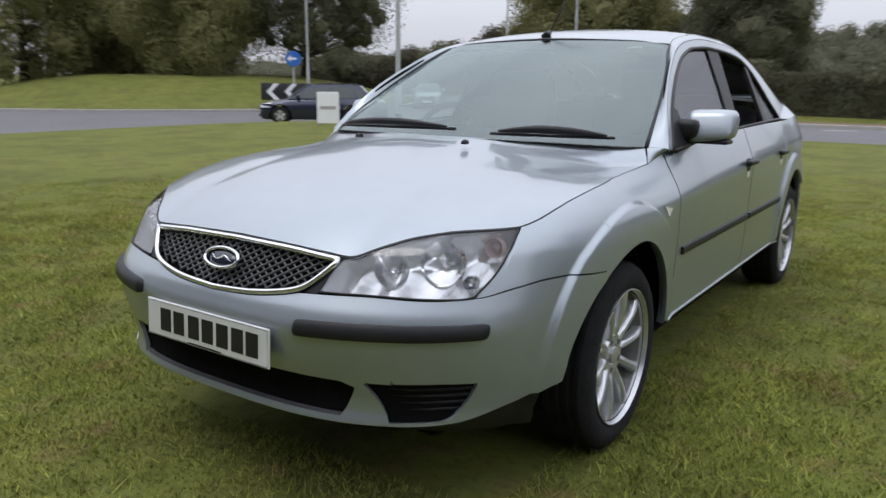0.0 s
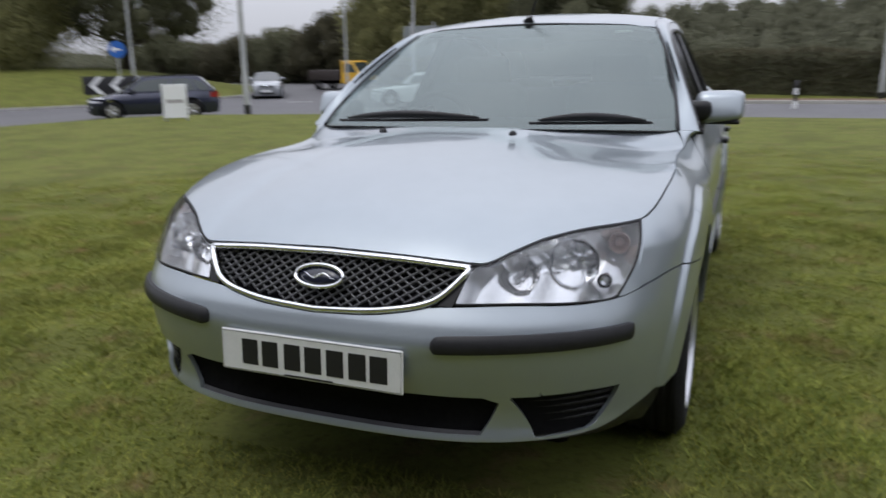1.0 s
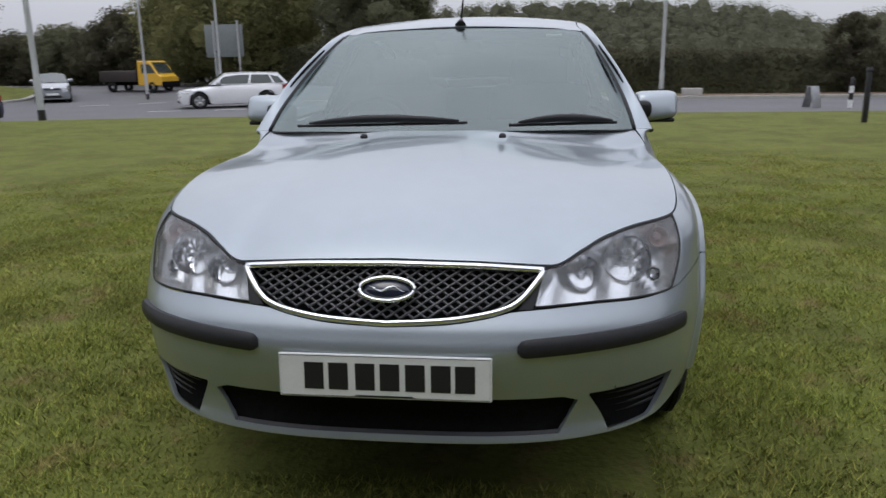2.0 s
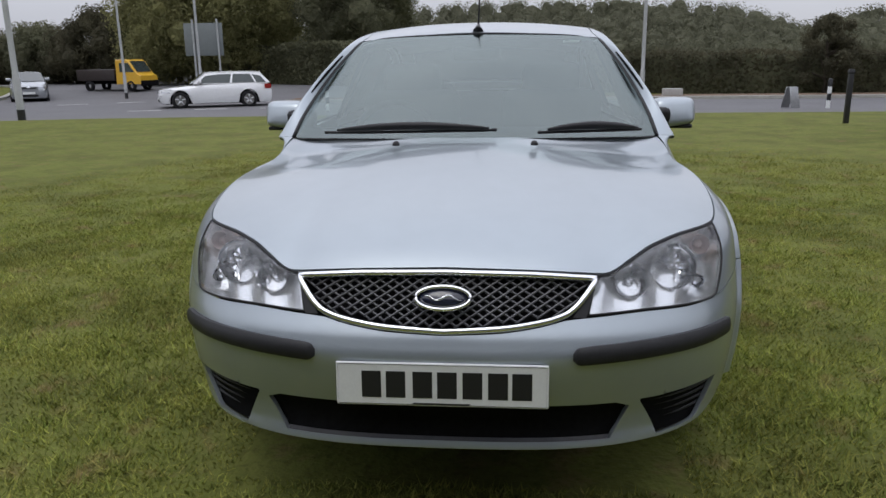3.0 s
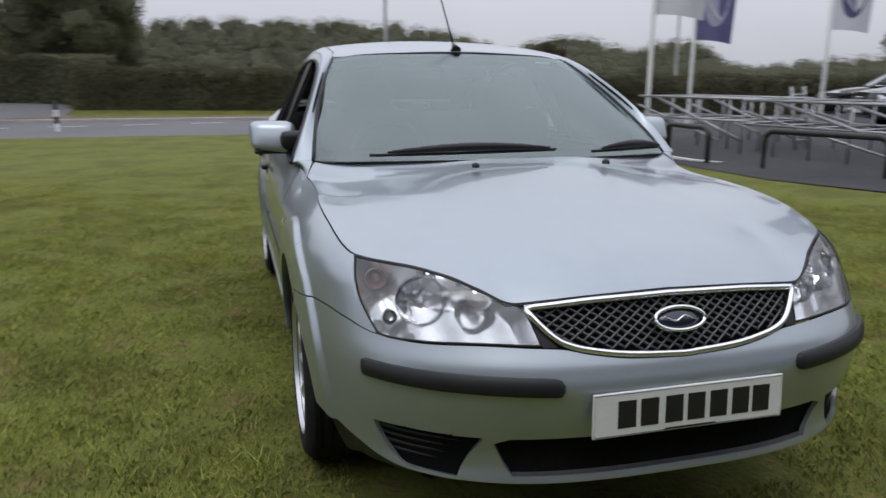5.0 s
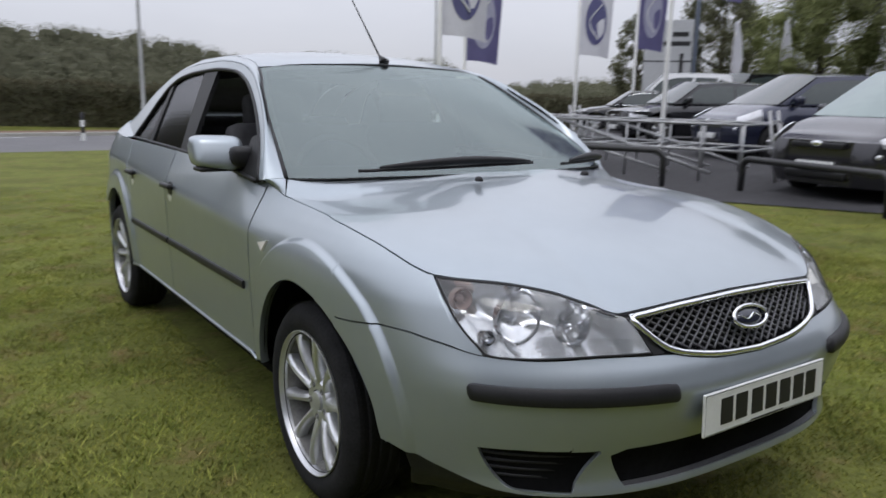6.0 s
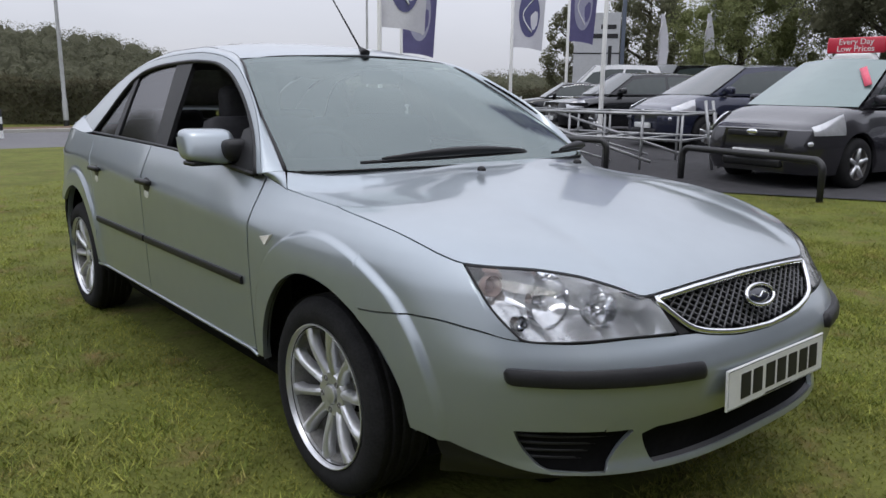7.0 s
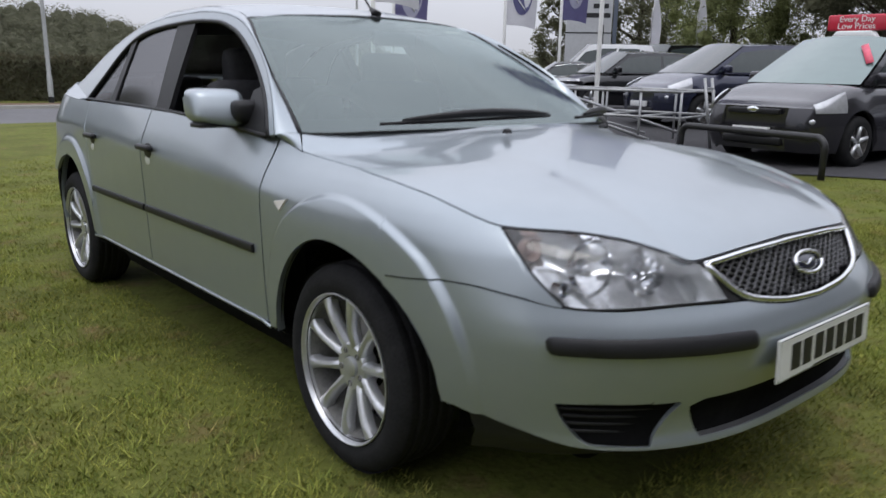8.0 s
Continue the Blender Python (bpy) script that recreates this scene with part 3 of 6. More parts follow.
def hedge(name, pts, height, depth, mat, seed, label, leaf=0.075, per_m=460):
    """A clipped hedge: a rough dark core covered in leaves."""
    rng = np.random.default_rng(seed)
    h = empty(name, Matrix(), label, "hedge")
    pts = np.array(pts, float)
    seg = np.linalg.norm(np.diff(pts, axis=0), axis=1)
    s = np.r_[0, np.cumsum(seg)]
    at = lambda u: np.stack([np.interp(u, s, pts[:, 0]), np.interp(u, s, pts[:, 1])], -1)
    bm = bmesh.new()
    rows = []
    for u in np.arange(0, s[-1], 0.8):
        p, q = at(np.array(u)), at(np.array(min(u + 0.5, s[-1])))
        d = q - p
        d /= np.linalg.norm(d) + 1e-9
        nrm = np.array([-d[1], d[0]])
        z = float(land(p[0], p[1]))
        top = height * rng.uniform(0.93, 1.0)
        rows.append([(*(p - nrm * depth * 0.45), z - 0.1), (*(p - nrm * depth * rng.uniform(0.4, 0.48)), z + top * 0.5), (*(p - nrm * depth * 0.4), z + top * 0.95), (*(p + nrm * depth * 0.4), z + top * 0.95), (*(p + nrm * depth * 0.45), z - 0.1)])
    grid_faces(bm, np.array(rows))
    part("hedge_core", bm, LEAF_DARK, h)
    n = int(s[-1] * per_m)
    u, v = rng.uniform(0, s[-1], n), rng.uniform(0, 1, n)
    p = at(u)
    q = at(np.minimum(u + 0.3, s[-1] + 0.3))
    d = np.stack([np.interp(u + 0.1, s, pts[:, 0]) - np.interp(u - 0.1, s, pts[:, 0]), np.interp(u + 0.1, s, pts[:, 1]) - np.interp(u - 0.1, s, pts[:, 1])], -1)
    d /= np.linalg.norm(d, axis=1, keepdims=True) + 1e-9
    nrm = np.stack([-d[:, 1], d[:, 0]], -1)
    wob = 0.06 * np.sin(u * 1.7) + 0.05 * np.sin(u * 0.63 + 1)
    side = np.where(v < 0.7, -1.0, rng.uniform(-1, 1, n))
    zz = np.where(v < 0.7, v / 0.7, 1.0) * (height + wob)
    c = np.c_[p + nrm * (side * depth * 0.48)[:, None], land(p[:, 0], p[:, 1]) + zz]
    c += rng.normal(size=c.shape) * 0.06
    a, b = rng.normal(size=(n, 3)), rng.normal(size=(n, 3))
    a /= np.linalg.norm(a, axis=1, keepdims=True)
    b = np.cross(a, b)
    b /= np.linalg.norm(b, axis=1, keepdims=True)
    sz = leaf * rng.uniform(0.6, 1.5, (n, 1))
    quad = np.stack([c - a * sz, c + b * sz * 0.6, c + a * sz, c - b * sz * 0.6], 1)
    me = bpy.data.meshes.new("hedge_leaves")
    me.from_pydata(quad.reshape(-1, 3).tolist(), [], np.arange(n * 4).reshape(-1, 4).tolist())
    me.materials.append(mat)
    lv = part("hedge_leaves", me, mat, h)
    tagged(lv, kind="stuff")
    return h


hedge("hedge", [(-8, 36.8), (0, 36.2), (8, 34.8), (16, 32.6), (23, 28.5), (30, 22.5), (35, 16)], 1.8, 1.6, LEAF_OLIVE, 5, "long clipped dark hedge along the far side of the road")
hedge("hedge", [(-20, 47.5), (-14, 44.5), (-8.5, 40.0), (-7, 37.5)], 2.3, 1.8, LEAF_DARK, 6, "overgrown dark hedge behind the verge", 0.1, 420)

# distant wooded hill, its haze carried by the leaf colour
ridge = curve((-60, 30), (-45, 32), (-30, 35), (-20, 45), (-12, 72), (-7, 90), (0, 96), (8, 97), (12, 92), (15, 82), (18, 64), (20, 50), (22, 66), (25, 72), (27.5, 58), (29.5, 52), (31, 66), (33, 68), (34.5, 40), (37, 22), (40, 30), (44, 36), (50, 30), (62, 30), (90, 30))
rng = np.random.default_rng(77)
cs, rs = [], []
for dist, frac in ((88, 0.3), (105, 0.5), (125, 0.68), (146, 0.85), (166, 1.0)):
    for b in np.arange(-58, 88, 125 / dist):
        b2 = b + rng.uniform(-0.5, 0.5)
        r = rng.uniform(1.9, 3.4) * dist / 150
        top = 1.3 + dist * float(ridge(b2)) / 1331 * frac * rng.uniform(0.95, 1.03) - r * 0.95
        for dz in (0, 1.3 * r):
            cs.append(np.array([dist * math.sin(radians(b2)), dist * math.cos(radians(b2)) - 2 + 0.4 * dz, max(0.5, top - dz)]))
            rs.append(r)
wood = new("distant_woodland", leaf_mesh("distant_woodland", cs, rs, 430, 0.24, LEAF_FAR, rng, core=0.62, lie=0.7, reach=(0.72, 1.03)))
tagged(wood, "wooded hill in the distance behind the hedge, haze in its leaf colour", "woodland", kind="stuff")
bm = bmesh.new()
hill = []
for b in np.arange(-62, 92, 2.0):
    hill.append([(d * math.sin(radians(b)), d * math.cos(radians(b)) - 2, -0.6 if d < 80 else 1.0 + d * float(ridge(b)) / 1331 * f - 3.2) for d, f in ((70, 0), (92, 0.35), (118, 0.58), (143, 0.78), (166, 0.95), (240, 0.6))])
grid_faces(bm, np.array(hill))
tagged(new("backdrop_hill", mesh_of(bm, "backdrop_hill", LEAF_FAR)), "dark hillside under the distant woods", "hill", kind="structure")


# unseen wall added behind the camera to darken the car's front and reflections
bm = bmesh.new()
box(bm, (-32, -9.4, -0.3), (36, -9.0, 8.5))
tagged(new("unseen_wall_south", mesh_of(bm, "unseen_wall_south", material("dark_grey_unseen_wall", (0.1, 0.1, 0.105), rough=0.6, vary=0.1, scale=0.4), False)), "unseen dark grey wall added to shade the car's front", "wall", kind="structure")


# ---- the silver saloon ----
CAR = pose(0, 0.33, 0.0255, -0.99)
car = empty("car", CAR, "silver-green four-door saloon car with alloy wheels parked on the lawn", "car")
lin = np.linspace

hood_edge = curve((0, 0.748), (0.145, 0.744), (0.24, 0.737), (0.283, 0.733), (0.335, 0.762), (0.382, 0.786), (0.455, 0.803), (0.565, 0.811), (0.6, 0.824), (0.64, 0.843),
                  (0.705, 0.866), (0.812, 0.884), (1.0, 0.9), (1.07, 0.911), (1.115, 0.925))
bumper_top = curve((0, 0.607), (0.1, 0.613), (0.18, 0.628), (0.215, 0.639), (0.262, 0.643), (0.35, 0.648), (0.45, 0.644), (0.525, 0.648), (0.59, 0.664), (0.657, 0.675), (0.712, 0.674), (0.772, 0.664), (0.85, 0.655))
bumper_low = curve((0, 0.297), (0.315, 0.299), (0.5, 0.303), (0.6, 0.335), (0.7, 0.365), (0.85, 0.37))


def flip(g):
    return g * np.array([-1, 1, 1])


def both(name, make, mat, parent=None, label="", **kw):
    """The same part on either side of the car."""
    made = []
    for side in (1, -1):
        bm = make(side)
        made.append(part(name, bm, mat, parent[side] if isinstance(parent, dict) else (parent or car), label, **kw))
    return {1: made[0], -1: made[1]}


def sided(g, side):
    return g if side > 0 else flip(g)


# dark shell behind the panels, which shows in the shut lines and wheel arches
def shell():
    bm = bmesh.new()
    for side in (1, -1):
        ps = np.r_[lin(0, 1, 40), lin(1, 2, 90)[1:], lin(2, 3, 40)[1:]]
        g = []
        for p in ps:
            y = ring(p, 0.5)[1]
            low = max(float(bumper_low(p)) + 0.006 if p < 0.86 else 0.3, float(arch_z(y, 0.0)), float(arch_z(y, WB)))
            top = float(bumper_top(p)) - 0.022 if p < 0.572 else float(hood_edge(p)) - 0.004 if p < 1.115 else 0.95
            g.append(ring(p, lin(low, max(top, low + 0.01), 14)))
        g = np.array(g)
        grid_faces(bm, sided(g - 0.017 * normals(g), side))
    return bm


part("underbody", shell(), UNDER, car)
bm = bmesh.new()
box(bm, (-0.76, 0.4, 0.19), (0.76, 2.3, 0.32), 0.06)
box(bm, (-0.6, -0.72, 0.215), (0.6, -0.45, 0.3), 0.03)
box(bm, (-0.48, -0.62, 0.24), (0.48, 3.4, 0.34), 0.04)
part("floor_pan", bm, UNDER, car)


# wheel arch liners
def liner(side, yc):
    bm = bmesh.new()
    prof = []
    for a in lin(-0.12, math.pi + 0.12, 26):
        ax = 0.465 if (math.cos(a) < 0 and yc < 1) else 0.344 if yc < 1 else 0.386
        prof.append((ax * math.cos(a), (rise(yc) + 0.007) * math.sin(a)))
    g = np.array([[(side * x, yc + y, HUB + z) for x in (0.5, 0.66, 0.79)] for y, z in prof])
    grid_faces(bm, g)
    bm.faces.new([bm.verts.new((side * 0.5, yc + y, HUB + z)) for y, z in prof])
    return bm


for yc in (0.0, WB):
    both("wheel_arch_liner", lambda s, yc=yc: liner(s, yc), UNDER)


# front bumper: an upper and a lower band, open between them for the intakes
def intake(p):
    """The lower and upper edge of the openings at p; equal where the bumper is closed."""
    p = abs(p)
    if p < 0.305:
        return 0.319, 0.419
    if p < 0.33:
        k = (p - 0.305) / 0.025
        return 0.319 + (0.405 - 0.319) * k, 0.419 - 0.014 * k
    if p < 0.352:
        return 0.405 + 0.01 * (p - 0.33) / 0.022, 0.405 + 0.01 * (p - 0.33) / 0.022
    if p < 0.398:
        return 0.415 - 0.105 * (p - 0.352) / 0.046, 0.421
    if p < 0.485:
        return 0.31 + 0.004 * (p - 0.398) / 0.087, 0.423
    if p < 0.537:
        return 0.314 + 0.103 * ((p - 0.485) / 0.052) ** 1.6, 0.422 - 0.005 * (p - 0.485) / 0.052
    return 0.417, 0.417


def bumper():
    grids = []
    for side in (1, -1):
        ps = np.unique(np.r_[lin(0, 0.3, 18), lin(0.3, 0.54, 50), lin(0.54, 0.83, 70), (0.305, 0.33, 0.352, 0.398, 0.485, 0.537)])
        up, dn = [], []
        for p in ps:
            lo, hi = intake(p)
            y = float(ring(p, 0.5)[1])
            edge = float(arch_z(y, 0.0))
            low, top = max(float(bumper_low(p)), edge), float(bumper_top(p))
            lo, hi = max(lo, low), max(hi, low)
            if low >= top - 0.002:
                break
            zs = lin(hi, top, 26)
            up.append(ring(p, zs))
            dn.append(ring(p, lin(low, lo, 9)))
        grids += [sided(np.array(up), side), sided(np.array(dn), side)]
    return panel(grids, gap=0.002, depth=0.012)


front_bumper = part("front_bumper", bumper(), PAINT, car, "silver-green painted front bumper")


def band(p0, p1, z0, z1, proud, n=40, nv=7, slant=0.0):
    """A rounded strip that stands proud of the body."""
    g = []
    for p in lin(p0, p1, n):
        e = math.sqrt(max(0.02, 1 - max(0, 1 - min(p - p0, p1 - p) / slant) ** 2)) if slant else 1
        prof = [(0, -0.004), (0.06, proud * 0.8), (0.2, proud), (0.5, proud * 1.1), (0.8, proud), (0.94, proud * 0.8), (1, -0.004)]
        row = []
        for t, o in prof:
            lo, hi = (z0(p), z1(p)) if callable(z0) else (z0, z1)
            q, t = p, 0.5 + (t - 0.5) * (0.35 + 0.65 * e)
            base = ring(q, lo + (hi - lo) * t)
            a = ring(q + 1e-3, base[2]) - ring(q - 1e-3, base[2])
            b = ring(q, base[2] + 1e-3) - ring(q, base[2] - 1e-3)
            nn = np.cross(a, b)
            nn /= np.linalg.norm(nn)
            row.append(base + nn * o * e)
        g.append(row)
    return np.array(g)


def strip_mesh(side, g):
    bm = bmesh.new()
    vs = grid_faces(bm, sided(g, side))
    bm.faces.new(vs[0]), bm.faces.new(vs[-1])
    return bm


rub = band(0.226, 0.56, curve((0.2, 0.538), (0.4, 0.546), (0.6, 0.543)), curve((0.2, 0.574), (0.26, 0.584), (0.4, 0.589), (0.6, 0.584)), 0.015, n=60, slant=0.014)
both("bumper_strip", lambda s: strip_mesh(s, rub), BLACK_TRIM, front_bumper, "black plastic rubbing strip", sharp=50)


# intake backing and bars
def backing(p0, p1, z0, z1, back):
    g = np.array([ring(p, lin(z0, z1, 4)) for p in lin(p0, p1, 30)])
    return g - back * normals(g)


bm = bmesh.new()
grid_faces(bm, backing(-0.36, 0.36, 0.3, 0.44, 0.09))
part("intake_backing", bm, BLACK_TRIM, front_bumper)
bm = bmesh.new()
gs = np.array([[ring(q, 0.317) + np.array([0, o, dz]) for o, dz in ((0.006, -0.002), (0.05, 0.012), (0.085, 0.03))] for q in lin(-0.32, 0.32, 40)])
grid_faces(bm, gs)
part("intake_shelf", bm, INTAKE_GREY, front_bumper, "dark grey plastic shelf of the intake")
for z in (0.335, 0.385):
    bm = bmesh.new()
    tube(bm, [ring(p, z) + np.array([0, 0.045, 0]) for p in lin(-0.322, 0.322, 40)], 0.013, 8)
    part("intake_bar", bm, INTAKE_GREY, front_bumper)
for side in (1, -1):
    bm = bmesh.new()
    grid_faces(bm, sided(backing(0.34, 0.56, 0.3, 0.44, 0.07), side))
    fog = part("fog_intake", bm, UNDER, front_bumper)
    for z in (0.342, 0.362, 0.382, 0.402):
        bm = bmesh.new()
        tube(bm, [sided(ring(p, z) + np.array([0, 0.025, 0]), side) for p in lin(0.365, 0.53, 16)], 0.0045, 5)
        part("intake_slat", bm, BLACK_TRIM, fog)
# dark lower lip and its side skirt
bm = bmesh.new()
g = np.array([ring(p, lin(0.222, float(bumper_low(abs(p))) + 0.006, 5)) for p in lin(-0.66, 0.66, 70)])
g = g - (0.014 + 0.045 * lin(1, 0, 5)[None, :, None] * np.clip(1.25 - np.abs(lin(-0.66, 0.66, 70)) * 1.7, 0.12, 1)[:, None, None]) * normals(g)
grid_faces(bm, g)
part("lower_lip", bm, BLACK_TRIM, front_bumper)

# number plate
plate = part("number_plate", bmesh.new(), PLATE_WHITE, front_bumper, "white number plate with dark bars")
bm = bmesh.new()
box(bm, (-0.26, -0.004, -0.0555), (0.26, 0.004, 0.0555), 0.004)
plate.data = mesh_of(bm, "number_plate", PLATE_WHITE, False)
plate.location, plate.rotation_euler = (0, -1.010, 0.491), (radians(-2), 0, 0)
for k, x in enumerate((-0.172, -0.112, -0.046, 0.014, 0.076, 0.138, 0.196)):
    bm = bmesh.new()
    box(bm, (x - 0.024, -0.0052, -0.034), (x + 0.024, -0.0041, 0.034), 0.0005)
    part("bar", bm, INK, plate, smooth=False)
bm = bmesh.new()
box(bm, (-0.07, -0.0052, -0.0505), (0.07, -0.0041, -0.0465))
part("small_bar", bm, INK, plate, smooth=False)
bm = bmesh.new()
ed = [(-0.255, -0.051), (0.255, -0.051), (0.255, 0.051), (-0.255, 0.051)]
tube(bm, [(x, -0.0041, z) for x, z in ed], 0.0008, 4, closed=True)
part("border", bm, INK, plate)

# grille
GP = 0.268
g_low = curve((0, 0.615), (0.1, 0.622), (0.18, 0.637), (0.215, 0.651), (0.23, 0.664), (0.25, 0.692), (0.268, 0.722))
g_top = curve((0, 0.7405), (0.145, 0.737), (0.268, 0.726))
grille = empty("grille", Matrix(), "", "")
grille.parent = car
bm = bmesh.new()
g = np.array([ring(p, lin(float(g_low(abs(p))), float(g_top(abs(p))), 8)) for p in lin(-GP, GP, 60)])
grid_faces(bm, g - 0.035 * normals(g))
gb = np.array([ring(p, lin(0.57, 0.67, 4)) for p in lin(-0.245, 0.245, 40)])
grid_faces(bm, gb - 0.024 * normals(gb))
part("grille_backing", bm, UNDER, grille)
bm = bmesh.new()
out = [ring(p, float(g_low(abs(p)))) for p in lin(-GP, GP, 70)] + [ring(p, float(g_top(abs(p)))) for p in lin(GP, -GP, 50)]
tube(bm, [o + np.array([0, -0.004, 0]) for o in out], 0.0085, 8, closed=True)
part("chrome_surround", bm, CHROME, grille, "polished chrome grille surround")


def lattice():
    bm = bmesh.new()
    for sgn in (1, -1):
        for k in range(-24, 25):
            run = []
            for t in lin(-0.02, 0.16, 19):
                z = 0.6 + t
                x = k * 0.034 + sgn * (z - 0.68) * 1.75
                p = x / 1.425
                if abs(p) < GP - 0.004 and float(g_low(abs(p))) < z < float(g_top(abs(p))):
                    run.append(ring(p, z) + np.array([0, 0.010 if sgn > 0 else 0.012, 0]))
            if len(run) > 1:
                tube(bm, run, 0.0034, 4)
    return bm


part("grille_mesh", lattice(), material("grey_grille_plastic", (0.10, 0.10, 0.105), rough=0.3, metal=0.3, vary=0.2, scale=40), grille, "dark grey diamond mesh")
badge = part("badge", bmesh.new(), CHROME, grille, "oval dark blue badge with a chrome rim")
bm = bmesh.new()
oval = [(0.068 * math.cos(a), 0.0295 * math.sin(a)) for a in lin(0, math.tau, 48, endpoint=False)]
tube(bm, [(x, -0.006, z) for x, z in oval], 0.0055, 8, closed=True)
badge.data = mesh_of(bm, "badge", CHROME)
badge.location, badge.rotation_euler = (0, -0.938, 0.688), (radians(-33), 0, 0)
bm = bmesh.new()
lathe(bm, [(0.0001, -0.009), (0.5, -0.008), (0.96, -0.003), (1, 0.006), (0.0001, 0.008)], 40, "y")
bmesh.ops.scale(bm, vec=(0.066, 1, 0.0275), verts=bm.verts)
part("badge_face", bm, BADGE_BLUE, badge)
bm = bmesh.new()
tube(bm, [(0.046 * t, -0.0095 + 0.002 * t * t, 0.006 * math.sin(t * 5)) for t in lin(-1, 1, 24)], [0.0032 * (1.15 - abs(t)) for t in lin(-1, 1, 24)], 5)
part("badge_stroke", bm, CHROME, badge)
# black seal under the bonnet's lip and beside the grille
bm = bmesh.new()
tube(bm, [ring(p, float(hood_edge(abs(p))) - 0.002) + np.array([0, 0.008, -0.003]) for p in lin(-0.56, 0.56, 120)], 0.005, 6)
part("bonnet_seal", bm, BLACK_TRIM, car)

# headlamps
lamp_top = path((0.269, 0.723), (0.29, 0.732), (0.335, 0.757), (0.382, 0.781), (0.455, 0.798), (0.562, 0.805))
lamp_low = path((0.254, 0.648), (0.35, 0.652), (0.45, 0.648), (0.50, 0.647), (0.518, 0.652))


def lamp_grid(back=0.0, n=30):
    lo, hi = np.array([lamp_low(u) for u in lin(0, 1, n)]), np.array([lamp_top(u) for u in lin(0, 1, n)])
    v = lin(0, 1, 12)[None, :, None]
    c = lo[:, None] * (1 - v) + hi[:, None] * v
    c[..., 0] += 0.014 * np.sin(np.pi * v[..., 0]) * np.linspace(-1, 1, n)[:, None].clip(0, 1) ** 2
    g = ring(c[..., 0], c[..., 1])
    return g - back * normals(g) if back else g


def bowl(side, p, z, r, depth, mat, name, lamp, rim=0.003):
    """A round reflector that opens forwards."""
    c = ring(p, z)
    e = np.array([ring(p + 0.01, z) - ring(p - 0.01, z), ring(p, z + 0.01) - ring(p, z - 0.01)])
    nrm = np.cross(e[0], e[1])
    nrm /= np.linalg.norm(nrm)
    d = Vector((0.06, -0.99, 0.08)).normalized() * 0.9 + Vector(nrm) * 0.1
    d.normalize()
    m = Matrix.Translation(Vector(c) - d * 0.062) @ d.to_track_quat("Z", "Y").to_matrix().to_4x4()
    bm = bmesh.new()
    prof = [(r + rim, -0.02), (r + rim, 0.0), (r + rim * 0.5, 0.004), (r, 0.0)] + [(r * math.cos(a), -depth * math.sin(a)) for a in lin(0.1, 1.45, 8)] + [(0.012, -depth * 0.98), (0.011, -depth * 0.4), (0.004, -depth * 0.25), (0.0005, -depth * 0.22)]
    rings = lathe(bm, prof, 24, "z")
    # the bowl is cut into stepped sectors, each tilted a little differently
    for row in rings[4:12]:
        for k, v in enumerate(row):
            v.co.z += depth * (0.16 * ((k // 3) % 2) - 0.05 * ((k // 2) % 3)) * (1 - (v.co.xy.length / r) ** 4)
    for v in bm.verts:
        v.co = m @ v.co
    if side < 0:
        for v in bm.verts:
            v.co.x *= -1
    part(name, bm, mat, lamp, sharp=16)


for side in (1, -1):
    lamp = empty("headlamp", Matrix(), "", "")
    lamp.parent = car
    tagged(lamp, "clear headlamp with twin round reflectors")
    bm = panel([sided(lamp_grid(), side)], gap=0.0008, depth=0.012)
    lens = part("lamp_cover", bm, LENS, lamp, keep=True)
    lens.visible_shadow = False
    g = lamp_grid(0.085)
    rough_wave = 0.006 * np.sin(lin(0, 18, g.shape[0]))[:, None, None] * normals(g)
    bm = bmesh.new()
    grid_faces(bm, sided(g + rough_wave, side))
    gr = lamp_grid()
    back = g + rough_wave
    for a, b in ((gr[0], back[0]), (gr[-1], back[-1]), (gr[:, 0], back[:, 0]), (gr[:, -1], back[:, -1])):
        grid_faces(bm, sided(np.stack([a * 0.995 + b * 0.005, b], 1), side))
    part("lamp_housing", bm, LAMP_GREY, lamp, "grey metallic lamp housing", sharp=40)
    bowl(side, 0.43, 0.727, 0.06, 0.06, REFLECTOR, "main_reflector", lamp)
    bowl(side, 0.342, 0.706, 0.043, 0.05, REFLECTOR, "dip_reflector", lamp)
    bowl(side, 0.512, 0.765, 0.025, 0.03, AMBER, "indicator_bulb", lamp, 0.003)
    bowl(side, 0.488, 0.68, 0.017, 0.03, REFLECTOR, "side_bulb", lamp, 0.003)
    bm = bmesh.new()
    tube(bm, [sided(ring(*(lamp_low(u) + np.array([0, -0.001]))) , side) for u in lin(0, 1, 24)] + [sided(ring(0.518 + 0.044 * t + 0.014 * math.sin(math.pi * t), 0.652 + 0.153 * t), side) for t in lin(0.1, 1, 10)], 0.003, 6)
    part("lamp_seal", bm, BLACK_TRIM, lamp)
    # dark filler between lamp and grille
    bm = bmesh.new()
    g = np.array([ring(lin(*pq, 4), z) for pq, z in (((0.226, 0.25), 0.643), ((0.245, 0.258), 0.675), ((0.26, 0.268), 0.71), ((0.266, 0.278), 0.728))])
    grid_faces(bm, sided(g - 0.002 * normals(g), side))
    part("grille_filler", bm, BLACK_TRIM, lamp)

# front wings
wing_front = path((0.521, 0.656), (0.5425, 0.70), (0.5625, 0.76), (0.568, 0.812))


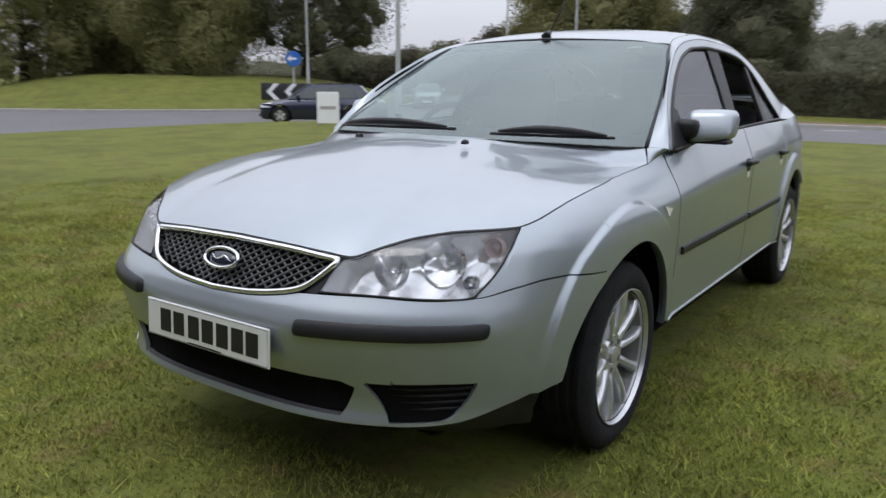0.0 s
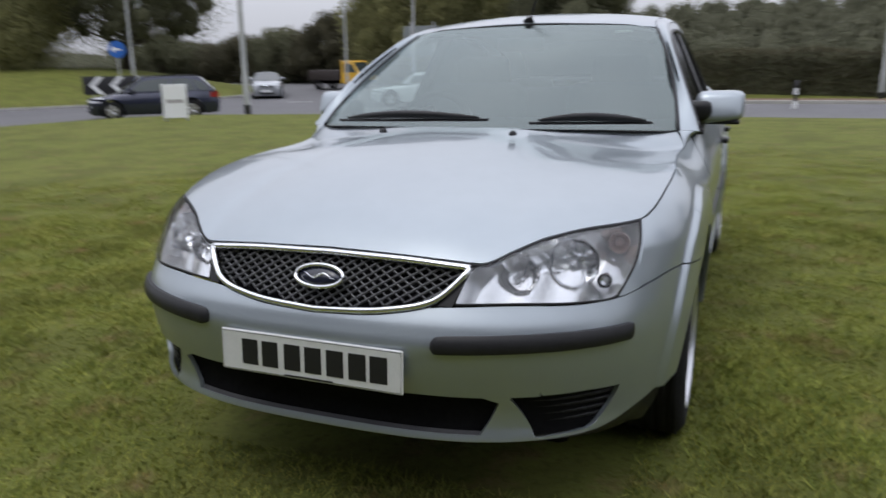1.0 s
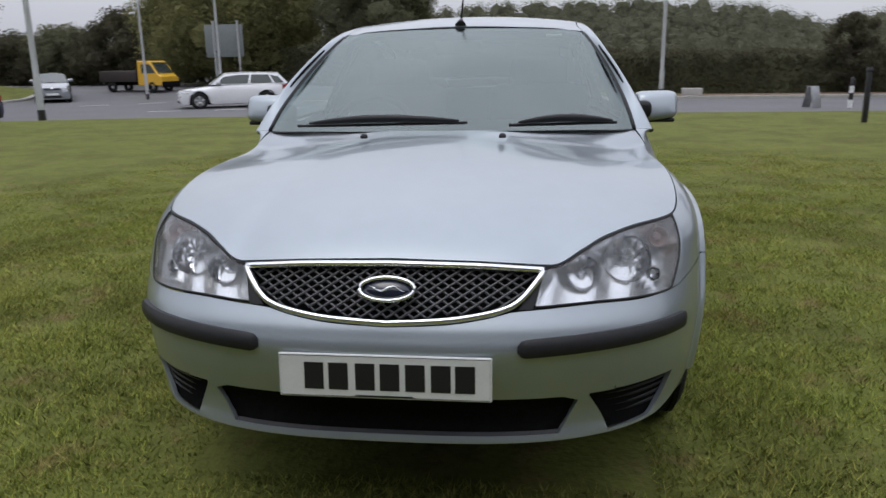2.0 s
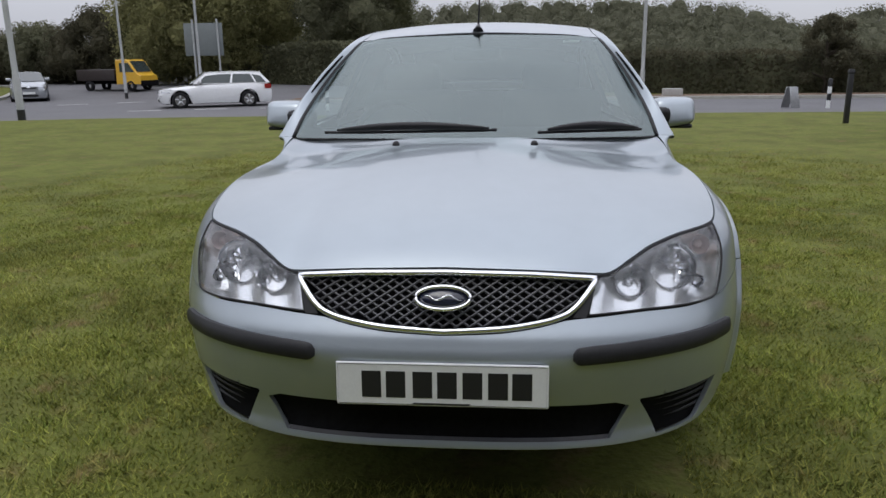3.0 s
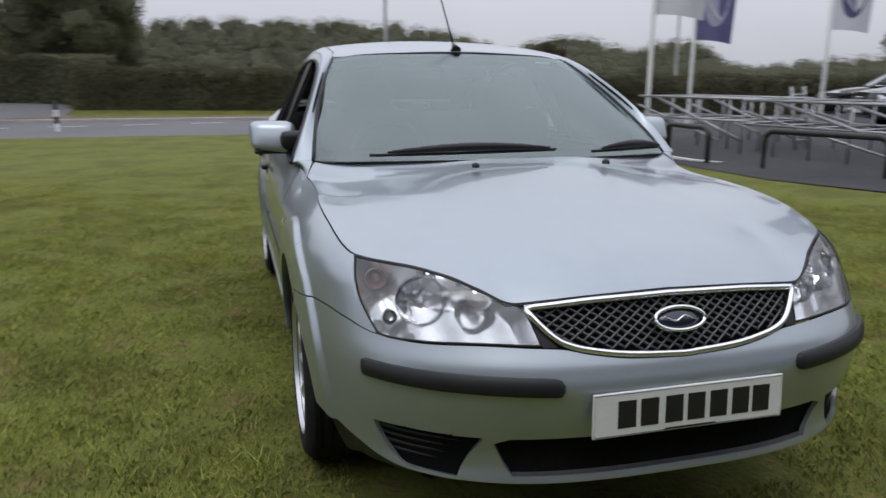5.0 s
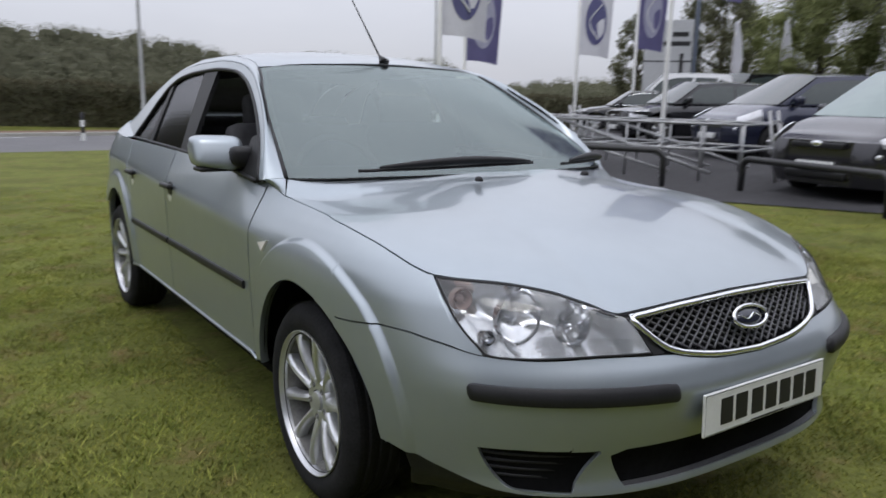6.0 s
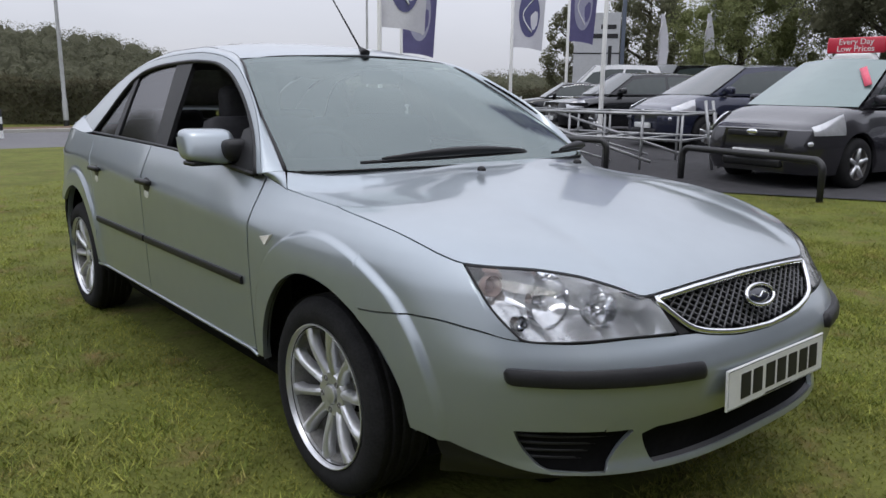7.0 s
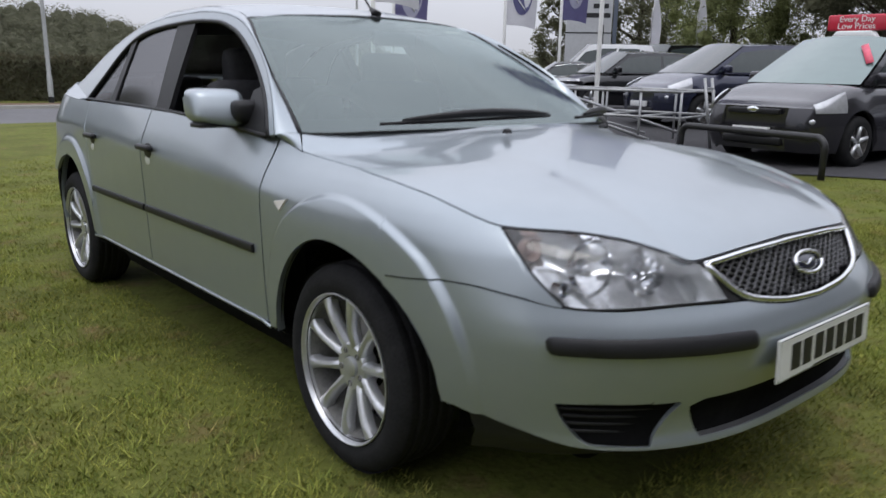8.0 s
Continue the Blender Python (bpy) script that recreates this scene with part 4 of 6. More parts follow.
def wing(side):
    rows = []
    ps = np.r_[lin(0.568, 1, 84), lin(1, p_at_y(0.437), 44)[1:]]
    front = []
    for p in lin(0.521, 0.568, 10):
        # between the lamp's outer edge and the bumper joint the wing ends in a point
        ts = [t for t in lin(0, 1, 60) if wing_front(t)[0] <= p + 1e-6]
        z_hi = wing_front(ts[-1])[1]
        front.append(ring(p, lin(float(bumper_top(p)) + 0.0, max(z_hi, float(bumper_top(p)) + 0.001), 54)))
    for p in ps:
        y = float(ring(p, 0.6)[1])
        low = max(float(bumper_top(p)) if p < 0.82 else 0.345, float(arch_z(y, 0.0)))
        top = float(hood_edge(p)) if p < 1.115 else 0.925 + 0.033 * (p - 1.115) / 0.0437
        rows.append(ring(p, lin(low, top, 54)))
    return panel([sided(np.array(front + rows), side)], depth=0.02)


wings = both("front_wing", wing, PAINT)


# arch lips: turned edges of the wheel openings
def lip(side, yc, a0, a1):
    g = []
    for a in lin(a0, a1, 40):
        ax = 0.475 if (math.cos(a) < 0 and yc < 1) else 0.348 if yc < 1 else 0.39
        y, z = yc + ax * math.cos(a), HUB + rise(yc) * math.sin(a)
        p = p_at_y(y) if y >= 0 else 0.9
        if y < 0:
            ps = lin(0.5, 1, 400)
            p = float(ps[np.argmin(np.abs(ring(ps, z)[:, 1] - y))])
        c = ring(p, z)
        g.append([c, c - np.array([0.012, 0, 0]), c - np.array([0.03, 0.0, 0]) + np.array([0, math.cos(a) * 0.006, math.sin(a) * 0.006])])
    bm = bmesh.new()
    grid_faces(bm, sided(np.array(g), side))
    return bm


both("wheel_arch_lip", lambda s: lip(s, 0.0, 0.07, math.pi - 0.12), PAINT, wings)

# bonnet: spanned between the noses of the lamps, the grille, the wings and the windscreen
BP = 1.115
fr = [ring(p, float(hood_edge(p))) for p in np.r_[lin(0, 0.283, 15), lin(0.283, 0.567, 26)[1:]]]
sd = [ring(p, float(hood_edge(p))) for p in np.r_[lin(0.567, 1, 30), lin(1, BP, 8)[1:]]]
FOOT = np.array([0.7405, 0.3825, 0.974])
sd += [sd[-1] + (FOOT - sd[-1]) * t + np.array([0, 0, 0.004]) * math.sin(math.pi * t) for t in lin(0, 1, 7)[1:]]
hood_mid = curve((-0.9, 0.73), (-0.872, 0.75), (-0.84, 0.775), (-0.78, 0.81), (-0.7, 0.845), (-0.55, 0.888), (-0.35, 0.93), (-0.1, 0.972), (0.08, 0.998), (0.3, 1.024))
hood_fall = curve((-0.9, 0.06), (-0.6, 0.055), (-0.35, 0.058), (0.0, 0.074), (0.2, 0.068), (0.37, 0.061))
hood_z = lambda x, y: hood_mid(y) - hood_fall(y) * (np.abs(x) / 0.75) ** 2.2
rear_edge = path(*[(x, y, float(hood_z(x, y))) for x, y in ((0, 0.085), (0.2, 0.098), (0.4, 0.148), (0.55, 0.213), (0.66, 0.287))], (sd[-1][0], sd[-1][1], sd[-1][2]))


def bonnet():
    nu, nv = len(fr), len(sd)
    F, S = np.array(fr), np.array(sd)
    B = np.array([rear_edge(u) for u in lin(0, 1, nu)])
    M = np.stack([np.zeros(nv), lin(0, 1, nv) * (0.085 + 0.872) - 0.872, np.zeros(nv)], 1)
    arc = np.r_[0, np.cumsum(np.linalg.norm(np.diff(S, axis=0), axis=1))]
    M[:, 1] = -0.872 + (0.085 + 0.872) * arc / arc[-1]
    M[:, 2] = hood_mid(M[:, 1])
    u, v = lin(0, 1, nu)[:, None, None], (arc / arc[-1])[None, :, None]
    c = (1 - v) * F[:, None] + v * B[:, None] + (1 - u) * M[None] + u * S[None]
    c -= (1 - u) * (1 - v) * F[0] + u * (1 - v) * F[-1] + (1 - u) * v * B[0] + u * v * B[-1]
    # the crown, plus what the rim needs to meet its neighbours, fading smoothly inwards
    off = lambda q: q[..., 2] - hood_z(q[..., 0], q[..., 1])
    dF, dB, dM, dS = off(F)[:, None], off(B)[:, None], off(M)[None], off(S)[None]
    fv, fu = 1 - step(0, 1, v[..., 0]), 1 - step(0, 1, u[..., 0])
    d = fv * dF + (1 - fv) * dB + fu * dM + (1 - fu) * dS
    d -= fu * fv * dF[0] + (1 - fu) * fv * dF[-1] + fu * (1 - fv) * dB[0] + (1 - fu) * (1 - fv) * dB[-1]
    c[..., 2] = hood_z(c[..., 0], c[..., 1]) + d
    return panel([c, flip(c)], depth=0.022)


hood = part("bonnet", bonnet(), PAINT, car, "silver-green bonnet with two washer nozzles")
for x in (-0.243, 0.243):
    bm = bmesh.new()
    lathe(bm, [(0.016, -0.004), (0.016, 0.003), (0.012, 0.009), (0.004, 0.012), (0.0004, 0.0122)], 14, "z")
    bmesh.ops.scale(bm, vec=(0.8, 1.1, 1), verts=bm.verts)
    n = part("washer_nozzle", bm, BLACK_TRIM, hood)
    n.location = (x, -0.06, 0.986)

# doors and rear quarter
def flank(side, y0, y1, z0, z1, n=40, nv=26):
    g = []
    for u in lin(0, 1, n):
        row = []
        for v in lin(0, 1, nv):
            ya, yb = (f(v) if callable(f) else f for f in (y0, y1))
            y = ya + (yb - ya) * u
            lo = z0(y) if callable(z0) else z0
            hi = z1(y) if callable(z1) else z1
            row.append(ring(p_at_y(y) if y <= WB else p_rear(y), lo + (hi - lo) * v))
        g.append(row)
    return sided(np.array(g), side)


def p_rear(y):
    ps = lin(2, 3, 300)
    return float(ps[np.argmin(np.abs(ring(ps, 0.6)[:, 1] - y))])


waist = curve((0.4, 0.955), (0.46, 0.962), (1.29, 1.008), (2.11, 1.026), (2.75, 1.034), (3.1, 1.05), (3.5, 1.04))
SILL = 0.345
front_door = both("front_door", lambda s: panel([flank(s, 0.44, 1.545, SILL, waist)]), PAINT, car, "silver-green front door")
rear_line = lambda v: 2.36 + 0.12 * v if v > 0.45 else 2.33 + 0.067 * (v / 0.45)
low_rear = lambda y: max(SILL, float(arch_z(y, WB)))
rear_door = both("rear_door", lambda s: panel([flank(s, 1.55, rear_line, low_rear, waist)]), PAINT, car, "silver-green rear door")


def quarter(side):
    """The rear wing, from the door round to the tail lamp."""
    ys = np.r_[lin(2.335, WB, 30), lin(WB, 3.42, 30)[1:]]
    g = []
    for y in ys:
        low = max(0.36 if y < 3.0 else 0.62, float(arch_z(y, WB)))
        if y < 2.5:
            low = max(low, 0.0)
        p = p_at_y(y) if y <= WB else p_rear(y)
        g.append(ring(p, lin(low, float(waist(y)), 26)))
    g = np.array(g)
    # the door's rear edge leans back above the arch
    lean = np.clip((g[..., 2] - 0.6) / 0.4, 0, 1) * 0.13 * np.clip(1 - lin(0, 1, len(ys)) * 3, 0, 1)[:, None]
    g[..., 1] += lean
    return panel([sided(g, side)])


quarters = both("rear_wing", quarter, PAINT)
both("wheel_arch_lip", lambda s: lip(s, WB, 0.07, math.pi - 0.07), PAINT, quarters)


def sill(side):
    g = np.array([ring(p_at_y(y), lin(0.25, SILL, 6)) - np.array([0.004, 0, 0]) - np.outer(lin(0.09, 0, 6), [1, 0, 0]) for y in lin(0.4, 2.36, 30)])
    bm = panel([sided(g, side)], gap=0.0, depth=0.02)
    return bm


# black trim colour here stands in for the shade under the doors
sills = both("sill", sill, BLACK_TRIM, car, "sill with its shade put in as black trim")


def sill_edge(side):
    bm = bmesh.new()
    tube(bm, [sided(ring(p_at_y(y), SILL - 0.004) + np.array([0.002, 0, 0]), side) for y in lin(0.4, 2.35, 24)], 0.006, 6)
    return bm


both("sill_edge", sill_edge, PAINT, sills)


def moulding(y0, y1):
    return band(p_at_y(y0), p_at_y(y1), 0.575, 0.607, 0.011, n=24)


mf, mr = moulding(0.50, 1.535), moulding(1.56, 2.32)
both("side_moulding", lambda s: strip_mesh(s, mf), BLACK_TRIM, front_door, "black plastic side moulding", sharp=50)
both("side_moulding", lambda s: strip_mesh(s, mr), BLACK_TRIM, rear_door, "black plastic side moulding", sharp=50)


def handle(side, y):
    """A recessed pull with a bar across it."""
    bm = bmesh.new()
    x, z = ring(p_at_y(y), 0.85)[0], 0.85
    r = bmesh.ops.create_uvsphere(bm, u_segments=20, v_segments=10, radius=1)
    for v in r["verts"]:
        v.co = Vector((side * (x - 0.004 + 0.008 * v.co.x * side), y + 0.052 * v.co.y, z - 0.004 + 0.034 * v.co.z))
    box(bm, (min(side * (x + 0.002), side * (x + 0.03)), y - 0.085, z - 0.001), (max(side * (x + 0.002), side * (x + 0.03)), y + 0.075, z + 0.024), 0.009)
    return bm


for doors, y in ((front_door, 1.455), (rear_door, 2.29)):
    hs = both("door_handle", lambda s, y=y: handle(s, y), BLACK_TRIM, doors, "black plastic door handle")
    for side in (1, -1):
        bm = bmesh.new()
        x = ring(p_at_y(y), 0.81)[0]
        r = bmesh.ops.create_uvsphere(bm, u_segments=16, v_segments=8, radius=1)
        for v in r["verts"]:
            v.co = Vector((side * (x - 0.001) + 0.004 * v.co.x, y + 0.01 + 0.032 * v.co.y, 0.806 + 0.02 * v.co.z))
        part("handle_cup", bm, PLATE_WHITE, hs[side])


def repeater(side):
    bm = bmesh.new()
    c = [(0.265, 0.786), (0.335, 0.772), (0.30, 0.748)]
    top = [bm.verts.new(sided(ring(p_at_y(y), z) + np.array([0.007, 0, 0]), side)) for y, z in c]
    low = [bm.verts.new(sided(ring(p_at_y(0.3 + (y - 0.3) * 1.25), 0.77 + (z - 0.77) * 1.25) - np.array([0.004, 0, 0]), side)) for y, z in c]
    bm.faces.new(top)
    for i in range(3):
        bm.faces.new((top[i], top[(i + 1) % 3], low[(i + 1) % 3], low[i]))
    return bm


both("side_repeater", repeater, material("clear_repeater", (0.75, 0.72, 0.68), rough=0.2, coat=0.5, vary=0.1, scale=60), wings, "clear side indicator repeater", smooth=False)

# greenhouse
day = path((0.46, 0.966), (0.56, 1.076), (0.69, 1.17), (0.885, 1.272), (1.05, 1.335), (1.235, 1.374), (1.5, 1.388), (1.8, 1.384), (2.08, 1.365), (2.29, 1.318), (2.43, 1.243), (2.55, 1.15), (2.71, 1.034))
rim_line = path((0.405, 0.975), (0.5, 1.083), (0.63, 1.19), (0.83, 1.302), (1.0, 1.376), (1.21, 1.42), (1.5, 1.44), (1.82, 1.438), (2.13, 1.42), (2.42, 1.376), (2.69, 1.31), (2.89, 1.242), (3.07, 1.165), (3.19, 1.113))
ditch = path((0.744, 0.386, 0.978), (0.729, 0.476, 1.047), (0.697, 0.641, 1.148), (0.636, 0.873, 1.283), (0.584, 1.036, 1.368), (0.553, 1.21, 1.418), (0.56, 1.5, 1.452), (0.56, 1.82, 1.452), (0.55, 2.13, 1.432), (0.528, 2.44, 1.395), (0.53, 2.7, 1.345), (0.548, 2.9, 1.285), (0.585, 3.1, 1.195), (0.61, 3.25, 1.12))
us = lin(0, 1, 70)


def frame_band(side):
    g = ruled(house, lambda u: day(u), lambda u: rim_line(u) * 0.72 + day(u) * 0.28, us, 6)
    return panel([sided(g, side)], gap=0.0015, depth=0.02)


def rail_band(side):
    lo = np.array([house(*(rim_line(u) * 0.72 + day(u) * 0.28)) for u in us])
    mid = np.array([house(*rim_line(u)) for u in us])
    hi = np.array([ditch(u) for u in us])
    t = lin(0, 1, 9)[None, :, None]
    g = (1 - t) ** 2 * lo[:, None] + 2 * t * (1 - t) * mid[:, None] + t**2 * hi[:, None]
    return panel([sided(g, side)], gap=0.0015, depth=0.02)


both("window_frame", frame_band, PAINT, car, "silver-green window frame")
both("roof_pillar", rail_band, PAINT, car, "silver-green pillar and roof rail")


def corner(side):
    """The body between bonnet, wing and windscreen pillar."""
    ws = lin(BP, p_at_y(0.437), 10)
    a = np.array([ring(p, 0.925 + 0.033 * (p - 1.115) / 0.0437) for p in ws])
    lo, mid, hi = house(*(rim_line(0) * 0.72 + day(0) * 0.28)), house(*rim_line(0)), ditch(0)
    k = lin(1, 0, 10)[:, None]
    b = (1 - k) ** 2 * lo + 2 * k * (1 - k) * mid + k**2 * hi
    t = lin(0, 1, 8)[None, :, None]
    g = a[:, None] * (1 - t) + b[:, None] * t
    g[..., 2] += 0.008 * np.sin(math.pi * t[..., 0]) * np.sin(math.pi * lin(0.25, 1, 10))[:, None]
    return panel([sided(g, side)], gap=0.0, depth=0.02)


both("scuttle_corner", corner, PAINT)

door_gap = [house(*(rim_line(u) * 0.72 + day(u) * 0.28)) - np.array([0.013, -0.007, 0.007]) for u in us]


def gap_seal(side):
    bm = bmesh.new()
    tube(bm, [sided(d, side) for d in door_gap[:58]], 0.007, 6)
    return bm


both("door_seal", gap_seal, UNDER)

# side windows: lower edge on the waist, upper edge on the daylight line
day_pts = np.array([day(u) for u in lin(0, 1, 400)])


def day_z(y):
    return float(np.interp(y, day_pts[:, 0], day_pts[:, 1]))


def pane(side, y0, y1, lean0, lean1, inset, n=24, nv=10):
    """A pane between two posts; lean: how far a post's head lies behind its foot."""
    g = []
    for u in lin(0, 1, n):
        row = []
        for v in lin(0, 1, nv):
            a, b = y0 + lean0 * v, y1 + lean1 * v
            y = a + (b - a) * u
            lo = float(waist(y)) - 0.012
            hi = max(day_z(y0 + (y1 - y0) * u + lean0 * (1 - u) + lean1 * u) + 0.006, lo + 0.004)
            z = lo + (hi - lo) * v
            row.append(house(y, z) - np.array([inset, 0, 0]))
        g.append(row)
    return sided(np.array(g), side)


def glass_pane(name, mat, side, parent, *a, **kw):
    ob = part(name, panel([pane(side, *a, 0.012, **kw)], gap=0, depth=0), mat, parent, keep=True)
    ob.visible_shadow = False
    return ob


for side in (1, -1):
    if side > 0:
        glass_pane("door_glass", WINDOW, side, front_door[side], 0.475, 1.42, 0.0, 0.06)
    else:
        glass_pane("door_glass", WINDOW, side, rear_door[side], 1.535, 2.19, 0.1, 0.02)
    glass_pane("quarter_glass", WINDOW, side, rear_door[side], 2.25, 2.69, 0.02, -0.02)
    for a, b, l0, l1, nm in ((1.40, 1.555, 0.06, 0.11, "centre_pillar"), (2.18, 2.255, 0.02, 0.02, "window_divider")):
        bm = panel([pane(side, a, b, l0, l1, 0.004, n=6)], gap=0, depth=0.02)
        part(nm, bm, BLACK_TRIM, car if nm == "centre_pillar" else rear_door[side])
    bm = bmesh.new()
    tube(bm, [sided(house(y, float(waist(y)) + 0.002) + np.array([0.004, 0, 0]), side) for y in lin(0.47, 2.71, 40)], 0.0075, 6)
    part("waist_seal", bm, BLACK_TRIM, car)
    bm = bmesh.new()
    tube(bm, [sided(house(*day(u)) - np.array([0.002, 0, 0.002]), side) for u in lin(0.0, 1, 80)], 0.0095, 6)
    part("window_seal", bm, BLACK_TRIM, car)
    # black sail in the window's front corner, behind the mirror
    bm = bmesh.new()
    g = np.array([[house(y, z) - np.array([0.002, 0, 0]) for z in lin(float(waist(y)) - 0.01, min(day_z(y), 1.125 + (0.62 - y) * 0.3), 8)] for y in lin(0.47, 0.68, 12)])
    grid_faces(bm, sided(g, side))
    part("mirror_sail", bm, BLACK_TRIM, front_door[side])

# windscreen
ws_low = path((0, 0.06, 0.992), (0.3, 0.10, 0.99), (0.55, 0.2, 0.984), (0.685, 0.305, 0.976), (0.737, 0.383, 0.971))
ws_top = path((0, 0.985, 1.408), (0.25, 1.0, 1.404), (0.45, 1.03, 1.395), (0.566, 1.06, 1.373))
pillar_u = float(lin(0, 1, 400)[np.argmin([abs(ditch(u)[1] - 1.06) for u in lin(0, 1, 400)])])


def screen_grid(n=26, nv=18):
    lo, hi = (np.array([c(u) for u in lin(0, 1, n)]) for c in (ws_low, ws_top))
    v = lin(0, 1, nv)[None, :, None]
    g = lo[:, None] * (1 - v) + hi[:, None] * v
    side = np.array([ditch(t * pillar_u) + np.array([-0.003, 0, 0]) for t in lin(0, 1, nv)])
    g = g + (side - g[-1])[None] * lin(0, 1, n)[:, None, None] ** 4
    g = g + (1 - lin(0, 1, n)[:, None, None] ** 4) * np.array([0, -0.018, 0.03]) * np.sin(np.pi * v) * (0.75 + 0.25 * np.cos(np.pi * lin(0, 1, n)[:, None, None]))
    return g


g = screen_grid()
bm = panel([np.concatenate([flip(g)[::-1], g[1:]])], gap=0, depth=0)
screen = part("windscreen", bm, SCREEN, car, "green-tinted windscreen reflecting a grey sky", keep=True)
screen.visible_shadow = False
# black ceramic border just inside the glass
inner = g[-2:] - 0.003 * normals(g)[-2:]


def border(side):
    bm = bmesh.new()
    grid_faces(bm, sided(inner, side))
    return bm


both("screen_border", border, FRIT, car, "black printed edge of the windscreen")
gl = screen_grid(26, 60)
gl = (gl - 0.003 * normals(gl))[:, :6]
bm = bmesh.new()
grid_faces(bm, np.concatenate([flip(gl)[::-1], gl[1:]]))
part("screen_border", bm, FRIT, car, "black printed edge of the windscreen")
bm = bmesh.new()
edge = [ws_low(u) for u in lin(0, 1, 40)] + [screen_grid()[-1][k] for k in range(1, 17)] + [ws_top(u) for u in lin(1, 0, 30)]
edge = edge + [flip(e) for e in edge[::-1]][1:-1]
tube(bm, [e + np.array([0, -0.001, 0.0]) for e in edge], 0.0035, 6, closed=True)
sg = screen_grid()[-1]
for s in (1, -1):
    tube(bm, [sided(e + np.array([0.002, -0.002, -0.003]), s) for e in sg], 0.008, 8)
part("screen_seal", bm, BLACK_TRIM, car)
bm = bmesh.new()
box(bm, (0.40, 1.0, 1.357), (0.475, 1.004, 1.376), 0.001, Euler((radians(-62), 0, radians(-12))).to_matrix().to_4x4())
part("sticker", bm, material("white_paper_sticker", (0.75, 0.78, 0.74), rough=0.6), screen)

# scuttle and wipers
bm = bmesh.new()
g = np.array([[ws_low(u) + np.array([0, -0.01, -0.012]), rear_edge(u) + np.array([0, 0.012, -0.022])] for u in lin(0, 1, 30)])
grid_faces(bm, g), grid_faces(bm, flip(g))
part("scuttle", bm, BLACK_TRIM, car)


def on_screen(x, up):
    """A point on the windscreen's face, up: 0 at its foot, 1 at its head."""
    gg = screen_grid()
    j = up * (gg.shape[1] - 1)
    k = min(int(j), gg.shape[1] - 2)
    line = gg[:, k] * (1 - j + k) + gg[:, k + 1] * (j - k)
    return np.array([x, np.interp(abs(x), line[:, 0], line[:, 1]), np.interp(abs(x), line[:, 0], line[:, 2])])


def wiper(x0, x1, up0, up1):
    w = empty("wiper", Matrix(), "", "")
    w.parent = car
    bm = bmesh.new()
    pts = [on_screen(x0 + (x1 - x0) * t, up0 + (up1 - up0) * t) + np.array([0, -0.018, 0.018]) for t in lin(0, 1, 24)]
    tube(bm, pts, 0.006, 6)
    part("blade", bm, BLACK_TRIM, w)
    bm = bmesh.new()
    arm = [np.array(pts[k]) + np.array([0, -0.014, 0.006 + 0.016 * math.sin(k / 23 * math.pi)]) for k in range(2, 23)]
    tube(bm, arm, [0.004 + 0.011 * math.sin(k / 20 * math.pi) ** 0.8 for k in range(21)], 8)
    part("arm", bm, BLACK_TRIM, w)


wiper(-0.56, 0.11, 0.012, 0.03)
wiper(0.26, 0.66, 0.012, 0.022)

# roof, rear screen and boot
roof_mid = curve((0.985, 1.412), (1.1, 1.44), (1.3, 1.47), (1.55, 1.491), (1.85, 1.49), (2.15, 1.468), (2.45, 1.426), (2.7, 1.367), (2.9, 1.302), (3.2, 1.16), (3.4, 1.125), (3.6, 1.1))
dp = np.array([ditch(u) for u in lin(0, 1, 300)])


def span(y0, y1, n, front=None, nv=17):
    rows = []
    for t in lin(0, 1, n):
        row = []
        for s in lin(0, 1, nv):
            yc = y0 + (y1 - y0) * t
            yy = yc + (front(s) * (1 - t) if front else 0)
            x_e, z_e = np.interp(yy, dp[:, 1], dp[:, 0]), np.interp(yy, dp[:, 1], dp[:, 2])
            z = z_e + (float(roof_mid(yy)) - z_e) * (1 - s**2.2)
            row.append((x_e * s, yy, z))
        rows.append(row)
    g = np.array(rows)
    return [g, flip(g)]


lead = lambda s: 0.095 * s**2.4
part("roof", panel(span(0.99, 2.44, 30, lead), depth=0.02), PAINT, car, "silver-green roof panel")
rs = part("rear_screen", panel(span(2.45, 3.2, 14), gap=0, depth=0), WINDOW, car, keep=True)
rs.visible_shadow = False
for side in (1, -1):
    bm = bmesh.new()
    tube(bm, [sided(ditch(u) + np.array([-0.002, 0, -0.004]), side) for u in lin(0.36, 0.8, 40)], 0.006, 6)
    part("roof_ditch_strip", bm, BLACK_TRIM, car)
boot = []
for y in lin(3.18, 3.6, 14):
    p = p_rear(min(y, 3.6))
    e = ring(p, 1.06)
    e = e * min(1, 0.9 + 0.1 * math.sin(min(1, (y - 3.18) / 0.32) * math.pi / 2))
    boot.append([(e[0] * s * 0.985, y + (0.03 * (1 - s**2) if y > 3.5 else 0), float(roof_mid(y)) - (0.045 + 0.03 * (y - 3.18) / 0.42) * s**2.2) for s in lin(0, 1, 13)])
boot = np.array(boot)
lid = part("boot_lid", panel([boot, flip(boot)]), PAINT, car, "silver-green boot lid")
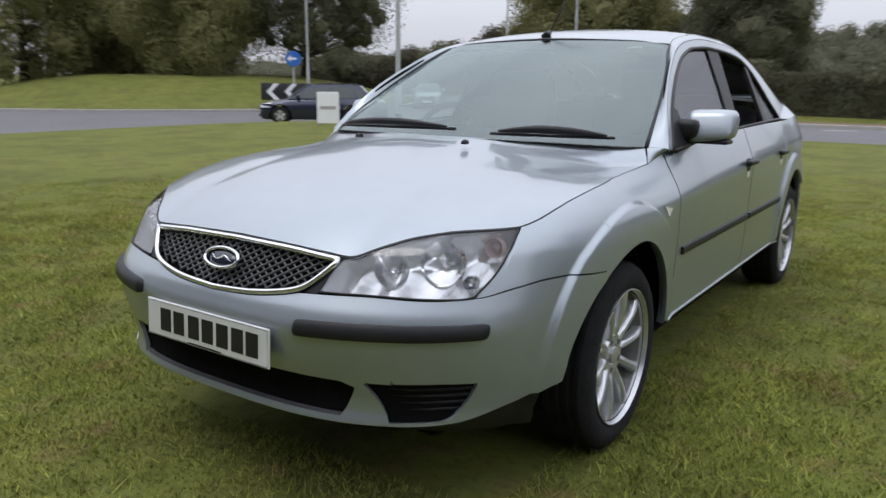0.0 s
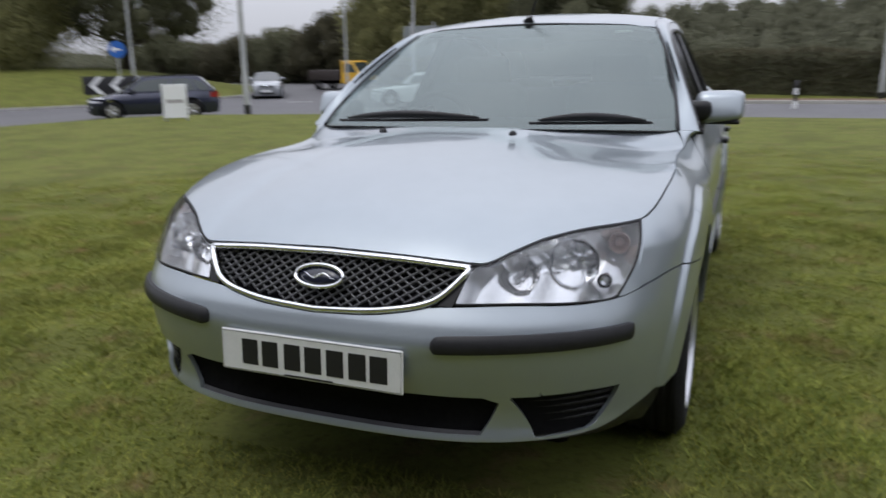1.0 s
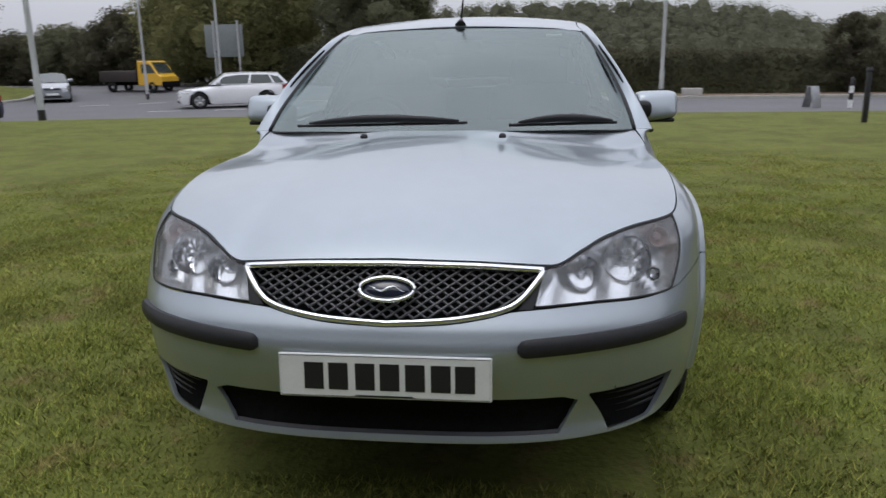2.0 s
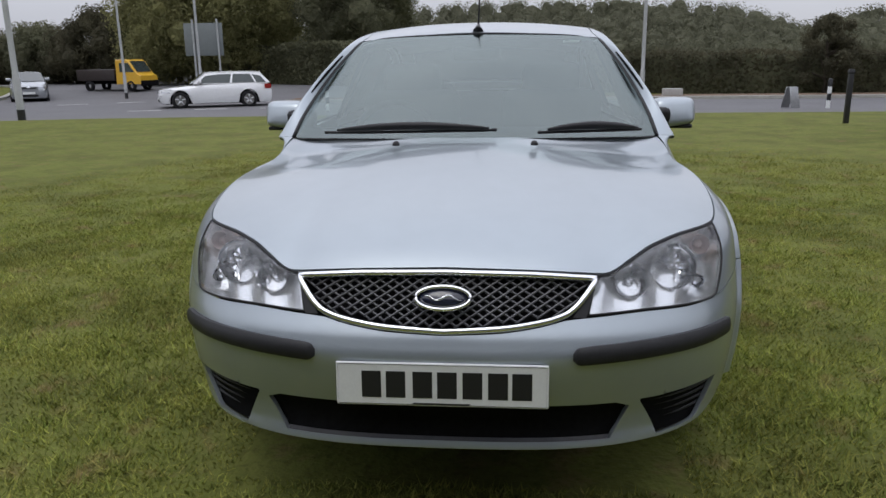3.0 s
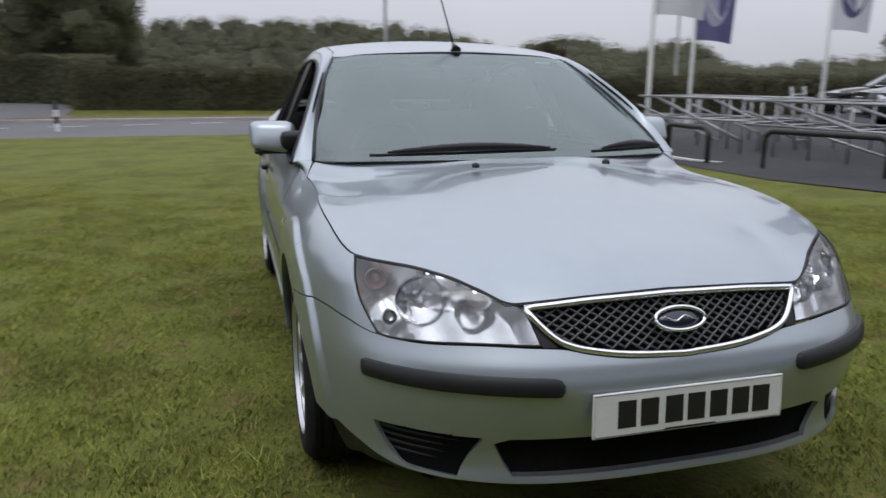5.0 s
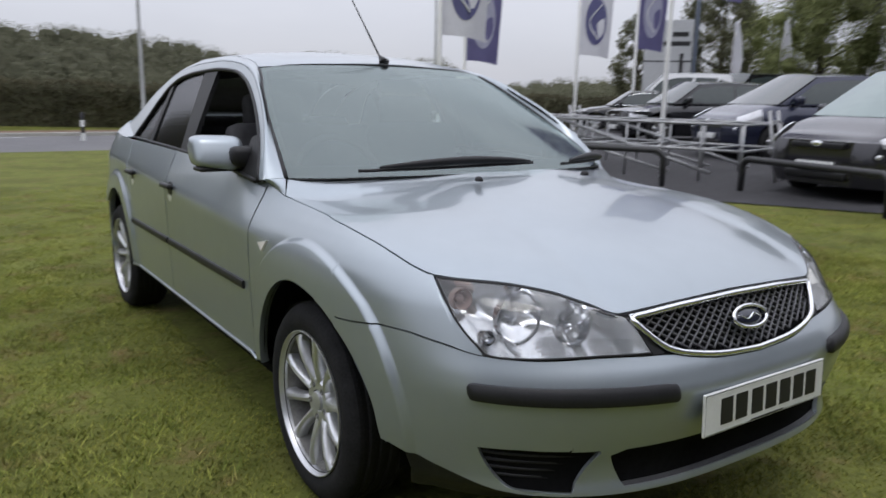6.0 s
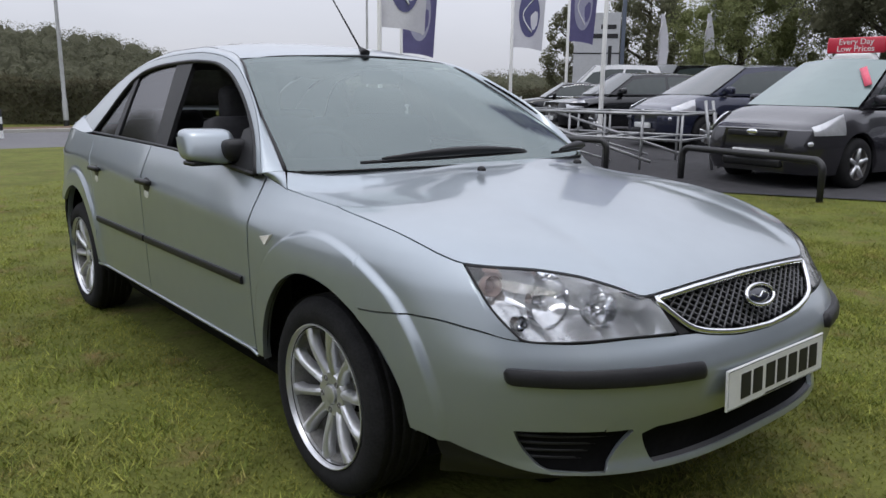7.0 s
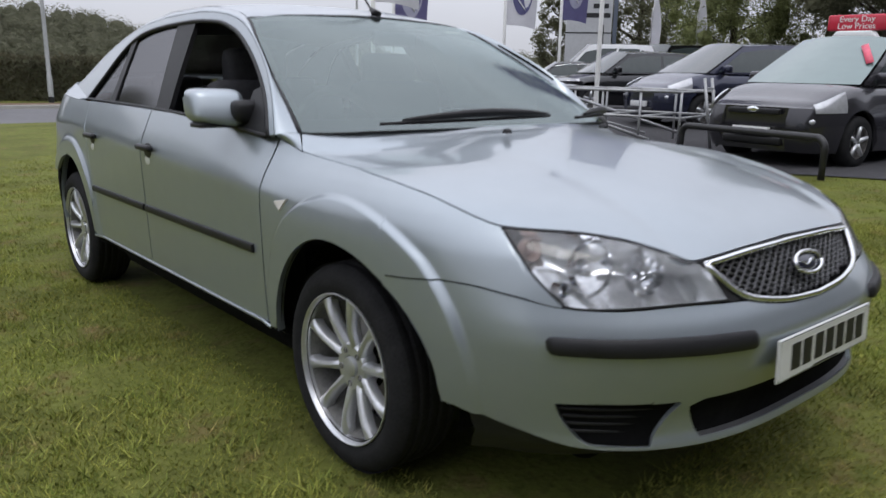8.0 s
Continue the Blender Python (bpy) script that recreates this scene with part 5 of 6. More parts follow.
def shoulder(side):
    """Between the waist, the rear pillar and the boot lid."""
    lo, hi = [], []
    for y in lin(2.72, 3.56, 30):
        p = p_at_y(y) if y <= WB else p_rear(y)
        lo.append(ring(p, float(waist(y))))
        if y < 3.18:
            hi.append(house(y, 1.036 + 0.168 * (y - 2.71)))
        else:
            e = boot[np.argmin(np.abs(boot[:, 0, 1] - y)), -1]
            hi.append(np.array([e[0], y, e[2]]))
    lo, hi = np.array(lo), np.array(hi)
    t = lin(0, 1, 7)[None, :, None]
    return panel([sided(lo[:, None] * (1 - t) + hi[:, None] * t, side)], gap=0, depth=0.01)


both("rear_shoulder", shoulder, PAINT)


def tail_pts(z0, z1, p0, nv=14, round_off=0.0):
    g = np.array([ring(p, lin(z0, z1 - round_off * min(1, abs(ring(p, z1)[0]) / 0.7) ** 2.2, nv)) for p in lin(p0, 3, 24)])
    return panel([g, flip(g)])


part("tail_panel", tail_pts(0.63, 1.1, 2.72, round_off=0.09), PAINT, lid)
part("rear_bumper", tail_pts(0.3, 0.62, 2.36), PAINT, car, "silver-green rear bumper")


def tail_lamp(side):
    return panel([sided(np.array([ring(p, lin(0.76, 1.06, 10)) for p in lin(2.5, 2.71, 12)]), side)], depth=0.03, offset=0.003)


both("tail_lamp", tail_lamp, RED_LAMP, car, "red tail lamp")
bm = bmesh.new()
tube(bm, [(0, 1.01, 1.42), (0, 1.02, 1.432), (0, 1.05, 1.45)], [0.026, 0.017, 0.008], 12)
aerial = part("aerial_base", bm, BLACK_TRIM, car)
bm = bmesh.new()
tube(bm, [(0, 1.05, 1.449), (0, 1.33, 1.74), (0, 1.50, 1.91)], [0.0045, 0.003, 0.002], 6)
part("aerial_rod", bm, BLACK_TRIM, aerial)


# door mirrors
def mirror_shell(side):
    bm = bmesh.new()
    r = bmesh.ops.create_uvsphere(bm, u_segments=32, v_segments=20, radius=1)
    for v in r["verts"]:
        x, y, z = v.co
        sq = lambda a, e: math.copysign(abs(a) ** e, a)
        x, z = sq(x, 0.4), sq(z, 0.42)
        y = sq(y, 0.6) * (0.75 if y > 0 else 1)
        taper = 1 - 0.12 * (x + 1) / 2
        v.co = Vector((side * (0.872 + 0.093 * x), 0.735 + 0.07 * y + 0.03 * (x + 1) / 2 + 0.022 * z, 1.052 + 0.066 * z * taper + 0.005 * x))
    cut = [f for f in bm.faces if f.calc_center_median().y > 0.785]
    bmesh.ops.delete(bm, geom=cut, context="FACES")
    return bm


mirrors = both("door_mirror", mirror_shell, PAINT, front_door, "silver-green door mirror with a black foot")


def mirror_foot(side):
    bm = bmesh.new()
    for v in box(bm, (0.725, 0.63, 0.975), (0.845, 0.735, 1.075), 0.022):
        v.co.x = side * (v.co.x - 0.0)
        v.co.z -= 0.03 * max(0, (abs(v.co.x) - 0.74)) / 0.1 * (v.co.z < 1.02) * -1
    for v in box(bm, (0.79, 0.69, 0.982), (0.95, 0.785, 1.0), 0.008):
        v.co.x = side * v.co.x
    return bm


both("mirror_foot", mirror_foot, BLACK_TRIM, mirrors)


def mirror_face(side):
    bm = bmesh.new()
    box(bm, (0.795, 0.776, 1.004), (0.945, 0.782, 1.1), 0.002)
    if side < 0:
        for v in bm.verts:
            v.co.x *= -1
    return bm


both("mirror_glass", mirror_face, CHROME, mirrors)


# wheels
def wheel():
    w = empty("wheel", Matrix(), "alloy wheel with ten slim spokes and black tyre", "")
    bm = bmesh.new()
    R, hw = 0.316, 0.1
    prof = [(0.216, -hw + 0.012), (0.233, -hw), (0.255, -hw - 0.007), (0.284, -hw - 0.004), (0.304, -hw + 0.012), (0.312, -hw + 0.028)]
    tread = []
    for k, x in enumerate(lin(-hw + 0.03, hw - 0.03, 9)):
        tread += [(R - (0.007 if k % 2 else 0.0), x - 0.003), (R - (0.007 if k % 2 else 0.0), x + 0.011)]
    prof += tread + [(r, -x) for r, x in prof[::-1]]
    lathe(bm, prof, 64, "x")
    part("tyre", bm, RUBBER, w, "black rubber tyre", sharp=45)
    bm = bmesh.new()
    lathe(bm, [(0.217, -0.09), (0.212, 0.04), (0.216, 0.078), (0.222, 0.092), (0.2285, 0.098), (0.2285, 0.104), (0.2255, 0.105), (0.2225, 0.101), (0.219, 0.09), (0.216, 0.078)], 64, "x", closed=True)
    part("rim", bm, ALLOY, w, "silver alloy rim", sharp=50)
    bm = bmesh.new()
    lathe(bm, [(0.2125, 0.08), (0.204, 0.05), (0.198, 0.0), (0.203, -0.09)], 64, "x")
    part("barrel", bm, BARREL, w, "grimy dark inside of the rim")
    # ten blade-like spokes: broad where they leave the hub, waisted, then spread a little at the rim
    for k in range(10):
        a = k * math.tau / 10
        d, q, e = np.array([0, math.cos(a), math.sin(a)]), np.array([0, -math.sin(a), math.cos(a)]), np.array([1, 0, 0])
        rows = []
        for t in lin(0, 1, 11):
            r = 0.058 + (0.219 - 0.058) * t
            hw_ = 0.0175 - 0.014 * t + 0.0165 * t * t + 0.006 * max(0, t - 0.85) / 0.15
            x = 0.066 + 0.026 * math.sin(t * 1.9) - 0.006 * t
            rows.append([d * r + q * hw_ * m_ + e * (x - o) for m_, o in ((-1, 0.034), (-0.95, 0.009), (-0.6, 0.001), (0, -0.0025), (0.6, 0.001), (0.95, 0.009), (1, 0.034))])
        bm = bmesh.new()
        grid_faces(bm, np.array(rows))
        part("spoke", bm, ALLOY, w, sharp=35)
    bm = bmesh.new()
    lathe(bm, [(0.078, 0.024), (0.076, 0.058), (0.068, 0.067), (0.036, 0.066), (0.034, 0.06), (0.03, 0.06), (0.0295, 0.072), (0.022, 0.0755), (0.0005, 0.076)], 40, "x")
    hub = part("hub", bm, ALLOY, w, sharp=40)
    for k in range(5):
        a = (k + 0.5) * math.tau / 5
        bm = bmesh.new()
        lathe(bm, [(0.0105, 0.05), (0.0105, 0.0692), (0.007, 0.07), (0.006, 0.062), (0.0003, 0.062)], 6, "x", (0, 0.053 * math.cos(a), 0.053 * math.sin(a)))
        part("wheel_nut", bm, BARREL, hub, sharp=30)
    bm = bmesh.new()
    lathe(bm, [(0.08, 0.0), (0.15, 0.0), (0.15, -0.022), (0.08, -0.022)], 48, "x")
    part("brake_disc", bm, DISC, w, sharp=30)
    bm = bmesh.new()
    lathe(bm, [(0.19, -0.03), (0.0005, -0.04)], 40, "x")
    part("wheel_back", bm, UNDER, w)
    return w


first = wheel()
for side, y, sp in ((1, -0.012, 8), (-1, -0.012, 12), (1, WB, 20), (-1, WB, 4)):
    m = Matrix.Translation((side * 0.755, y, HUB)) @ (Matrix() if side > 0 else Matrix.Rotation(math.pi, 4, "Z")) @ Matrix.Rotation(radians(sp), 4, "X")
    w = first if (side, y) == (1, -0.012) else copy_thing(first, m)
    w.matrix_basis = m
    w.parent = car


# cabin
def seat(x, y, back_only=False):
    s = empty("seat", Matrix(), "", "")
    s.parent = car
    bm = bmesh.new()
    box(bm, (x - 0.25, y - 0.28, 0.42), (x + 0.25, y + 0.25, 0.58), 0.06)
    part("cushion", bm, CLOTH, s)
    bm = bmesh.new()
    box(bm, (x - 0.26, y + 0.2, 0.52), (x + 0.26, y + 0.34, 1.15), 0.06, Matrix.Rotation(radians(-14), 4, "X"))
    part("backrest", bm, CLOTH, s)
    bm = bmesh.new()
    box(bm, (x - 0.15, y + 0.34, 1.1), (x + 0.15, y + 0.44, 1.28), 0.04)
    part("headrest", bm, CLOTH, s)


for x in (-0.37, 0.37):
    seat(x, 1.05)
bm = bmesh.new()
box(bm, (-0.68, 1.85, 0.4), (0.68, 2.35, 0.58), 0.06)
box(bm, (-0.68, 2.25, 0.5), (0.68, 2.4, 1.12), 0.06, Matrix.Rotation(radians(-18), 4, "X"))
part("rear_bench", bm, CLOTH, car)
for x in (-0.36, 0.36):
    bm = bmesh.new()
    box(bm, (x - 0.14, 2.36, 1.02), (x + 0.14, 2.46, 1.16), 0.035)
    part("rear_headrest", bm, CLOTH_LIGHT, car)
bm = bmesh.new()
g = np.array([[(x, y + 0.18 * (abs(x) / 0.7) ** 2, z) for y, z in ((0.14, 0.965), (0.3, 0.985), (0.5, 0.97), (0.6, 0.92), (0.62, 0.7))] for x in lin(-0.7, 0.7, 30)])
grid_faces(bm, g)
part("dashboard", bm, DASH, car)
bm = bmesh.new()
wheel_m = Matrix.Translation((-0.37, 0.72, 0.93)) @ Matrix.Rotation(radians(66), 4, "X")
tube(bm, [wheel_m @ Vector((0.185 * math.cos(a), 0.185 * math.sin(a), 0)) for a in lin(0, math.tau, 40, endpoint=False)], 0.015, 8, closed=True)
sw = part("steering_wheel", bm, DASH, car)
bm = bmesh.new()
for a in (0.2, math.pi - 0.2, -math.pi / 2):
    tube(bm, [wheel_m @ Vector((0.03 * math.cos(a), 0.03 * math.sin(a), -0.02)), wheel_m @ Vector((0.18 * math.cos(a), 0.18 * math.sin(a), 0))], 0.016, 6)
part("steering_spokes", bm, DASH, sw)
bm = bmesh.new()
box(bm, (-0.11, 0.86, 1.285), (0.11, 0.89, 1.345), 0.012)
part("rear_view_mirror", bm, DASH, car)
bm = bmesh.new()
g = np.array([[(x, y, float(roof_mid(y)) - 0.045 - 0.05 * (abs(x) / 0.56) ** 2.2) for x in lin(-0.56, 0.56, 13)] for y in lin(1.02, 2.4, 14)])
grid_faces(bm, g)
part("headlining", bm, CLOTH_LIGHT, car)
bm = bmesh.new()
box(bm, (-0.72, 0.3, 0.3), (0.72, 3.0, 0.36), 0.02)
box(bm, (-0.72, 2.42, 0.9), (0.72, 3.32, 0.99), 0.02)
box(bm, (-0.7, 2.9, 0.34), (0.7, 3.45, 0.4), 0.02)
part("cabin_floor", bm, CLOTH, car)
for side in (1, -1):
    bm = bmesh.new()
    g = np.array([[(side * (float(belt_w(y)) - 0.09), y, z) for z in lin(0.35, 0.97, 5)] for y in lin(0.4, 2.7, 12)])
    grid_faces(bm, g)
    part("door_card", bm, DASH, car)


# ---- street things ----
def ground_at(x, y):
    return float(land(x, y))


def stand(name, x, y, label, category, turn=0.0, group="", lift=0.0):
    return empty(name, Matrix.Translation((x, y, ground_at(x, y) + lift)) @ Matrix.Rotation(radians(turn), 4, "Z"), label, category, group)


def lamp_post(x, y, h, r, mat, label, door=True, arm=True):
    p = stand("street_lamp", x, y, label, "lamp post")
    bm = bmesh.new()
    lathe(bm, [(r * 1.3, -0.1), (r * 1.3, 1.1), (r * 1.02, 1.18), (r, 2.5), (r * 0.8, h * 0.7), (r * 0.55, h)], 14, "z")
    part("post", bm, mat, p, sharp=40)
    if arm:
        bm = bmesh.new()
        tube(bm, [(0, 0, h - 0.05), (0.05, -0.3, h + 0.12), (0.1, -1.0, h + 0.2)], r * 0.5, 8)
        part("arm", bm, mat, p)
        bm = bmesh.new()
        box(bm, (-0.02, -1.6, h + 0.13), (0.22, -1.0, h + 0.26), 0.05)
        part("lantern", bm, POLE_GREY, p)
    bm = bmesh.new()
    lathe(bm, [(r * 1.36, 0.02), (r * 1.36, 0.3)], 14, "z")
    part("base_band", bm, HOOP, p)
    return p


lamp_post(-12.9, 16.9, 9.0, 0.075, POLE_GREY, "tall pale steel lamp post at the lawn's edge", arm=False)
lamp_post(6.05, 33.5, 9.0, 0.085, POLE_GREY, "grey lamp post across the road")
lamp_post(-18.84, 33.97, 9.0, 0.06, POLE_GREY, "grey lamp post at the junction")
lamp_post(-15.6, 35.5, 9.5, 0.07, POLE_GREY, "grey lamp post beside the road sign")
lamp_post(24.0, 37.6, 9.0, 0.08, POLE_GREY, "grey lamp post beyond the car park", arm=False)
lamp_post(30.5, 18.6, 8.0, 0.11, POLE_GREY, "grey lamp post behind the parked cars", arm=False)
lamp_post(-30.0, 30.5, 9.0, 0.07, POLE_GREY, "slim lamp post beyond the traffic island", arm=False)

# road sign seen from behind
sg = stand("road_sign", -17.0, 39.4, "grey back of a large road sign on two posts", "road sign")
for x in (-0.45, 0.95):
    bm = bmesh.new()
    lathe(bm, [(0.06, -0.1), (0.06, 3.7)], 10, "z", (x, 0, 0))
    part("post", bm, POLE_GREY, sg)
bm = bmesh.new()
box(bm, (-1.0, 0.07, 1.75), (1.2, 0.1, 3.5), 0.01)
part("board", bm, material("grey_sign_back", (0.16, 0.18, 0.18), rough=0.6, vary=0.1), sg)

# chevron board and round blue sign on the island
BLUE = material("blue_sign_face", (0.02, 0.12, 0.42), rough=0.4, vary=0.1, scale=4)
ch = stand("chevron_board", -25.0, 24.6, "black board with white chevrons pointing along the island", "chevron sign", turn=42)
bm = bmesh.new()
box(bm, (-1.7, -0.03, 0.55), (1.7, 0.03, 1.35), 0.01)
board = part("board", bm, INK, ch)
for k in range(4):
    bm = bmesh.new()
    x = -1.45 + k * 0.85
    v = [bm.verts.new((x + a, -0.034, z)) for a, z in ((0, 0.95), (0.36, 1.33), (0.62, 1.33), (0.26, 0.95), (0.62, 0.57), (0.36, 0.57))]
    bm.faces.new((v[0], v[1], v[2], v[3])), bm.faces.new((v[0], v[3], v[4], v[5]))
    part("chevron", bm, PLATE_WHITE, board, smooth=False)
for x in (-1.3, 1.3):
    bm = bmesh.new()
    lathe(bm, [(0.04, -0.4), (0.04, 1.3)], 8, "z", (x, 0.07, 0))
    part("post", bm, POLE_GREY, ch)
bs = stand("blue_sign", -25.6, 25.0, "round blue arrow sign on a grey post", "road sign", turn=42)
bm = bmesh.new()
lathe(bm, [(0.0005, -0.03), (0.37, -0.03), (0.37, 0.0), (0.0005, 0.0)], 32, "y", (0, 0, 2.45))
disc = part("disc", bm, BLUE, bs, smooth=False)
bm = bmesh.new()
box(bm, (-0.22, -0.036, 2.40), (0.16, -0.031, 2.5))
v = [bm.verts.new((x, -0.034, z)) for x, z in ((-0.28, 2.45), (-0.1, 2.62), (-0.1, 2.28))]
bm.faces.new(v)
part("arrow", bm, PLATE_WHITE, disc, smooth=False)
bm = bmesh.new()
lathe(bm, [(0.04, -0.4), (0.04, 2.8)], 8, "z", (0, 0.05, 0))
part("post", bm, POLE_GREY, bs)

# white board on the lawn
wb = stand("lawn_sign", -11.9, 12.65, "white free-standing notice board on the lawn", "sign", turn=40)
bm = bmesh.new()
box(bm, (-0.28, -0.03, 0.06), (0.28, 0.03, 0.86), 0.012)
panel_ob = part("panel", bm, material("white_board", (0.85, 0.86, 0.87), rough=0.4, vary=0.03, scale=6), wb, smooth=False)
bm = bmesh.new()
box(bm, (-0.2, -0.036, 0.42), (0.2, -0.031, 0.5))
part("text_bar", bm, material("pale_grey_print", (0.4, 0.38, 0.38), rough=0.6), panel_ob, smooth=False)
for x in (-0.24, 0.24):
    bm = bmesh.new()
    box(bm, (x - 0.025, -0.14, -0.04), (x + 0.025, 0.14, 0.07), 0.01)
    part("foot", bm, GALV, wb)

# verge marker posts
def marker(x, y):
    m = stand("marker_post", x, y, "black and white verge marker post", "bollard", group="marker posts")
    for k, (z0, z1, mt) in enumerate(((-0.1, 0.28, PLATE_WHITE), (0.28, 0.5, INK), (0.5, 0.72, PLATE_WHITE), (0.72, 0.95, INK))):
        bm = bmesh.new()
        lathe(bm, [(0.065, z0), (0.065, z1)] + ([(0.04, z1 + 0.03), (0.0005, z1 + 0.035)] if k == 3 else []), 12, "z")
        part("band", bm, mt, m, sharp=40)


marker(10.45, 23.7), marker(-6.4, 24.4), marker(2.5, 26.6)
ps = stand("timber_post", 6.34, 12.4, "black timber post on the lawn", "post")
bm = bmesh.new()
box(bm, (-0.042, -0.042, -0.1), (0.042, 0.042, 0.98), 0.01)
part("post", bm, HOOP, ps)
bm = bmesh.new()
box(bm, (-0.05, -0.05, 0.9), (0.05, 0.05, 0.95), 0.008)
part("collar", bm, INK, ps)
fs = stand("folding_sign", 9.4, 24.1, "grey folding road sign seen edge-on", "sign", turn=25)
for s in (-1, 1):
    bm = bmesh.new()
    box(bm, (-0.17, -0.015, -0.05), (0.17, 0.015, 0.72), 0.008, Matrix.Rotation(radians(14 * s), 4, "X"))
    bmesh.ops.translate(bm, vec=(0, 0.16 * s, 0), verts=bm.verts)
    part("leaf", bm, GALV, fs)
sb = stand("service_box", 6.9, 30.9, "low pale utility cabinet at the roadside", "cabinet")
bm = bmesh.new()
box(bm, (-0.4, -0.2, -0.1), (0.4, 0.2, 0.42), 0.03)
part("body", bm, CONCRETE, sb)


# hoops of black tube at the car park's edge
def hoop(a, b, h=0.54):
    a, b = Vector((*a, ground_at(*a))), Vector((*b, ground_at(*b)))
    o = empty("hoop_barrier", Matrix.Translation((a + b) / 2), "black tubular steel hoop barrier beside the lawn", "barrier", "hoop barriers")
    d = (b - a) / 2
    pts = [-d + Vector((0, 0, -0.15)), -d + Vector((0, 0, h - 0.14))]
    for k in range(1, 6):
        t = k / 6 * math.pi / 2
        pts.append(-d + d.normalized() * 0.14 * (1 - math.cos(t)) + Vector((0, 0, h - 0.14 + 0.14 * math.sin(t))))
    pts += [Vector((-p.x, -p.y, p.z)) for p in pts[::-1]]
    bm = bmesh.new()
    tube(bm, pts, 0.044, 10)
    part("tube", bm, HOOP, o)


hoop((5.84, 8.9), (5.84, 7.75)), hoop((6.12, 6.85), (6.75, 5.35)), hoop((7.2, 4.4), (6.75, 2.28), 0.45), hoop((6.45, 10.3), (6.1, 9.25)), hoop((6.7, 1.4), (7.5, -0.7))


# display ramps: ladder frames of galvanised steel
def display_ramp(x, y, turn, length, width, h, label):
    t = stand("display_ramp", x, y, label, "ramp", turn, "display ramps")

    def bar(name, pts, r=0.02):
        bm = bmesh.new()
        tube(bm, pts, r, 6)
        part(name, bm, GALV, t)

    for s in (-width / 2, width / 2):
        bar("rail", [(s, 0, h), (s, length, h)], 0.024)
        bar("lower_rail", [(s, 0, h * 0.55), (s, length, h * 0.55)], 0.022)
        for k in range(int(length / 0.6) + 1):
            bar("upright", [(s, k * 0.6, -0.02), (s, k * 0.6, h)])
        bar("brace", [(s, length * 0.12, 0.12), (s, length * 0.85, h)], 0.026)
        bar("brace", [(s, length * 0.3, 0.1), (s, length, h * 0.8)], 0.02)
    for k in range(int(length / 0.6) + 1):
        bar("cross_bar", [(-width / 2, k * 0.6, h * 0.55), (width / 2, k * 0.6, h * 0.55)])
        bar("cross_bar", [(-width / 2, k * 0.6, h), (width / 2, k * 0.6, h)])
    for s in (-0.17, 0.17):
        bar("ladder_side", [(s, -0.3, -0.02), (s, -0.12, h + 0.2)], 0.024)
    for k in range(4):
        bar("ladder_rung", [(-0.17, -0.27 + k * 0.04, 0.15 + k * 0.24), (0.17, -0.27 + k * 0.04, 0.15 + k * 0.24)], 0.018)


display_ramp(8.35, 4.9, 14, 3.6, 1.5, 0.82, "galvanised steel display ramp with ladder frames")
display_ramp(7.75, 8.4, 17, 2.6, 1.4, 0.8, "galvanised steel display ramp beside the black hoops")


# flags
def flag(x, y, h, r, top, drop, wide, turn, cloth, oval, label, lean=0.06):
    f = stand("flag", x, y, label, "flag", turn, "dealer flags")
    bm = bmesh.new()
    lathe(bm, [(r * 1.15, -0.1), (r, 1.0), (r * 0.75, h), (0.001, h + 0.02)], 12, "z")
    part("pole", bm, POLE_WHITE, f)
    bm = bmesh.new()
    g = []
    for u in np.linspace(0, 1, 14):
        g.append([(r + wide * u * (1 - 0.08 * v), 0.10 * math.sin(u * 5 + v * 2.5) * u + lean * v, top - drop * v - 0.12 * u * u) for v in np.linspace(0, 1, 12)])
    g = np.array(g)
    grid_faces(bm, g)
    cl = part("cloth", bm, cloth, f)
    bm = bmesh.new()
    ov = []
    for k in range(40):
        a = k / 40 * math.tau
        u, v = 0.5 + 0.34 * math.cos(a), 0.5 + 0.34 * math.sin(a)
        ov.append((u, v))
    pt = lambda u, v: (r + wide * u * (1 - 0.08 * v), 0.10 * math.sin(u * 5 + v * 2.5) * u + lean * v - 0.012, top - drop * v - 0.12 * u * u)
    c = bm.verts.new(pt(0.5, 0.5))
    vs = [bm.verts.new(pt(0.5 + (u - 0.5), v)) for u, v in ov]
    for i in range(40):
        bm.faces.new((c, vs[i], vs[(i + 1) % 40]))
    part("oval", bm, oval, cl)
    bm = bmesh.new()
    tube(bm, [Vector(pt(0.5 + 0.2 * math.sin(v * 9), v)) + Vector((0, -0.012, 0)) for v in np.linspace(0.24, 0.76, 20)], 0.02, 5)
    part("stroke", bm, PLATE_WHITE, cl)
    return f


CLOTH_W = material("white_flag_cloth", (0.62, 0.62, 0.66), rough=0.8, vary=0.06, scale=3)
CLOTH_P = material("purple_flag_cloth", (0.14, 0.13, 0.27), rough=0.8, vary=0.12, scale=3)
OVAL_B = material("dull_blue_print", (0.09, 0.09, 0.2), rough=0.7, vary=0.1)
OVAL_G = material("pale_lilac_print", (0.4, 0.4, 0.52), rough=0.7, vary=0.1)
flag(6.75, 11.1, 7.5, 0.045, 4.4, 2.0, 0.95, -28, CLOTH_W, OVAL_B, "white advertising flag with a blue oval on a white pole")
flag(11.2, 16.5, 7.5, 0.05, 4.6, 2.3, 1.0, -32, CLOTH_P, OVAL_G, "purple advertising flag with a pale oval on a white pole", 0.3)
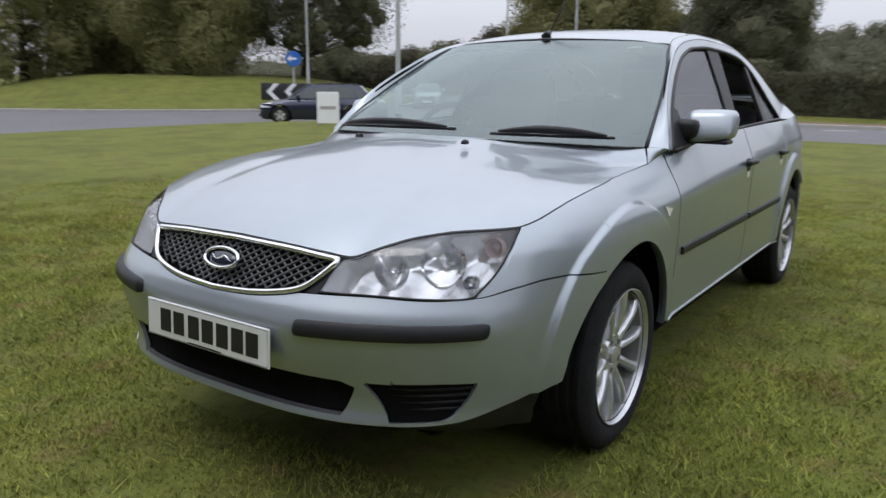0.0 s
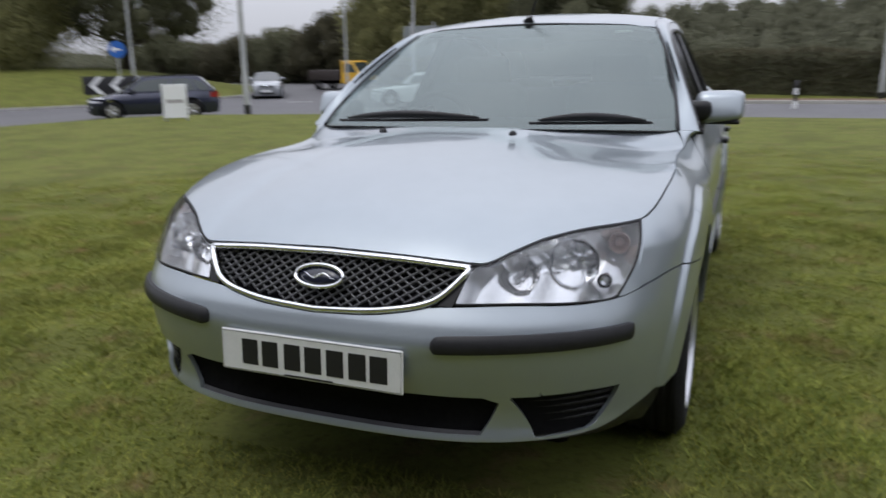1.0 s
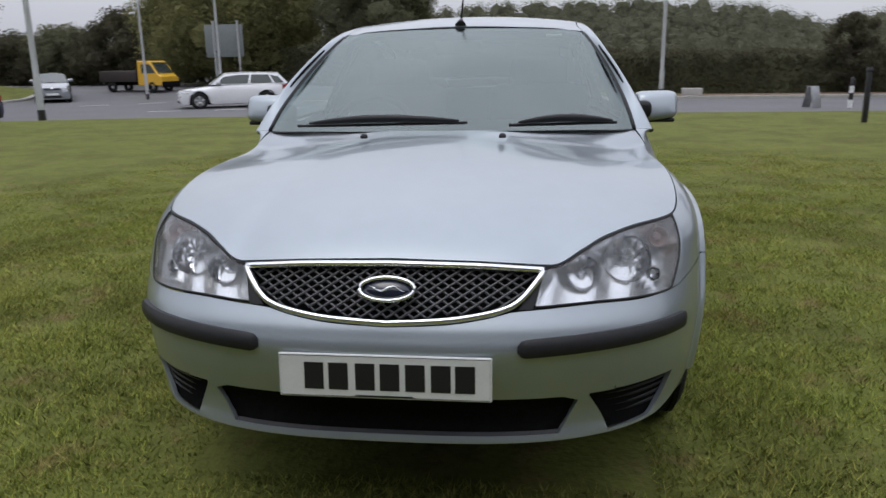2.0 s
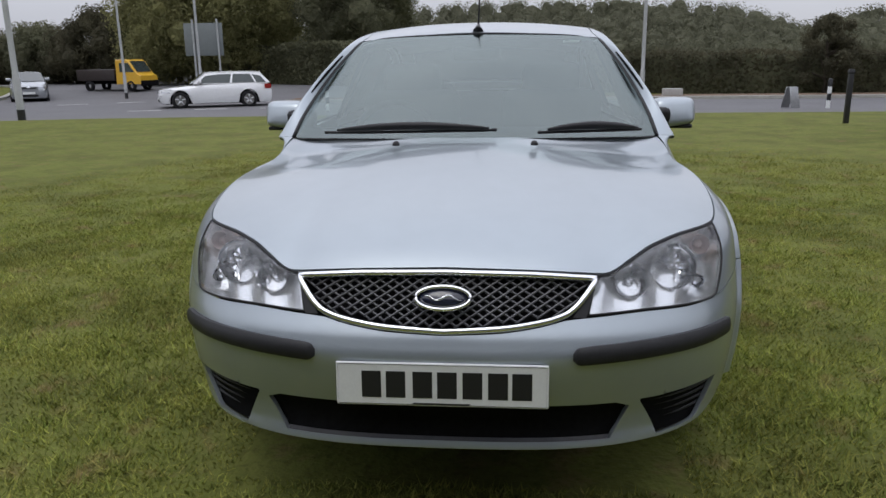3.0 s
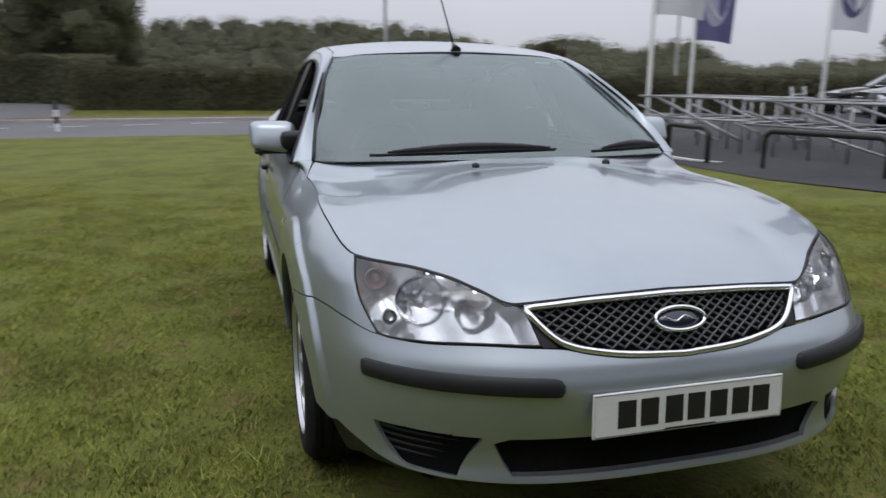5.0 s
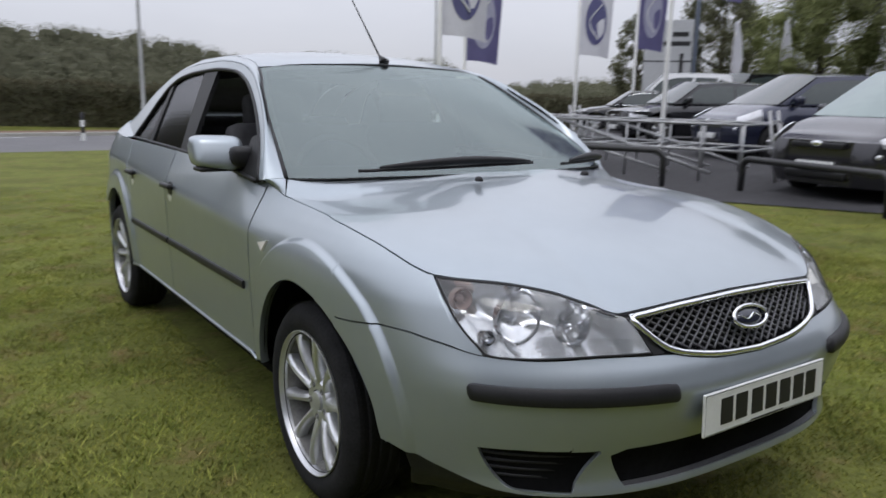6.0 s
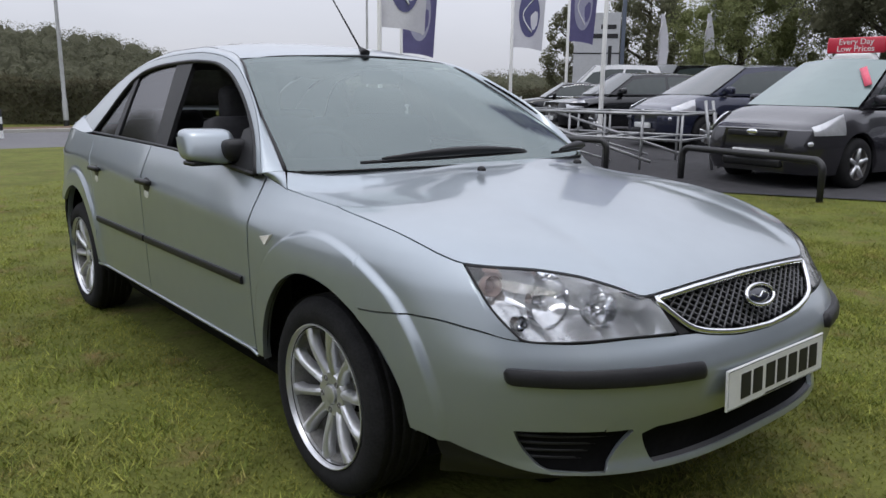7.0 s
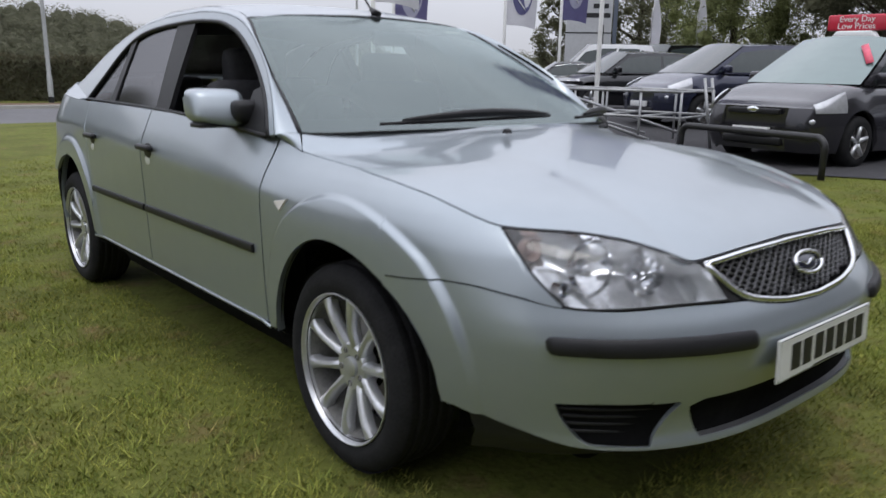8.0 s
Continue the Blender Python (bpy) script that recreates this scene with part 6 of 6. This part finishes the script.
flag(10.0, 8.15, 7.6, 0.045, 6.6, 3.6, 1.35, -45, CLOTH_P, OVAL_G, "purple advertising flag on a white pole by the cars", 0.2)
flag(15.6, 16.5, 7.0, 0.055, 4.5, 2.1, 1.0, -44, CLOTH_W, OVAL_B, "white advertising flag with a blue oval over the parked cars")
flag(19.0, 17.15, 7.0, 0.055, 5.3, 2.5, 0.95, -45, CLOTH_P, OVAL_G, "purple advertising flag with a pale oval over the parked cars", 0.5)
for x, y, h in ((27.0, 19.0, 4.6), (29.0, 18.0, 4.6)):
    f = stand("feather_flag", x, y, "tall narrow white feather flag", "flag", -50, "feather flags")
    bm = bmesh.new()
    tube(bm, [(0, 0, -0.1), (0, 0, h * 0.8), (0.2, 0, h)], 0.025, 6)
    part("pole", bm, POLE_WHITE, f)
    bm = bmesh.new()
    grid_faces(bm, np.array([[(0.03 + 0.4 * u * math.sin(math.pi * min(0.95, 0.1 + 0.8 * v)), 0.05 * math.sin(4 * v), h * (0.3 + 0.68 * v)) for v in np.linspace(0, 1, 12)] for u in (0, 0.5, 1)]))
    part("cloth", bm, CLOTH_W, f)

# grey sign tower
tw = stand("sign_tower", 28.9, 23.9, "tall grey sign tower with a dark name band", "sign", turn=-50)
bm = bmesh.new()
box(bm, (-1.25, -0.25, -0.2), (1.0, 0.25, 5.6), 0.02)
body = part("body", bm, material("grey_sign_panel", (0.46, 0.47, 0.49), rough=0.45, vary=0.08, scale=1), tw, smooth=False)
bm = bmesh.new()
box(bm, (1.05, -0.3, -0.2), (1.25, 0.3, 6.5), 0.02)
part("fin", bm, material("slate_sign_edge", (0.10, 0.12, 0.16), rough=0.4), tw, smooth=False)
for x0, x1, z in ((0.05, 0.8, 4.8), (-0.35, 0.9, 4.36)):
    bm = bmesh.new()
    box(bm, (x0, -0.262, z), (x1, -0.252, z + 0.22))
    part("name_bar", bm, INK, body, smooth=False)
bm = bmesh.new()
box(bm, (-1.25, -0.262, 3.6), (1.0, -0.252, 3.66))
part("joint", bm, INK, body, smooth=False)
bm = bmesh.new()
box(bm, (0.45, -0.27, 1.8), (0.62, -0.252, 4.0))
part("slot", bm, INK, body, smooth=False)


# ---- other cars ----
def car_paint(name, base, metal=0.4):
    return material(name, base, rough=0.25, metal=metal, coat=0.8, vary=0.05, scale=1.5)


def other_car(x, y, turn, L, W, H, paint, label, hood=0.92, nose=0.68, cowl=0.27, roof0=0.43, roof1=0.8, tail=0.97, belt=0.93, deck=None, light_roof=None, group="", rail=None, back=0.7, screen=None):
    """A parked car, nose towards -y. cowl, roof0, roof1, tail: where along its length the windscreen's foot, the roof's two ends and the rear window's foot lie."""
    c = stand("car", x, y, label, "car", turn, group)
    deck = deck or belt + 0.06
    hw = W / 2
    top = curve((0, nose - 0.1), (0.012, nose), (0.05, nose + 0.07), (cowl * 0.6, hood - 0.03), (cowl, hood + 0.03), (0.5, belt + 0.02), (min(tail, 0.975), deck), (0.985, deck - 0.04), (1, deck - 0.18))
    plan = curve((0, hw * 0.5), (0.008, hw * 0.68), (0.022, hw * 0.8), (0.05, hw * 0.89), (0.12, hw * 0.97), (0.3, hw), (0.75, hw), (0.93, hw * 0.93), (0.98, hw * 0.84), (1, hw * 0.7))
    fy, ry, wr = 0.19 * L, 0.785 * L, 0.325
    st = np.unique(np.r_[np.linspace(0, 0.06, 13), np.linspace(0.06, 0.94, 58), np.linspace(0.94, 1, 7)])
    rows = []
    for s in st:
        yy, w, t = s * L, float(plan(s)), float(top(s))
        low = 0.2
        for ax in (fy, ry):
            if abs(yy - ax) < wr + 0.05:
                low = max(low, wr + math.sqrt((wr + 0.05) ** 2 - (yy - ax) ** 2))
        low = min(low, t - 0.12)
        prof = [(0.95, low), (1.0, low + (0.55 - 0.2) * 0.4 if low < 0.4 else low + 0.02), (1.0, max(0.58, low + 0.04)), (0.985, max(0.74, low + 0.06)), (0.955, max(t - 0.09, low + 0.08)), (0.90, t - 0.035), (0.8, t - 0.012), (0.55, t + 0.004), (0.25, t + 0.012), (0, t + 0.014)]
        zs = np.maximum.accumulate([q[1] for q in prof])
        bulge = 1.1 * max(0, 1 - s / 0.16) - 0.7 * max(0, 1 - (1 - s) / 0.12)
        rows.append([(w * q[0], yy + bulge * (z - 0.5) ** 2, z) for q, z in zip(prof, zs)])
    g = np.array(rows)
    bm = bmesh.new()
    grid_faces(bm, g), grid_faces(bm, flip(g))
    bmesh.ops.remove_doubles(bm, verts=bm.verts, dist=1e-4)
    bm.faces.new([bm.verts.new(v) for v in g[0]] + [bm.verts.new(v) for v in flip(g)[0][::-1][1:]])
    bm.faces.new([bm.verts.new(v) for v in g[-1]] + [bm.verts.new(v) for v in flip(g)[-1][::-1][1:]])
    body = part("body", bm, paint, c, sharp=50)
    # upper body
    yb0, yr0, yr1, yb1 = cowl * L, roof0 * L, roof1 * L, tail * L
    foot, head = hw * 0.9, hw * back
    zf, zh = belt, H - 0.05

    def side_pt(u, v, proud=0.0):
        ya, yb = yb0 + (yr0 - yb0) * v, yb1 + (yr1 - yb1) * v
        bow = 0.05 * math.sin(math.pi * min(max(u, 0), 1))
        z = zf + (zh - zf) * v + 0.03 * math.sin(math.pi * u) * v
        return np.array([foot + (head - foot) * v**1.2 + bow * (1 - v) * 0.5 + proud, ya + (yb - ya) * u, z])

    G = np.array([[side_pt(u, v) for v in np.linspace(0, 1, 9)] for u in np.linspace(0, 1, 40)])
    bm = bmesh.new()
    grid_faces(bm, G), grid_faces(bm, flip(G))
    roofg = np.array([[(s * side_pt(u, 1)[0], side_pt(u, 1)[1] - 0.06 * (1 - s * s) * (1 - u) + 0.05 * (1 - s * s) * u, side_pt(u, 1)[2] + 0.05 * (1 - s * s)) for s in np.linspace(-1, 1, 15)] for u in np.linspace(0, 1, 14)])
    grid_faces(bm, roofg)
    part("roof", bm, light_roof or paint, c, sharp=60)
    wg = []
    for v in np.linspace(0.0, 1, 8):
        p = side_pt(0, v)
        wg.append([(s * p[0], p[1] - 0.16 * (1 - s * s) * (1 - v) - 0.06 * (1 - s * s) * v - 0.006, p[2] + 0.012 + 0.05 * (1 - s * s) * v) for s in np.linspace(-0.97, 0.97, 13)])
    bm = bmesh.new()
    grid_faces(bm, np.array(wg))
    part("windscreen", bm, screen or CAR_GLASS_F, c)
    bg = []
    for v in np.linspace(0.05, 0.97, 6):
        p = side_pt(1, v)
        bg.append([(s * p[0], p[1] + 0.07 * (1 - s * s) + 0.006, p[2] + 0.03 * (1 - s * s) * v) for s in np.linspace(-0.95, 0.95, 9)])
    bm = bmesh.new()
    grid_faces(bm, np.array(bg))
    part("rear_window", bm, CAR_GLASS, c)
    for side in (1, -1):
        for u0, u1 in ((0.05, 0.47), (0.5, 0.80), (0.825, 0.95)):
            gl = np.array([[side_pt(u, v, 0.006) for v in np.linspace(0.06, 0.86 - 0.2 * max(0, (u - 0.8) / 0.2) - 0.14 * max(0, (0.25 - u) / 0.25), 6)] for u in np.linspace(u0, u1, 12)])
            bm = bmesh.new()
            grid_faces(bm, sided(gl, side))
            part("side_window", bm, CAR_GLASS, c)
        if rail:
            bm = bmesh.new()
            tube(bm, [sided(side_pt(u, 0.88 - 0.22 * max(0, (u - 0.8) / 0.2) - 0.14 * max(0, (0.25 - u) / 0.25), 0.01), side) for u in np.linspace(0.03, 0.96, 30)] + [sided(side_pt(u, 0.04, 0.01), side) for u in np.linspace(0.96, 0.03, 24)], 0.012, 6)
            part("window_trim", bm, CHROME, c)
        # lamps, mirrors, handles
        lm = np.array([[(side * float(plan(s)) * q * 1.006, s * L - 0.012, z) for z, q in zip(np.linspace(nose - 0.1 + 0.1 * s, float(top(s)) - 0.03, 5), (0.99, 0.985, 0.97, 0.95, 0.92))] for s in np.linspace(0.03, 0.125, 10)])
        bm = panel([lm + np.array([0, 0.01, 0])], gap=0, depth=0.02)
        part("headlamp", bm, CAR_LAMP, c)
        tl = np.array([[(side * float(plan(s)) * 1.012, s * L + 0.006, z) for z in np.linspace(deck - 0.28, deck - 0.1, 4)] for s in np.linspace(0.93, 0.992, 6)])
        bm = bmesh.new()
        grid_faces(bm, tl)
        part("tail_lamp", bm, RED_LAMP, c)
        bm = bmesh.new()
        p = side_pt(0.06, 0.08)
        box(bm, (min(side * (p[0] - 0.03), side * (p[0] + 0.2)), p[1] + 0.02, belt + 0.02), (max(side * (p[0] - 0.03), side * (p[0] + 0.2)), p[1] + 0.13, belt + 0.16), 0.035)
        part("door_mirror", bm, paint, c)
        for ay in (fy, ry):
            bm = bmesh.new()
            lathe(bm, [(0.2, -0.1), (0.25, -0.105), (0.3, -0.095), (wr, -0.06), (wr, 0.06), (0.3, 0.095), (0.25, 0.105), (0.2, 0.1)], 28, "x", (side * (hw - 0.11), ay, wr))
            wl = part("wheel", bm, RUBBER, c)
            bm = bmesh.new()
            xo = side * (hw - 0.01)
            lathe(bm, [(0.225, xo - side * 0.09), (0.215, xo), (0.2, xo), (0.195, xo - side * 0.05), (0.0005, xo - side * 0.06)], 28, "x", (0, ay, wr))
            part("rim", bm, DISC, wl, sharp=40)
            bm = bmesh.new()
            for k in range(5):
                a = k * math.tau / 5 + 0.3
                tube(bm, [(xo - side * 0.035, ay + 0.03 * math.cos(a), wr + 0.03 * math.sin(a)), (xo - side * 0.012, ay + 0.2 * math.cos(a), wr + 0.2 * math.sin(a))], [0.035, 0.026], 6)
            part("spokes", bm, ALLOY, wl)
    bm = bmesh.new()
    box(bm, (-hw * 0.4, -0.012, nose - 0.13), (hw * 0.4, 0.05, nose - 0.06), 0.015)
    part("grille", bm, BLACK_TRIM, c)
    bm = bmesh.new()
    box(bm, (-hw * 0.46, -0.01, 0.27), (hw * 0.46, 0.1, 0.38), 0.03)
    part("lower_intake", bm, BLACK_TRIM, c)
    bm = bmesh.new()
    box(bm, (-0.26, -0.03, nose - 0.39), (0.26, 0.015, nose - 0.29), 0.004)
    part("number_plate", bm, PLATE_WHITE, c)
    bm = bmesh.new()
    bmesh.ops.create_uvsphere(bm, u_segments=16, v_segments=8, radius=1, matrix=Matrix.Translation((0, -0.012, nose - 0.075)) @ Matrix.Diagonal((0.085, 0.014, 0.036, 1)))
    part("badge", bm, CHROME, c)
    for side in (1, -1):
        bm = bmesh.new()
        bmesh.ops.create_uvsphere(bm, u_segments=14, v_segments=8, radius=1, matrix=Matrix.Translation((side * hw * 0.78, 0.032 * L, nose - 0.2)) @ Matrix.Diagonal((0.048, 0.06, 0.042, 1)))
        part("fog_lamp", bm, CAR_LAMP, c)
    bm = bmesh.new()
    box(bm, (-hw * 0.85, 0.25, 0.18), (hw * 0.85, L - 0.25, 0.5), 0.05)
    part("underside", bm, UNDER, c)
    return c


CAR_GLASS = material("dark_car_window", (0.04, 0.052, 0.05), rough=0.06, spec=0.5, coat=0.3, vary=0.1)
CAR_GLASS_F = material("reflecting_windscreen", (0.035, 0.045, 0.044), rough=0.05, spec=0.6, coat=0.5, vary=0.12, scale=0.7)
# windscreen whose sky sheen is put into the pale green base colour
SHEEN_SCREEN = material("sheen_pale_green_windscreen", (0.15, 0.21, 0.2), rough=0.05, spec=0.6, coat=0.6, vary=0.05, scale=0.6)
CAR_LAMP = material("pale_headlamp", (0.6, 0.61, 0.63), rough=0.12, metal=0.5, coat=0.8, vary=0.2, scale=12)
GREY_P, NAVY_P = car_paint("charcoal_car_paint", (0.035, 0.034, 0.04)), car_paint("dark_navy_car_paint", (0.02, 0.024, 0.05))
BLACK_P, WHITE_P = car_paint("black_car_paint", (0.012, 0.013, 0.015)), car_paint("white_car_paint", (0.72, 0.73, 0.74), 0.0)
SILVER_P, YELLOW_P = car_paint("silver_car_paint", (0.4, 0.42, 0.44), 0.6), material("yellow_cab_paint", (0.62, 0.36, 0.03), rough=0.35, coat=0.4, vary=0.06)
mpv = dict(hood=1.0, nose=0.78, cowl=0.2, roof0=0.4, roof1=0.88, tail=0.985, belt=1.02)
smax = other_car(7.29, 3.46, -97, 4.77, 1.84, 1.66, GREY_P, "charcoal people carrier with a red price sign on its roof", group="parked cars", screen=SHEEN_SCREEN, **mpv)
other_car(10.5, 7.5, -112, 4.5, 1.83, 1.6, NAVY_P, "dark navy people carrier parked nose to the lawn", group="parked cars", **mpv)
other_car(11.96, 11.34, -116, 4.4, 1.82, 1.45, BLACK_P, "black hatchback parked nose to the lawn", group="parked cars", hood=0.88, nose=0.7, belt=0.93, roof1=0.82)
other_car(17.3, 18.6, -133, 4.9, 1.85, 1.46, BLACK_P, "black saloon with bright window trim", group="parked cars", rail=True, hood=0.9, belt=0.95, cowl=0.3, roof0=0.44, roof1=0.72, tail=0.9)
other_car(19.6, 18.7, -140, 4.6, 1.85, 2.1, WHITE_P, "white tall estate car behind the dark cars", group="parked cars", **dict(mpv, belt=1.1, hood=1.1))
other_car(21.5, 16.3, -104, 5.2, 1.95, 1.95, BLACK_P, "long black van behind the parked cars", group="parked cars", **dict(mpv, belt=1.25, hood=1.15, nose=0.9, roof0=0.33))
other_car(11.8, -0.9, -90, 4.4, 1.82, 1.6, NAVY_P, "dark people carrier parked nose to the lawn", group="parked cars", **mpv)
other_car(-13.75, 26.75, -67, 4.35, 1.81, 1.38, WHITE_P, "white estate car crossing the junction", hood=0.86, nose=0.7, cowl=0.3, roof0=0.42, roof1=0.9, tail=0.985, belt=0.94)
other_car(-22.6, 32.0, 32, 3.9, 1.65, 1.4, SILVER_P, "silver hatchback waiting at the junction", **dict(mpv, belt=0.98, hood=0.95))
other_car(-19.9, 17.6, -50, 4.3, 1.8, 1.45, NAVY_P, "dark blue hatchback on the roundabout", hood=0.88, nose=0.7, belt=0.93, roof1=0.85)

# white panel van far up the road
other_car(-40, 52, -20, 5.0, 1.95, 2.3, WHITE_P, "white van beyond the traffic island", **dict(mpv, belt=1.3, hood=1.2, nose=0.95, roof0=0.33))

# price sign on the roof of the people carrier
RED = material("red_sign_plastic", (0.55, 0.02, 0.05), rough=0.4, coat=0.3, vary=0.05)
rs_ = empty("roof_sign", smax.matrix_world @ Matrix.Translation((-0.1, 2.3, 1.655)) @ Matrix.Rotation(radians(12), 4, "Z"), "red roof sign with white words on a white base", "sign")
bm = bmesh.new()
for v in box(bm, (-0.3, -0.13, -0.01), (0.3, 0.13, 0.1), 0.025):
    v.co.x *= 1 - 0.25 * max(0, v.co.z) / 0.1
part("base", bm, PLATE_WHITE, rs_)
bm = bmesh.new()
box(bm, (-0.39, -0.025, 0.105), (0.39, 0.025, 0.325), 0.024)
sp = part("panel", bm, RED, rs_)
for txt, z in (("Every Day", 0.228), ("Low Prices", 0.132)):
    fc = bpy.data.curves.new("words", "FONT")
    fc.body, fc.size, fc.align_x, fc.extrude = txt, 0.112, "CENTER", 0.002
    fc.materials.append(PLATE_WHITE)
    fo = new("words", fc)
    fo.parent = sp
    fo.matrix_basis = Matrix.Translation((0, -0.03, z)) @ Matrix.Rotation(radians(90), 4, "X")
bm = bmesh.new()
box(bm, (-0.045, -0.003, -0.23), (0.045, 0.003, 0.23))
st_ = part("sticker", bm, material("faded_red_sticker", (0.72, 0.1, 0.16), rough=0.4, vary=0.15, scale=12), smax)
st_.matrix_basis = Matrix.Translation((0.56, 1.455, 1.42)) @ Matrix.Rotation(radians(-52), 4, "X") @ Matrix.Rotation(radians(-35), 4, "Y")

# tipper truck with a yellow cab
tk = stand("truck", -21.1, 37.3, "tipper truck with a yellow cab and dark body", "truck", turn=-12)
tk.scale = (0.72, 0.72, 0.72)
bm = bmesh.new()
cab = [(0, 0.55), (0, 1.1), (0.35, 1.3), (0.95, 2.15), (1.15, 2.25), (2.05, 2.25), (2.1, 0.55)]
rows = np.array([[(3.0 - a, s, z) for a, z in cab] for s in (-0.95, -0.85, 0.85, 0.95)])
rows[[0, 3], :, 2] -= 0.05
grid_faces(bm, rows)
for r in (rows[0], rows[-1]):
    bm.faces.new([bm.verts.new(v) for v in r])
cb = part("cab", bm, YELLOW_P, tk, smooth=False)
bm = bmesh.new()
v = [bm.verts.new(p) for p in ((2.63, -0.8, 1.36), (2.63, 0.8, 1.36), (2.07, 0.8, 2.12), (2.07, -0.8, 2.12))]
bm.faces.new(v)
bmesh.ops.translate(bm, vec=(0.02, 0, 0.01), verts=bm.verts)
part("windscreen", bm, CAR_GLASS_F, cb)
for s in (-0.957, 0.957):
    bm = bmesh.new()
    bm.faces.new([bm.verts.new((x, s, z)) for x, z in ((2.5, 1.35), (2.05, 2.0), (1.25, 2.0), (1.25, 1.35))])
    part("cab_window", bm, CAR_GLASS, cb)
bm = bmesh.new()
box(bm, (-2.6, -1.0, 0.75), (0.75, 1.0, 1.55), 0.04)
part("tipper_body", bm, material("dark_brown_steel", (0.03, 0.022, 0.02), rough=0.6, vary=0.3), tk)
bm = bmesh.new()
box(bm, (-2.5, -0.4, 0.5), (2.8, 0.4, 0.75), 0.03)
box(bm, (2.95, -0.95, 0.35), (3.08, 0.95, 0.75), 0.03)
part("chassis", bm, UNDER, tk)
for x in (-1.6, 2.1):
    for s in (-0.85, 0.85):
        bm = bmesh.new()
        lathe(bm, [(0.2, -0.12), (0.33, -0.12), (0.38, -0.08), (0.38, 0.08), (0.33, 0.12), (0.2, 0.12)], 24, "y", (x, s, 0.38))
        part("wheel", bm, RUBBER, tk)


# ---- grass blades where the camera passes nearest ----
def blades(n, seed):
    rng = np.random.default_rng(seed)
    x = rng.uniform(-8.4, 7.5, n * 3)
    y = rng.uniform(-2.6, 11.5, n * 3)
    tuft = np.sin(x * 5.1 + 2 * np.sin(y * 3.3)) * np.sin(y * 4.7 + 1.6 * np.sin(x * 2.9))
    keep = rng.uniform(0, 1, n * 3) < np.clip(1.3 - np.maximum(0, y - 0.5) * 0.14 - np.maximum(0, np.abs(x) - 3.4) * 0.25, 0.0, 1) * (0.7 + 0.3 * tuft)
    keep &= ~((np.abs(x) < 0.72) & (y > -0.3) & (y < 3.9))
    keep &= x < lot_edge(y) + 0.02
    x, y, tuft = x[keep][:n], y[keep][:n], tuft[keep][:n]
    n = len(x)
    z = land(x, y)
    patch = np.sin(x * 1.7 + 1.3 * np.sin(y * 1.1)) + np.sin(y * 2.1 + 1.7 * np.sin(x * 0.9 + 2))
    h = rng.uniform(0.007, 0.02, n) * (1 + 0.4 * tuft) * (1 + 0.3 * np.clip(patch, -0.6, 1.6))
    w = rng.uniform(0.0018, 0.0036, n)
    a = rng.uniform(0, math.tau, n)
    lean = rng.normal(0, 0.85, (n, 2)) * h[:, None]
    v = np.empty((n, 3, 3))
    v[:, 0] = np.c_[x - w * np.cos(a), y - w * np.sin(a), z - 0.002]
    v[:, 1] = np.c_[x + w * np.cos(a), y + w * np.sin(a), z - 0.002]
    v[:, 2] = np.c_[x + lean[:, 0], y + lean[:, 1], z + h]
    me = bpy.data.meshes.new("grass")
    me.vertices.add(n * 3), me.loops.add(n * 3), me.polygons.add(n)
    me.vertices.foreach_set("co", v.ravel())
    me.loops.foreach_set("vertex_index", np.arange(n * 3))
    me.polygons.foreach_set("loop_start", np.arange(0, n * 3, 3))
    me.polygons.foreach_set("loop_total", np.full(n, 3))
    me.update()
    me.validate()
    m = lawn("grass_blades", 1.8, 0.0, 0.3, 1.17)
    me.materials.append(m)
    return tagged(new("grass", me), "short mown grass blades of the lawn", "grass", kind="stuff")


blades(850000, 9)


# coarser tufts scattered through the mown lawn
def tufts(count, seed):
    rng = np.random.default_rng(seed)
    cx, cy = rng.uniform(-6.5, 6.2, count), rng.uniform(-2.5, 7.0, count)
    keep = ~((np.abs(cx) < 0.95) & (cy > -0.75) & (cy < 4.1))
    keep &= rng.uniform(0, 1, count) < np.clip(1.5 - np.hypot(cx, cy - 0.3) / 4.2, 0, 1)
    cx, cy = cx[keep], cy[keep]
    per = 46
    n = len(cx) * per
    size = np.repeat(rng.uniform(0.03, 0.1, len(cx)), per)
    x, y = np.repeat(cx, per) + rng.normal(0, 1, n) * size, np.repeat(cy, per) + rng.normal(0, 1, n) * size
    z, h = land(x, y), rng.uniform(0.018, 0.042, n)
    w, a = rng.uniform(0.002, 0.0042, n), rng.uniform(0, math.tau, n)
    lean = rng.normal(0, 0.75, (n, 2)) * h[:, None]
    v = np.stack([np.c_[x - w * np.cos(a), y - w * np.sin(a), z - 0.002], np.c_[x + w * np.cos(a), y + w * np.sin(a), z - 0.002], np.c_[x + lean[:, 0], y + lean[:, 1], z + h]], 1)
    me = bpy.data.meshes.new("grass_tufts")
    me.from_pydata(v.reshape(-1, 3).tolist(), [], np.arange(n * 3).reshape(-1, 3).tolist())
    me.materials.append(lawn("tuft_blades", 2.0, 0.0, 0.35, 1.1))
    return tagged(new("grass_tufts", me), "coarser grass tufts standing in the lawn", "grass", kind="stuff")


tufts(4200, 21)
